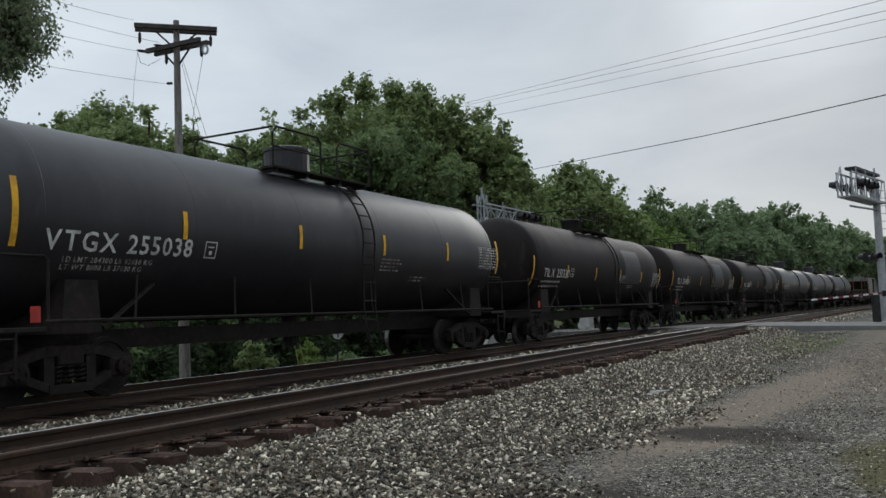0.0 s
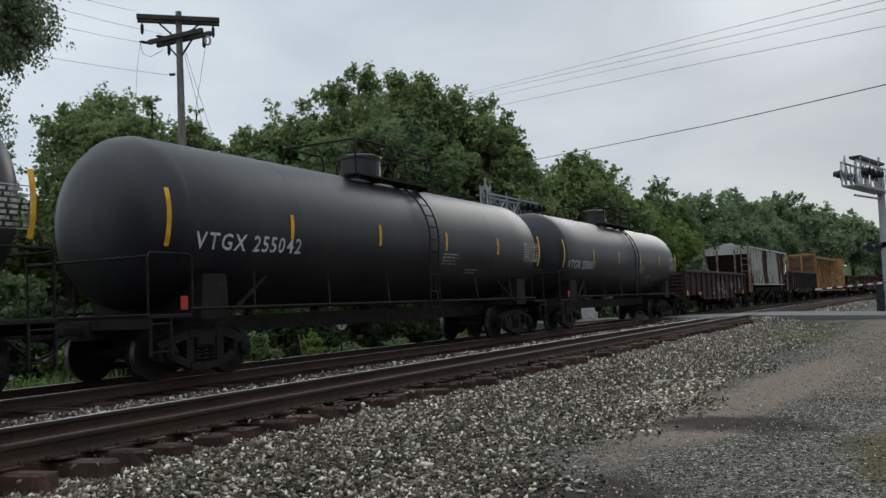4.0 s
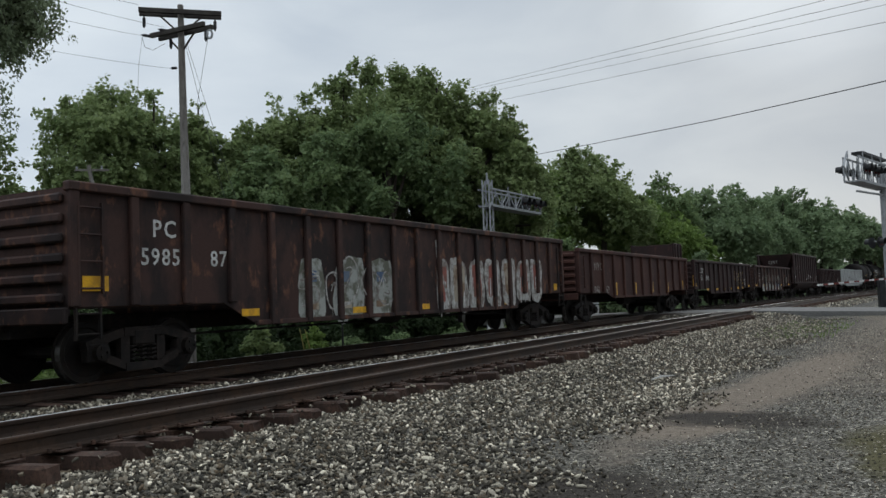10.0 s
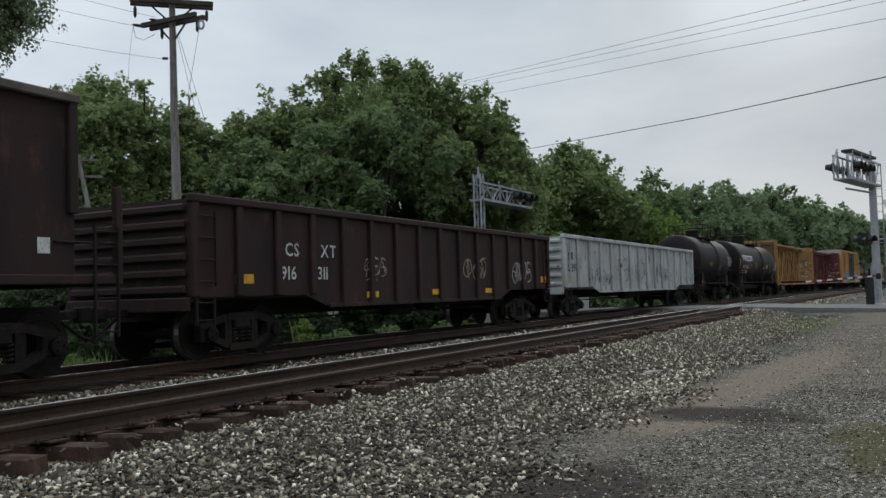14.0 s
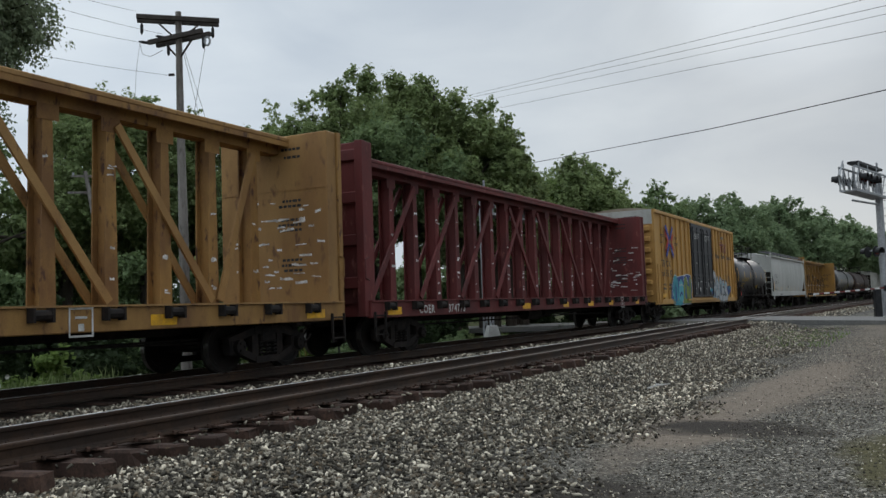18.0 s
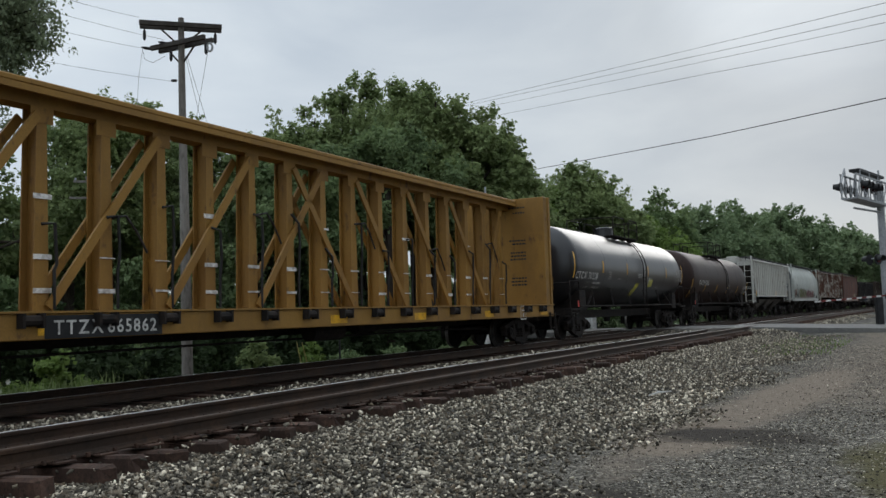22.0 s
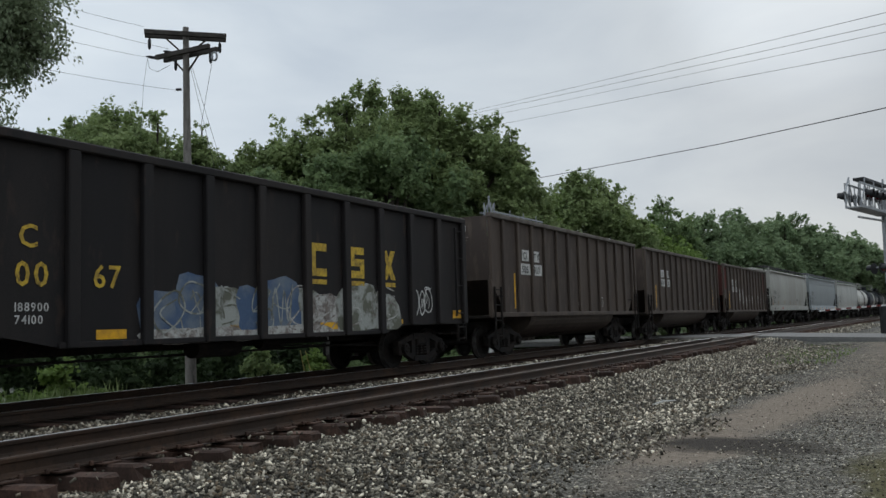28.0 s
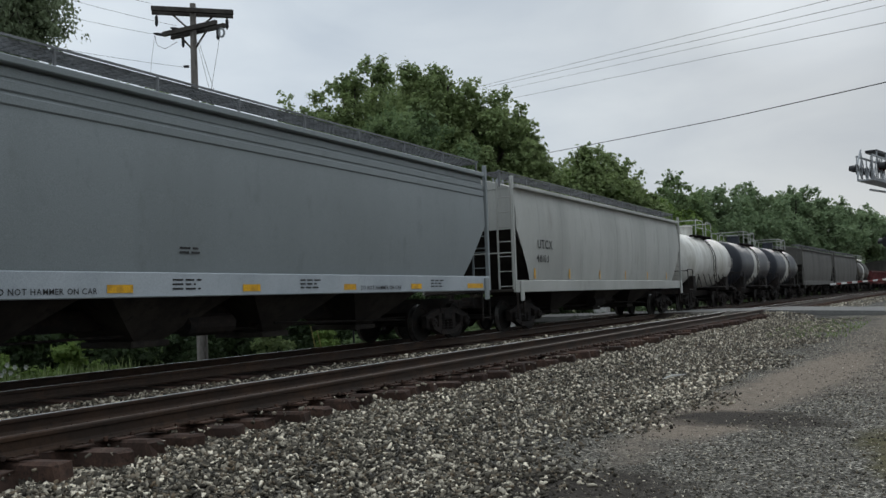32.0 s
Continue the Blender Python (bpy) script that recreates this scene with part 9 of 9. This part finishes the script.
for pts, r in (([(1.38, 75.0, 19.21), (14.38, 45.0, 14.76), (18.71, 30.0, 12.14), (20.5, 18, 10.2)], 0.011), ([(1.37, 75.0, 19.01), (14.35, 45.0, 14.33), (18.67, 30.0, 11.67), (20.5, 18, 9.6)], 0.011),
               ([(1.85, 75.0, 18.59), (14.33, 45.0, 13.94), (18.65, 30.0, 11.35), (20.5, 18, 9.2)], 0.009), ([(2.31, 75.0, 17.77), (14.28, 45.0, 13.24), (18.59, 30.0, 10.65), (20.5, 18, 8.8)], 0.011)):
    cable(pts, r, "thin dark power line strung across the grey sky", 0.02)
cable([(5.65, 70.0, 12.23), (14.08, 45.0, 9.87), (17.2, 28.0, 8.14), (18.6, 17, 7.1)], 0.022, "thicker dark cable strung across the grey sky", 0.02)
for pts in (
    [(-7.74, 22.0, 8.95), (-9.06, 19.0, 8.59)],
    [(-7.65, 22.0, 8.13), (-9.06, 19.0, 7.8)],
    [(-7.08, 22.0, 8.33), (-9.06, 19.0, 8.21)],
    [(-6.85, 22.0, 7.23), (-9.07, 19.0, 7.0)],
):
    cable(pts, 0.0045, "thin dark wire leading away from the pole", 0.03)



def lamp_head(rt, p, d, r=0.20):
    """A round crossing light with dark backing disc and hood, facing along d."""
    p, d = Vector(p), Vector(d).normalized()
    back = part("light_backing", tube(bmesh.new(), [p, p + d * 0.03], 0.27, 18), M_BLACKSTEEL, rt)
    part("lens", tube(bmesh.new(), [p + d * 0.035, p + d * 0.06], r * 0.75, 16), M_LENS, back)
    bm = bmesh.new()
    side = d.cross(Vector((0, 0, 1))).normalized()
    ring = [(math.cos(a), math.sin(a)) for a in np.linspace(-0.4, math.pi + 0.4, 12)]
    a = [bm.verts.new(p + side * (c * r) + Vector((0, 0, s * r)) + d * 0.03) for c, s in ring]
    b = [bm.verts.new(p + side * (c * r) + Vector((0, 0, s * r)) + d * 0.32) for c, s in ring]
    for i in range(len(ring) - 1):
        bm.faces.new((a[i], a[i + 1], b[i + 1], b[i]))
    part("hood", bm, M_BLACKSTEEL, back)


M_LENS = mat("dark_red_lens", (0.09, 0.006, 0.006), 0.15, 0, (0.06, 0.004, 0.004), 10, bump=0)
M_STRIPEW = mat("white_gate_paint", (0.66, 0.66, 0.64), 0.5, 0, (0.5, 0.5, 0.48), 4, bump=0)
M_GATERED = mat("dull_red_gate_paint", (0.16, 0.022, 0.018), 0.6, 0, (0.10, 0.018, 0.016), 6, bump=0)
M_CONC = mat("pale_concrete", (0.48, 0.48, 0.45), 0.85, 0, (0.38, 0.37, 0.35), 3, c3=(0.30, 0.29, 0.27), s2=15, bump=0.3)


def cantilever(base, tip, foot, top, low, depth, mast_r, label, lights, solid):
    """A mast with a latticed arm that carries crossing lights over the road."""
    b, t = Vector(base), Vector(tip)
    rt = thing("crossing_signal", label, "crossing signal", "level crossing signals", pose(b.x, b.y, foot))
    arm = (t - b).to_3d()
    arm.z = 0
    L = arm.length
    d = arm.normalized()
    s = Vector((-d.y, d.x, 0))
    H, lo = top - foot, low - foot
    if solid:
        part("mast", tube(bmesh.new(), [(0, 0, 0), (0, 0, H - 0.2)], [mast_r, mast_r * 0.85], 12), M_GALV, rt)
    else:
        for i, (p, k) in enumerate(((-1, -1), (1, -1), (1, 1), (-1, 1))):
            part("mast_leg", beam(bmesh.new(), d * (p * mast_r) + s * (k * mast_r), d * (p * mast_r) + s * (k * mast_r) + Vector((0, 0, H)), 0.07, 0.07, (1, 0, 0)), M_GALV, rt)
        n = 14
        for i in range(n):
            z0, z1 = H * i / n, H * (i + 1) / n
            for k in (-1, 1):
                a = -1 if i % 2 else 1
                part("mast_lacing", beam(bmesh.new(), d * (a * mast_r) + s * (k * mast_r) + Vector((0, 0, z0)), d * (-a * mast_r) + s * (k * mast_r) + Vector((0, 0, z1)), 0.035, 0.035), M_GALV, rt)
    part("footing", bx(-0.40, 0.40, -0.40, 0.40, -0.5, 0.04, 0.03), M_CONC, rt)
    part("mast_cap", tube(bmesh.new(), [(0, 0, H - 0.2), (0, 0, H + 0.35)], 0.05, 8), M_GALV, rt)
    for k in (-1, 1):
        for z in (lo, lo + depth):
            part("arm_chord", beam(bmesh.new(), s * (0.33 * k) + Vector((0, 0, z)) - d * 0.3, s * (0.33 * k) + d * L + Vector((0, 0, z)), 0.07, 0.07), M_GALV, rt)
        n = max(4, int(L / 0.7))
        for i in range(n):
            x0, x1 = L * i / n, L * (i + 1) / n
            za, zb = (lo, lo + depth) if i % 2 else (lo + depth, lo)
            part("arm_lacing", beam(bmesh.new(), s * (0.33 * k) + d * x0 + Vector((0, 0, za)), s * (0.33 * k) + d * x1 + Vector((0, 0, zb)), 0.04, 0.04), M_GALV, rt)
            part("arm_upright", beam(bmesh.new(), s * (0.33 * k) + d * x1 + Vector((0, 0, lo)), s * (0.33 * k) + d * x1 + Vector((0, 0, lo + depth + (0.25 if i % 2 else 0))), 0.04, 0.04, (1, 0, 0)), M_GALV, rt)
    part("catwalk", beam(bmesh.new(), Vector((0, 0, lo - 0.05)) - d * 0.2, d * L + Vector((0, 0, lo - 0.05)), 0.72, 0.06), M_GALV, rt)
    for k in lights:
        for sg in (-1, 1):
            for e in (-0.3, 0.3):
                lamp_head(rt, d * (L * k + e) + s * (0.45 * sg) + Vector((0, 0, lo + depth * 0.5)), s * sg)
    return rt, d, s, lo


sig, d, s, lo = cantilever((1.97, 40.4, 0), (4.65, 45.25, 0), -0.5, 6.55, 5.35, 0.75, 0.17, "galvanised lattice mast with a cantilever arm of crossing lights", (0.62, 0.88), False)
sig, d, s, lo = cantilever((21.70, 43.0, 0), (18.40, 39.2, 0), -0.15, 7.15, 5.75, 1.05, 0.20, "grey steel mast with a caged arm of dark crossing lights", (0.55, 0.85), True)
# lights, crossbuck, bell and gate on the nearer mast
for sg in (-1, 1):
    for e in (-0.75, 0.75):
        lamp_head(sig, Vector((e * 0.9, e * 0.45, 3.2)) + Vector((0, 0, 0)) - Vector((0.10 * sg, -0.2 * sg, 0)), (-0.45 * sg, 0.9 * sg, 0))
part("light_bracket", tube(bmesh.new(), [(-0.8, -0.4, 3.25), (0.8, 0.4, 3.25)], 0.04, 8), M_GALV, sig)
part("arm_cage", tube(bmesh.new(), [d * 5.5 + Vector((0, 0, lo + 1.25)), d * 6.1 + Vector((0, 0, lo + 0.55)), d * 5.5 + Vector((0, 0, lo - 0.05))], 0.04, 6), M_GALV, sig)
part("lower_bar", tube(bmesh.new(), [(0, 0, lo - 0.35), d * 4.4 + Vector((0, 0, lo - 0.45))], 0.05, 8), M_GALV, sig)
part("top_tray", beam(bmesh.new(), Vector((0, 0, lo + 1.35)), d * 4.0 + Vector((0, 0, lo + 1.35)), 0.5, 0.12), M_BLACKSTEEL, sig)
ladder(sig, 0.22, 0.15, 0.3, 7.0, 0.32, M_GALV, 18)
buck = thing("crossbuck_sign", "white crossbuck sign on a slim post by the crossing", "crossbuck sign", at=pose(23.75, 45.5, -0.15))
part("post", tube(bmesh.new(), [(0, 0, 0), (0, 0, 5.3)], 0.05, 8), M_GALV, buck)
for a in (-52, 52):
    part("blade", mesh_of(bx(-0.62, 0.62, -0.012, 0.012, -0.11, 0.11, 0.005), "blade", M_STRIPEW), None, buck, at=pose(0, -0.08, 4.9, 0, a, 20))
part("bell", tube(bmesh.new(), [(0, -0.1, 3.9), (0, -0.1, 4.05), (0, -0.1, 4.12)], [0.16, 0.14, 0.03], 12), M_BLACKSTEEL, buck)
gate = thing("crossing_gate", "lowered crossing gate with red and white stripes", "crossing gate", at=pose(20.9, 42.2, -0.15))
part("gate_case", bx(-0.16, 0.16, -0.14, 0.14, 0, 1.35, 0.03), M_BLACKSTEEL, gate)
ga, gb = Vector((0.5, 0.3, 1.42)), Vector((-4.1, -2.4, 1.22))
for i in range(14):
    part("stripe", beam(bmesh.new(), ga.lerp(gb, i / 14), ga.lerp(gb, (i + 1) / 14), 0.03, 0.075), M_STRIPEW if i % 2 else M_GATERED, gate)
part("counterweight", bx(0.5, 0.7, 0.2, 0.4, 1.25, 1.55, 0.04), M_BLACKSTEEL, gate)
hut = thing("relay_cabinet", "white signal cabinet beside the far side of the crossing", "cabinet", at=along(47.5, 8.2, -0.6))
part("cabinet_body", bx(-0.4, 0.4, -0.35, 0.35, 0, 1.5, 0.03), M_STRIPEW, hut)
part("cabinet_roof", bx(-0.46, 0.46, -0.41, 0.41, 1.5, 1.58, 0.02), M_GALV, hut)
part("cabinet_door", bx(-0.34, 0.34, -0.37, -0.352, 0.1, 1.4, 0.01), M_STRIPEW, hut)


# small things by the far track
def tapered_block():
    rt = thing("concrete_marker", "squat white tapered marker block beside the far rail", "marker block", at=along(31.3, 6.4, -0.35))
    bm = bmesh.new()
    tube(bm, [(0, 0, 0), (0, 0, 0.58), (0, 0, 0.62)], [0.42, 0.25, 0.21], 4)
    bmesh.ops.rotate(bm, verts=bm.verts, cent=(0, 0, 0), matrix=Matrix.Rotation(math.pi / 4, 3, "Z"))
    part("block", bm, M_CONC, rt)


tapered_block()
sg = thing("round_sign", "small round white sign with a dark cross on a short post", "sign", at=along(21.75, 7.0, -0.7) @ pose(0, 0, 0, 0, 0, -22))
part("post", tube(bmesh.new(), [(0, 0, 0), (0, 0, 1.5)], 0.03, 6), M_BLACKSTEEL, sg)
part("disc", tube(bmesh.new(), [(0, -0.035, 1.32), (0, -0.05, 1.32)], 0.19, 22), M_STRIPEW, sg)
part("bar", bx(-0.12, 0.12, -0.056, -0.051, 1.37, 1.41), M_BLACKSTEEL, sg)
part("bar", bx(-0.02, 0.02, -0.056, -0.051, 1.18, 1.37), M_BLACKSTEEL, sg)
M_STAKE = mat("dry_yellow_stake", (0.36, 0.30, 0.10), 0.8, 0, (0.25, 0.21, 0.09), 8)
for u, w, dx, h in ((19.9, 6.9, -0.35, 1.15), (20.6, 7.2, -0.42, 1.1)):
    st = thing("wooden_stake", "thin leaning yellowed stake in the weeds", "stake", at=along(u, w, -0.75))
    part("stick", tube(bmesh.new(), [(0, 0, 0), (dx, 0, h)], [0.022, 0.014], 6), M_STAKE, st)
stick = thing("bleached_branch", "short bleached branch lying on the gravel", "branch", at=along(15.0, -4.3, -0.44))
part("twig", tube(bmesh.new(), [(-0.35, 0.1, 0.02), (-0.1, 0.0, 0.05), (0.15, 0.02, 0.03), (0.35, -0.12, 0.03)], [0.012, 0.02, 0.018, 0.008], 6), M_CONC, stick)
part("twig", tube(bmesh.new(), [(0.0, 0.0, 0.04), (0.25, 0.12, 0.05)], [0.014, 0.006], 6), M_CONC, stick)


# ---- bushes, weeds and undergrowth on the bank ----
def bush(u, w, h, r, seed, leaf, n, size, label="leafy green bush on the railway bank", z=None):
    p = place(u, w)
    make_tree("bush", p.x, p.y, (ground_z(u, w) if z is None else z) - 0.05, h, r, seed, leaf, label, n, size, -0.3, 49, False, mean=1.15, cat="bush")


for i, (u, w, h, r, k, n, sz) in enumerate(((12.6, 7.9, 1.35, 1.0, "l", 2600, 0.10), (11.2, 8.3, 1.15, 1.1, "l", 2400, 0.10), (9.6, 8.4, 1.0, 1.1, "l", 2400, 0.10), (8.0, 8.2, 0.95, 1.0, "l", 2200, 0.10), (6.5, 8.2, 1.1, 1.0, "l", 2200, 0.10),
                                            (18.6, 7.5, 1.3, 0.75, "m", 1600, 0.10), (21.4, 7.9, 1.45, 0.8, "l", 900, 0.10), (24.5, 8.6, 0.9, 1.0, "d", 1300, 0.11), (28.0, 8.8, 0.9, 1.1, "d", 1300, 0.12), (33.0, 8.8, 1.0, 1.3, "d", 1400, 0.13), (37.5, 9.4, 1.0, 1.2, "m", 1300, 0.13))):
    bush(u, w, h, r, 300 + i, LEAVES[k], n, sz)
# shade behind the far track comes from the darkened leaf colour
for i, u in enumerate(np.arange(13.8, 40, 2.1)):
    bush(u, 11.6 + (i % 3) * 0.5, 2.1, 1.5, 350 + i, M_LEAF_SHADED, 2600, 0.12, "low dark brambles in the shade behind the far track")
rb = random.Random(12)
k = 0
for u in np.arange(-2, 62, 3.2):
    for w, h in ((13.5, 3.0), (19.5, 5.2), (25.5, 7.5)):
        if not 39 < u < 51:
            # the front row takes the leaf colour with shade put in
            bush(u + rb.uniform(-1.2, 1.2), w + rb.uniform(-1.5, 1.5), h * rb.uniform(0.8, 1.25), rb.uniform(1.9, 2.8), 400 + k, M_LEAF_SHADED if w < 15 else M_LEAF_DARK if k % 3 else M_LEAF, 5000, 0.15, "dense dark undergrowth at the edge of the woods", -1.3)
        k += 1
for u in np.arange(-2, 75, 4.5):
    if not 40 < u < 50:
        bush(u + rb.uniform(-1, 1), 33 + rb.uniform(-2, 2), rb.uniform(4.6, 6), 3.6, 700 + k, M_LEAF_DARK, 4200, 0.24, "dense undergrowth beneath the woods", -1.0)
    k += 1
for u in np.arange(0, 110, 3.6):
    bush(u + rb.uniform(-1, 1), 42 + rb.uniform(-2, 2), rb.uniform(6, 7.5), 4.2, 900 + k, M_LEAF_DARK, 3600, 0.28, "dense undergrowth deep in the woods", -0.8)
    k += 1
for u, w, h, r in ((57.0, 13.0, 6.2, 3.2), (53.0, 21.0, 8.0, 3.4), (60.0, 16.5, 7.0, 3.4)):
    bush(u, w, h, r, 980 + k, M_LEAF_DARK, 6000, 0.2, "tall dense shrubs behind the crossing road", -1.0)
    k += 1
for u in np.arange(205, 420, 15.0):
    bush(u, 17 + rb.uniform(-3, 3), rb.uniform(8, 11), 8.0, 800 + k, M_LEAF_HAZED, 3000, 0.6, "distant woods beside the line", -1.2)
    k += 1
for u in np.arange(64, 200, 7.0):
    bush(u, 11.5 + rb.uniform(-1, 2), rb.uniform(3.5, 6), 3.6, 600 + k, M_LEAF_HAZED, 3200, 0.30, "dense undergrowth beside the line far off", -1.2)
    k += 1


def grass_patch(name, u0, u1, w0, w1, n, h, seed, label, leaf):
    rng = np.random.default_rng(seed)
    uu, ww = rng.uniform(u0, u1, n), rng.uniform(w0, w1, n)
    base = np.array([place(a, b, ground_z(a, b) - 0.02) for a, b in zip(uu, ww)])
    hh = h * rng.uniform(0.4, 1.2, n)
    ang = rng.uniform(0, 6.28, n)
    side = np.stack([np.cos(ang), np.sin(ang), 0 * ang], 1) * 0.012
    tip = base + np.stack([rng.normal(0, 0.22, n) * hh, rng.normal(0, 0.22, n) * hh, hh], 1)
    mid = (base * 0.45 + tip * 0.55)
    v = np.stack([base - side, base + side, mid + side * 0.8, mid - side * 0.8, tip], 1).reshape(-1, 3)
    i = np.arange(n)[:, None] * 5
    me = array_mesh(name, v, np.concatenate([i + np.array([[0, 1, 2]]), i + np.array([[0, 2, 3]]), i + np.array([[3, 2, 4]])]), leaf)
    return tagged(new(name, me), label, "grass", kind="stuff")


grass_patch("bank_grass", 1, 13.2, 6.4, 11, 9000, 0.42, 71, "rough green grass and weeds on the bank", M_LEAF)
grass_patch("bank_grass", 13.2, 45, 6.8, 11, 5000, 0.25, 73, "sparse dark weeds on the shaded bank", M_LEAF_SHADED)
grass_patch("lot_weeds", 28, 40, -6.0, -3.6, 900, 0.10, 72, "thin low weeds in the gravel", M_LEAF_LIGHT)
M_PETAL = mat("white_petals", (0.75, 0.75, 0.72), 0.8, bump=0)
fl = thing("wild_flowers", "small cluster of white wild flowers on the bank", "flowers", at=along(10.6, 6.9, -0.62))
rf = random.Random(3)
for i in range(7):
    x, y, z = rf.uniform(-0.25, 0.25), rf.uniform(-0.2, 0.2), rf.uniform(0.45, 0.75)
    stem = part("stem", tube(bmesh.new(), [(x * 0.5, y * 0.5, 0), (x, y, z)], 0.006, 4), M_LEAF_LIGHT, fl)
    bm = bmesh.new()
    for a in range(6):
        c, s2 = math.cos(a * 1.047), math.sin(a * 1.047)
        vs = [bm.verts.new(q) for q in ((x, y, z), (x + 0.03 * c - 0.02 * s2, y - 0.02, z + 0.03 * s2 + 0.02 * c), (x + 0.06 * c, y - 0.03, z + 0.06 * s2), (x + 0.03 * c + 0.02 * s2, y - 0.02, z + 0.03 * s2 - 0.02 * c))]
        bm.faces.new(vs)
    part("blossom", bm, M_PETAL, fl)

# the near tree whose drooping branches hang into view
def drooping_tree():
    rng = np.random.default_rng(81)
    rt = thing("tree", "tall tree with drooping grey-green sprays of fine leaves", "tree", "trees behind the tracks", pose(-14.6, 26.8, -0.6))
    part("trunk", tube(bmesh.new(), [(0, 0, 0), (0.1, 0, 5), (0.25, 0, 10), (0.1, 0, 14)], [0.30, 0.24, 0.17, 0.05], 9), M_BARK, rt)
    V, F, n0 = [], [], 0
    for i in range(60):
        high = i < 55
        z0 = rng.uniform(10.3, 14.2) if high else rng.uniform(7.0, 10.0)
        a = rng.uniform(-1.1, 1.3)
        reach = rng.uniform(0.9, 2.75) if high else rng.uniform(0.4, 0.8)
        tip = np.array([math.cos(a) * reach, math.sin(a) * reach * 0.8, z0 + rng.uniform(0.1, 0.7)])
        base = np.array([0.2, 0, z0 - 0.6])
        part("branch", tube(bmesh.new(), [base, base * 0.5 + tip * 0.5 + (0, 0, 0.25), tip, tip + (math.cos(a) * 0.25, 0, -0.5)], [0.05, 0.03, 0.015, 0.006], 5), M_BARK, rt)
        k, per = 378, 14
        t = np.repeat(rng.uniform(0.25, 1.05, k // per), per)
        hang = np.repeat(rng.uniform(0.25, 0.95, k // per), per) * rng.random(k)
        sway = np.repeat(rng.normal(0, 0.30, (k // per, 3)), per, 0)
        p = base[None] * (1 - t[:, None]) + tip[None] * t[:, None] + sway + np.stack([0.18 * hang, rng.normal(0, 0.02, k), 0.15 - hang], 1) + rng.normal(0, 0.085, (k, 3))
        d = rng.normal(size=(k, 3)) * 0.6 + np.array([0.15, 0, -0.8])
        d /= np.linalg.norm(d, axis=1)[:, None]
        b = np.cross(d, rng.normal(size=(k, 3)))
        b /= np.linalg.norm(b, axis=1)[:, None]
        s = rng.uniform(0.10, 0.19, k)[:, None]
        V.append(np.stack([p, p + d * s * 0.5 + b * s * 0.26, p + d * s, p + d * s * 0.5 - b * s * 0.26], 1).reshape(-1, 3))
        F.append(np.arange(k * 4).reshape(k, 4) + n0)
        n0 += k * 4
    part("crown", array_mesh("crown", np.concatenate(V), np.concatenate(F), M_LEAF_GREY), None, rt)


drooping_tree()


# ---- motion: the whole train rolls steadily along the far track ----
def motions():
    for car, middle in CARS:
        walk(car, [(t, along(middle - SPEED * t, FAR_W)) for t in range(0, 33)])


motions()
